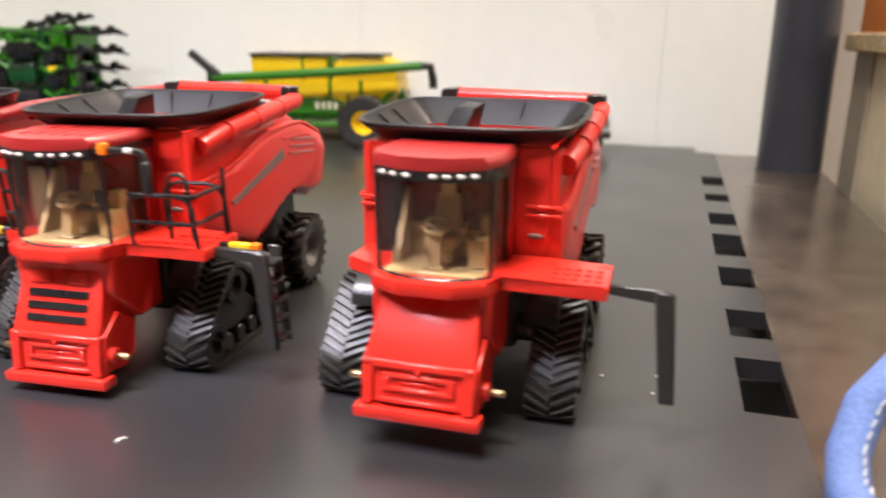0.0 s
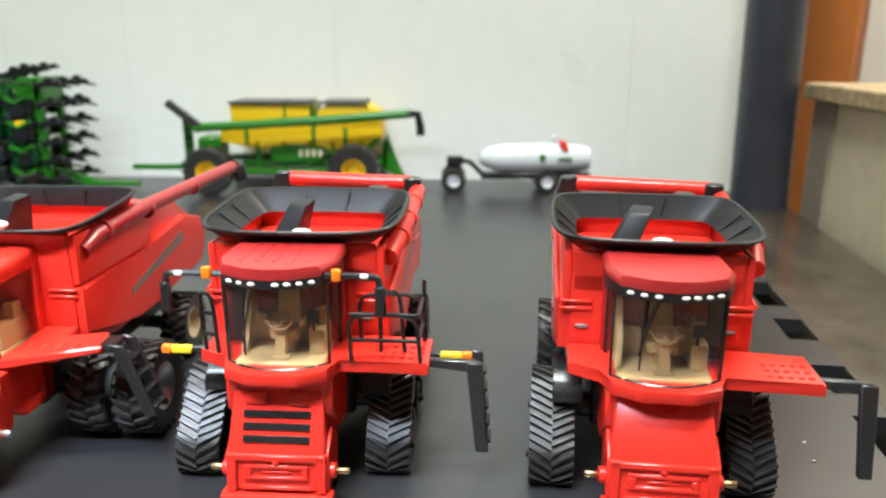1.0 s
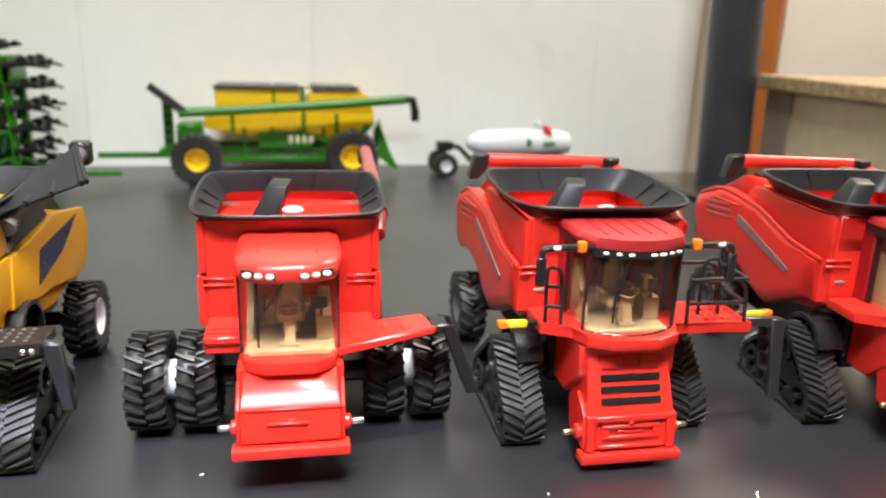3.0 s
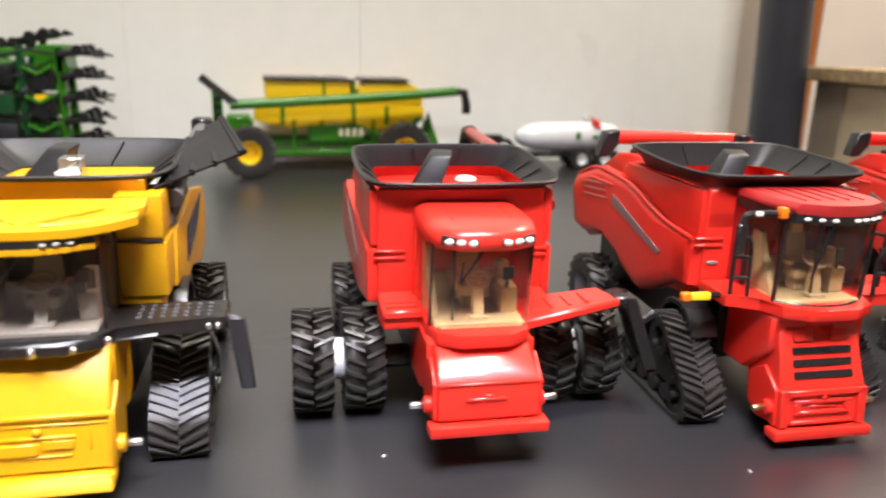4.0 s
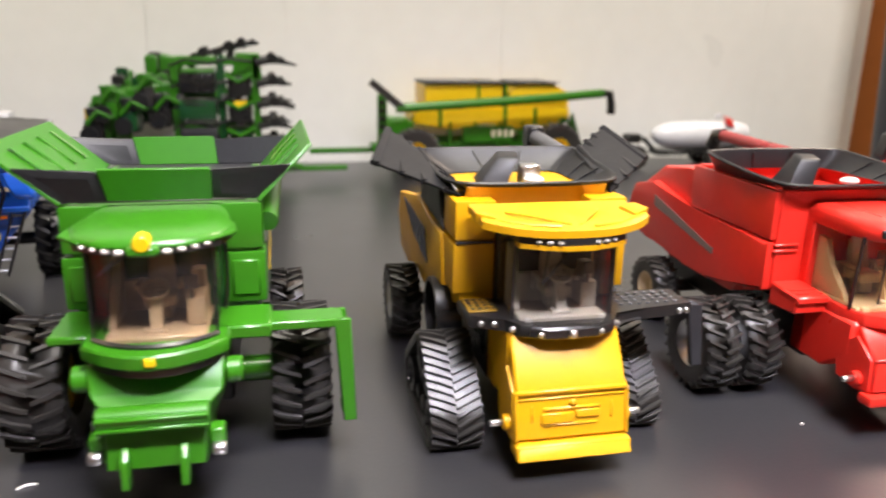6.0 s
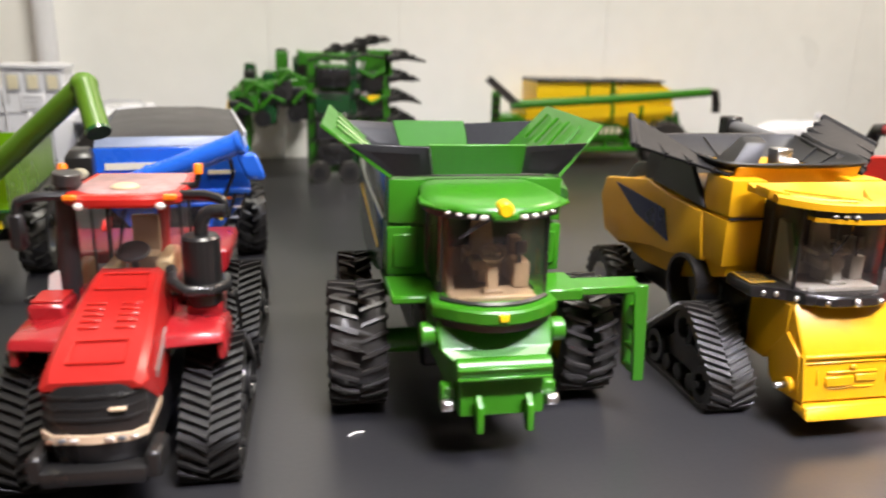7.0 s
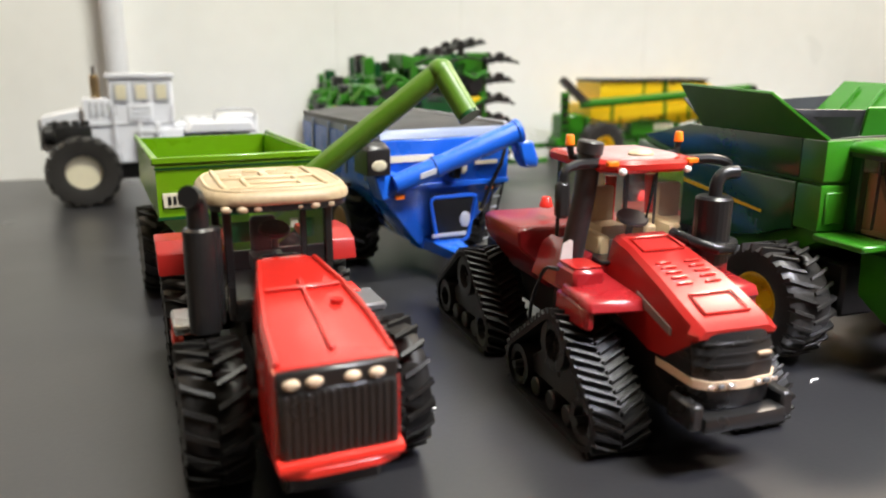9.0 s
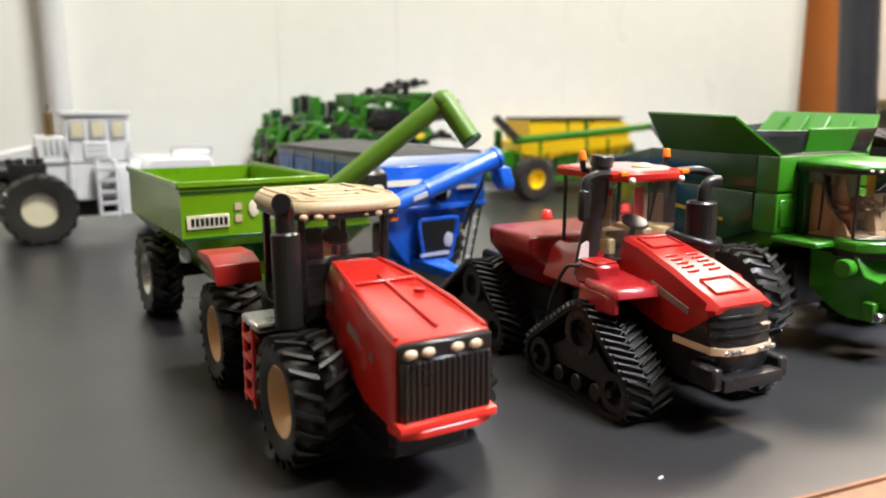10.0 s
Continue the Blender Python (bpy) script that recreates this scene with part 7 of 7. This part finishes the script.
def planter(x, y, yaw):
    c = thing("planter", "green toy planter folded up with black row units", "toy implement", x, y, yaw)
    rng = random.Random(7)
    # upright main frame: thick posts and cross bars
    for yy in (-4, 24):
        for zz, a, b in ((8, -22, 32), (22, -22, 32), (38, -22, 32), (62, -24, 32), (82, -26, 32)):
            part("tool_bar", Shape().box(a, b, yy - 2.4, yy + 2.4, zz - 2.4, zz + 2.4, 0.5), GREEN, c)
        for xx in (-20, 8, 30):
            part("upright", Shape().box(xx - 2.2, xx + 2.2, yy - 3, yy + 3, 3, 86 if xx > 0 else 84, 0.5), GREEN if xx != 8 else DARKGREEN, c)
    part("frame_cap", Shape().hexa([(-28, -6, 76), (-14, -6, 78), (-14, 26, 78), (-28, 26, 76), (-28, -6, 86), (-14, -6, 82), (-14, 26, 82), (-28, 26, 86)], 0.6), GREEN, c)
    part("frame_cap", Shape().hexa([(14, -7, 70), (34, -7, 70), (34, 26, 70), (14, 26, 70), (18, -7, 87), (33, -7, 87), (33, 26, 87), (18, 26, 87)], 0.8), GREEN, c)
    # seed boxes and black units packed inside the frame
    for k in range(4):
        for yy in (-9, 8, 26):
            zz = 12 + k * 17
            part("seed_box", Shape().box(-17 + rng.uniform(-1, 1), 5, yy - 6, yy + 6, zz, zz + 12, 2.0, 2), (BLACK, SOFTBLACK, DARKGREEN)[(k + yy) % 3], c)
            part("box_lid", Shape().box(-16, 4, yy - 5, yy + 5, zz + 12, zz + 13.6, 0.6), GREEN if k % 2 else CHARCOAL, c)
            u = part("row_unit", Shape().box(12, 27, yy - 5, yy + 5, zz - 2, zz + 10, 1.6, 2), BLACK if (k + yy) % 4 else DARKGREEN, c)
            part("unit_arm", Shape().tube([(11, yy - 6, zz + 11), (19, yy - 7, zz + 7), (28, yy - 7, zz + 12)], 1.3, 7), GREEN, u)
            part("disc", Shape().rod((20, yy - 7, zz + 2), (20, yy - 6, zz + 2), 5.0, n=18, bev=0.2), BLACK, u)
    # tines that point away from the frame's end
    for k in range(6):
        for yy in (-8, 12, 32):
            zz = 14 + k * 13.5
            t = part("tine", Shape().tube([(30, yy, zz), (40, yy, zz + 1.5), (46, yy, zz + rng.uniform(-1, 1.5)), (50 + rng.uniform(0, 8), yy, zz + rng.uniform(-3, 0))], [2.4, 2.0, 1.5, 0.7], 7), BLACK, c)
            part("closing_wheel", Shape().rod((41, yy - 2, zz + 2.6), (41, yy + 2, zz + 2.6), 3.4, n=14, bev=0.4), BLACK, t)
            part("press_wheel", Shape().rod((47, yy - 1.5, zz + 1.2), (47, yy + 1.5, zz + 1.2), 2.0, n=12), BLACK, t)
    for xx, zz in ((-10, 86), (6, 90), (14, 92)):
        for yy in (-2, 24):
            h = part("top_hook", Shape().tube([(xx, yy, zz - 8), (xx + 2, yy, zz - 1), (xx + 9, yy, zz + 1), (xx + 19, yy, zz + 1.6)], [2.4, 2.2, 1.9, 1.0], 7), BLACK, c)
            part("closing_wheel", Shape().rod((xx + 8, yy - 2, zz + 1.6), (xx + 8, yy + 2, zz + 1.6), 3.2, n=12, bev=0.4), BLACK, h)
            part("press_wheel", Shape().rod((xx + 15, yy - 1.5, zz + 2), (xx + 15, yy + 1.5, zz + 2), 2.0, n=12), BLACK, h)
    # folded wings reach to the other side and away from the front, full of row units
    for yy in (-2, 26, 54, 82):
        part("wing_bar", Shape().hexa([(-70, yy - 3, 52), (-22, yy - 3, 60), (-22, yy + 3, 60), (-70, yy + 3, 52), (-70, yy - 3, 60), (-22, yy - 3, 69), (-22, yy + 3, 69), (-70, yy + 3, 60)], 0.8), GREEN, c)
        part("wing_leg", Shape().hexa([(-66, yy - 3, 22), (-60, yy - 3, 20), (-60, yy + 3, 20), (-66, yy + 3, 22), (-72, yy - 3, 56), (-64, yy - 3, 57), (-64, yy + 3, 57), (-72, yy + 3, 56)], 0.8), GREEN, c)
    for k in range(5):
        for yy in (-8, 16, 40, 62, 84):
            xx = -70 + k * 11 + rng.uniform(-2, 2)
            zz = 36 + (k % 2) * 12 + k * 3 + rng.uniform(-3, 3)
            u = part("row_unit", Shape().box(xx - 5.5, xx + 5.5, yy - 4, yy + 5, zz - 6, zz + 7, 1.4), (BLACK, GREEN, DARKGREEN, CHARCOAL)[(k + yy) % 4], c)
            part("disc", Shape().rod((xx - 3, yy - 6, zz - 2), (xx - 3, yy - 4.6, zz - 2), 5.4, n=16, bev=0.2), BLACK, u)
            part("link_arm", Shape().tube([(xx - 4, yy - 5, zz + 5), (xx + 3, yy - 6, zz + 13), (xx + 11, yy - 5, zz + 9)], 1.5, 7), GREEN, u)
            part("seed_hopper", Shape().loft([[(xx - 3, yy - 2, zz + 6), (xx + 4, yy - 2, zz + 6), (xx + 4, yy + 4, zz + 6), (xx - 3, yy + 4, zz + 6)], [(xx - 4.5, yy - 4, zz + 15), (xx + 5, yy - 4, zz + 15), (xx + 5, yy + 5, zz + 15), (xx - 4.5, yy + 5, zz + 15)]], bev=0.6), (GREEN, SOFTBLACK)[(k + yy // 8) % 2], u)
            if yy >= 40:
                part("tall_hopper", Shape().box(xx - 4, xx + 4, yy - 3, yy + 4, zz + 15, zz + 19 + 3.2 * k, 1.2), (DARKGREEN, GREEN, BLACK)[(k + yy) % 3], u)
    for k in range(6):
        zz = 14 + k * 13
        part("hose", Shape().tube([(-22, -12, zz), (-12, -15, zz + 6 + rng.uniform(-3, 3)), (2, -14, zz + 2), (14, -14, zz + 7 + rng.uniform(-3, 3)), (28, -9, zz + 3)], 0.9, 7), BLACK, c)
    for zz in (34, 46):
        part("yellow_cap", Shape().box(-74, -70, -9, -4, zz, zz + 7, 0.5), RIMYELLOW, c, "yellow cap")
    part("yellow_cap", Shape().box(16, 24, -15.4, -14.2, 54, 58, 0.4), RIMYELLOW, c, "yellow cap")
    for xx in (-17, 10):
        part("pivot", Shape().rod((xx, -10, 60), (xx, -6, 60), 2.2, n=14), SILVER, c, "bare metal pivot pin")
    for xx in (-16, 4, 26):
        gw = part("gauge_wheel", Shape().rod((xx, -18, 7.5), (xx, -12, 7.5), 7.5, n=20, bev=0.8), RUBBER, c)
        part("gauge_rim", Shape().rod((xx, -18.6, 7.5), (xx, -17.8, 7.5), 3.8, n=16), RIMYELLOW if xx > 20 else BLACK, gw)
    part("drawbar", Shape().hexa([(28, 4, 22), (28, 12, 22), (30, 12, 8), (30, 4, 8), (60, 7, 12), (60, 11, 12), (60, 11, 8), (60, 7, 8)], 0.5).box(58, 90, 7, 11, 8, 11.5, 0.5), GREEN, c)
    part("support_plate", Shape().hexa([(26, -40, 20), (38, -36, 22), (44, -12, 12), (30, -12, 12), (26, -41, 23), (38, -37, 25), (44, -12, 15), (30, -12, 15)], 0.5), CHARCOAL, c, "charcoal sloping plate")
    part("marker_arm", Shape().tube([(-66, 0, 40), (-74, -2, 46), (-78, -2, 34), (-74, -2, 18)], 1.6, 8), BLACK, c)
    return c


def tank_trailer(x, y, yaw):
    c = thing("tank_trailer", "white toy tank trailer on small black wheels with red cap", "toy trailer", x, y, yaw)
    tk = Shape()
    rings = []
    for f in (-46, -44, -38, -28, 0, 22, 32, 37, 39):
        k = math.sqrt(max(0.02, 1 - (abs(f) / 46.5) ** 4))
        rings.append([(f, 12.0 * k * math.cos(a), 25.5 + 11.5 * k * math.sin(a)) for a in (2 * math.pi * i / 24 for i in range(24))])
    tk.loft(rings)
    tank = part("tank", tk, WHITE, c, "white rounded tank", sharp=60)
    part("cap", Shape().rod((12, -2, 39), (12, -2, 43), 3.0, n=16, bev=0.4), WHITE, tank)
    part("red_valve", Shape().hexa([(16, -11, 34), (22, -12, 32), (22, -8, 32), (16, -7, 34), (14, -9, 41), (20, -10, 39), (20, -6, 39), (14, -5, 41)], 0.6), RED, tank, "red valve")
    part("green_mark", Shape().ball((2, -12.2, 27), 2.4, 0.6, 3.2, 12), GREEN, tank)
    part("green_mark", Shape().box(14, 24, -12.9, -12.0, 25.5, 27.5, 0.2), GREEN, tank)
    part("frame_rail", Shape().box(-44, 40, -8, 8, 10, 14.5, 0.8), BLACK, c)
    part("front_arm", Shape().tube([(-42, 0, 12), (-52, 0, 22), (-62, 0, 24), (-70, 0, 22)], 2.0, 8), BLACK, c)
    part("front_block", Shape().box(-70, -58, -5, 5, 20, 27, 0.8), BLACK, c)
    for wx, r in ((-65, 9.5), (6, 8.8), (26, 8.8)):
        for wy, s in ((-11, 1), (11, -1)):
            wh = wheel(c, 0, 0, r, 6.0, WHITE, 1, lugs=16, lug_h=0.4, rim_r=r * 0.5)
            wh.matrix_local = pose(wx * MM, wy * MM, 0, 0, 0, -90 if s > 0 else 90)
    return c


tracked_tractor(-0.3712, 0.2165, -3.0)
wheeled_tractor(-0.4530, 0.236, 1.2)
grain_cart(-0.4545, 0.372, 4.0)
blue_cart(-0.3776, 0.3911, 6.0)
white_tractor(-0.5015, 0.585, 3.0)
air_cart(-0.090, 0.610, 0.0)
planter(-0.292, 0.575, 0.0)
tank_trailer(0.096, 0.611, 0.0)

# white pipe in front of the wall boards, blue braided cord over the shelf edge, lint
solid("wall_pipe", Shape().rod((0, 0, 0), (0, 0, 1400), 7.5, n=28), WHITE, "white upright pipe before the wall", "pipe", "structure", at=pose(-0.4945, 0.664, 0))
cord = Shape().tube([(158, 145, 3.6), (158.5, 165, 3.6), (159.5, 180, 4), (161.5, 188, 8), (166, 195, 15), (174, 201, 21), (190, 209, 24), (213, 221, 21), (238, 235, 8), (256, 244, -20), (262, 246, -60)], 4.0, 16)
loop_cord = solid("braided_cord", cord, CORD, "blue braided cord looped over the shelf edge", "cord")
line = [Vector(p) for p in ((158.5, 165, 3.6), (159.5, 180, 4), (161.5, 188, 8), (166, 195, 15), (174, 201, 21), (190, 209, 24))]
for p, q in zip(line, line[1:]):
    for k in range(4):
        d = (q - p).normalized()
        o = p.lerp(q, k / 4) + (Vector((0.2, -1, 0.3)) - d * Vector((0.2, -1, 0.3)).dot(d)).normalized() * 3.95
        part("stitch", Shape().rod(o, o + d * 1.4 + Vector((0.3, 0, 0.3)), 0.28, n=5), PALEGREY, loop_cord, "pale stitch")
SPECKS = [(-0.123, 0.214, 1.0, 30), (-0.039, 0.190, 0.8, 80), (-0.319, 0.227, 4.2, 20), (-0.408, 0.190, 1.3, 10), (0.013, 0.180, 2.6, 60), (-0.419, 0.248, 0.9, 0), (0.131, 0.232, 0.8, 0), (0.129, 0.222, 0.7, 0), (0.117, 0.230, 0.8, 0)]
for sx, sy, ln, a in SPECKS:
    solid("lint", Shape().tube([(-ln / 2, 0, 0.25), (0, ln * 0.12, 0.35), (ln / 2, 0, 0.25)], 0.28, 6), DUST, "tiny pale scrap of lint on the mat", "lint", group="lint scraps", at=pose(sx, sy, 0, 0, 0, a))
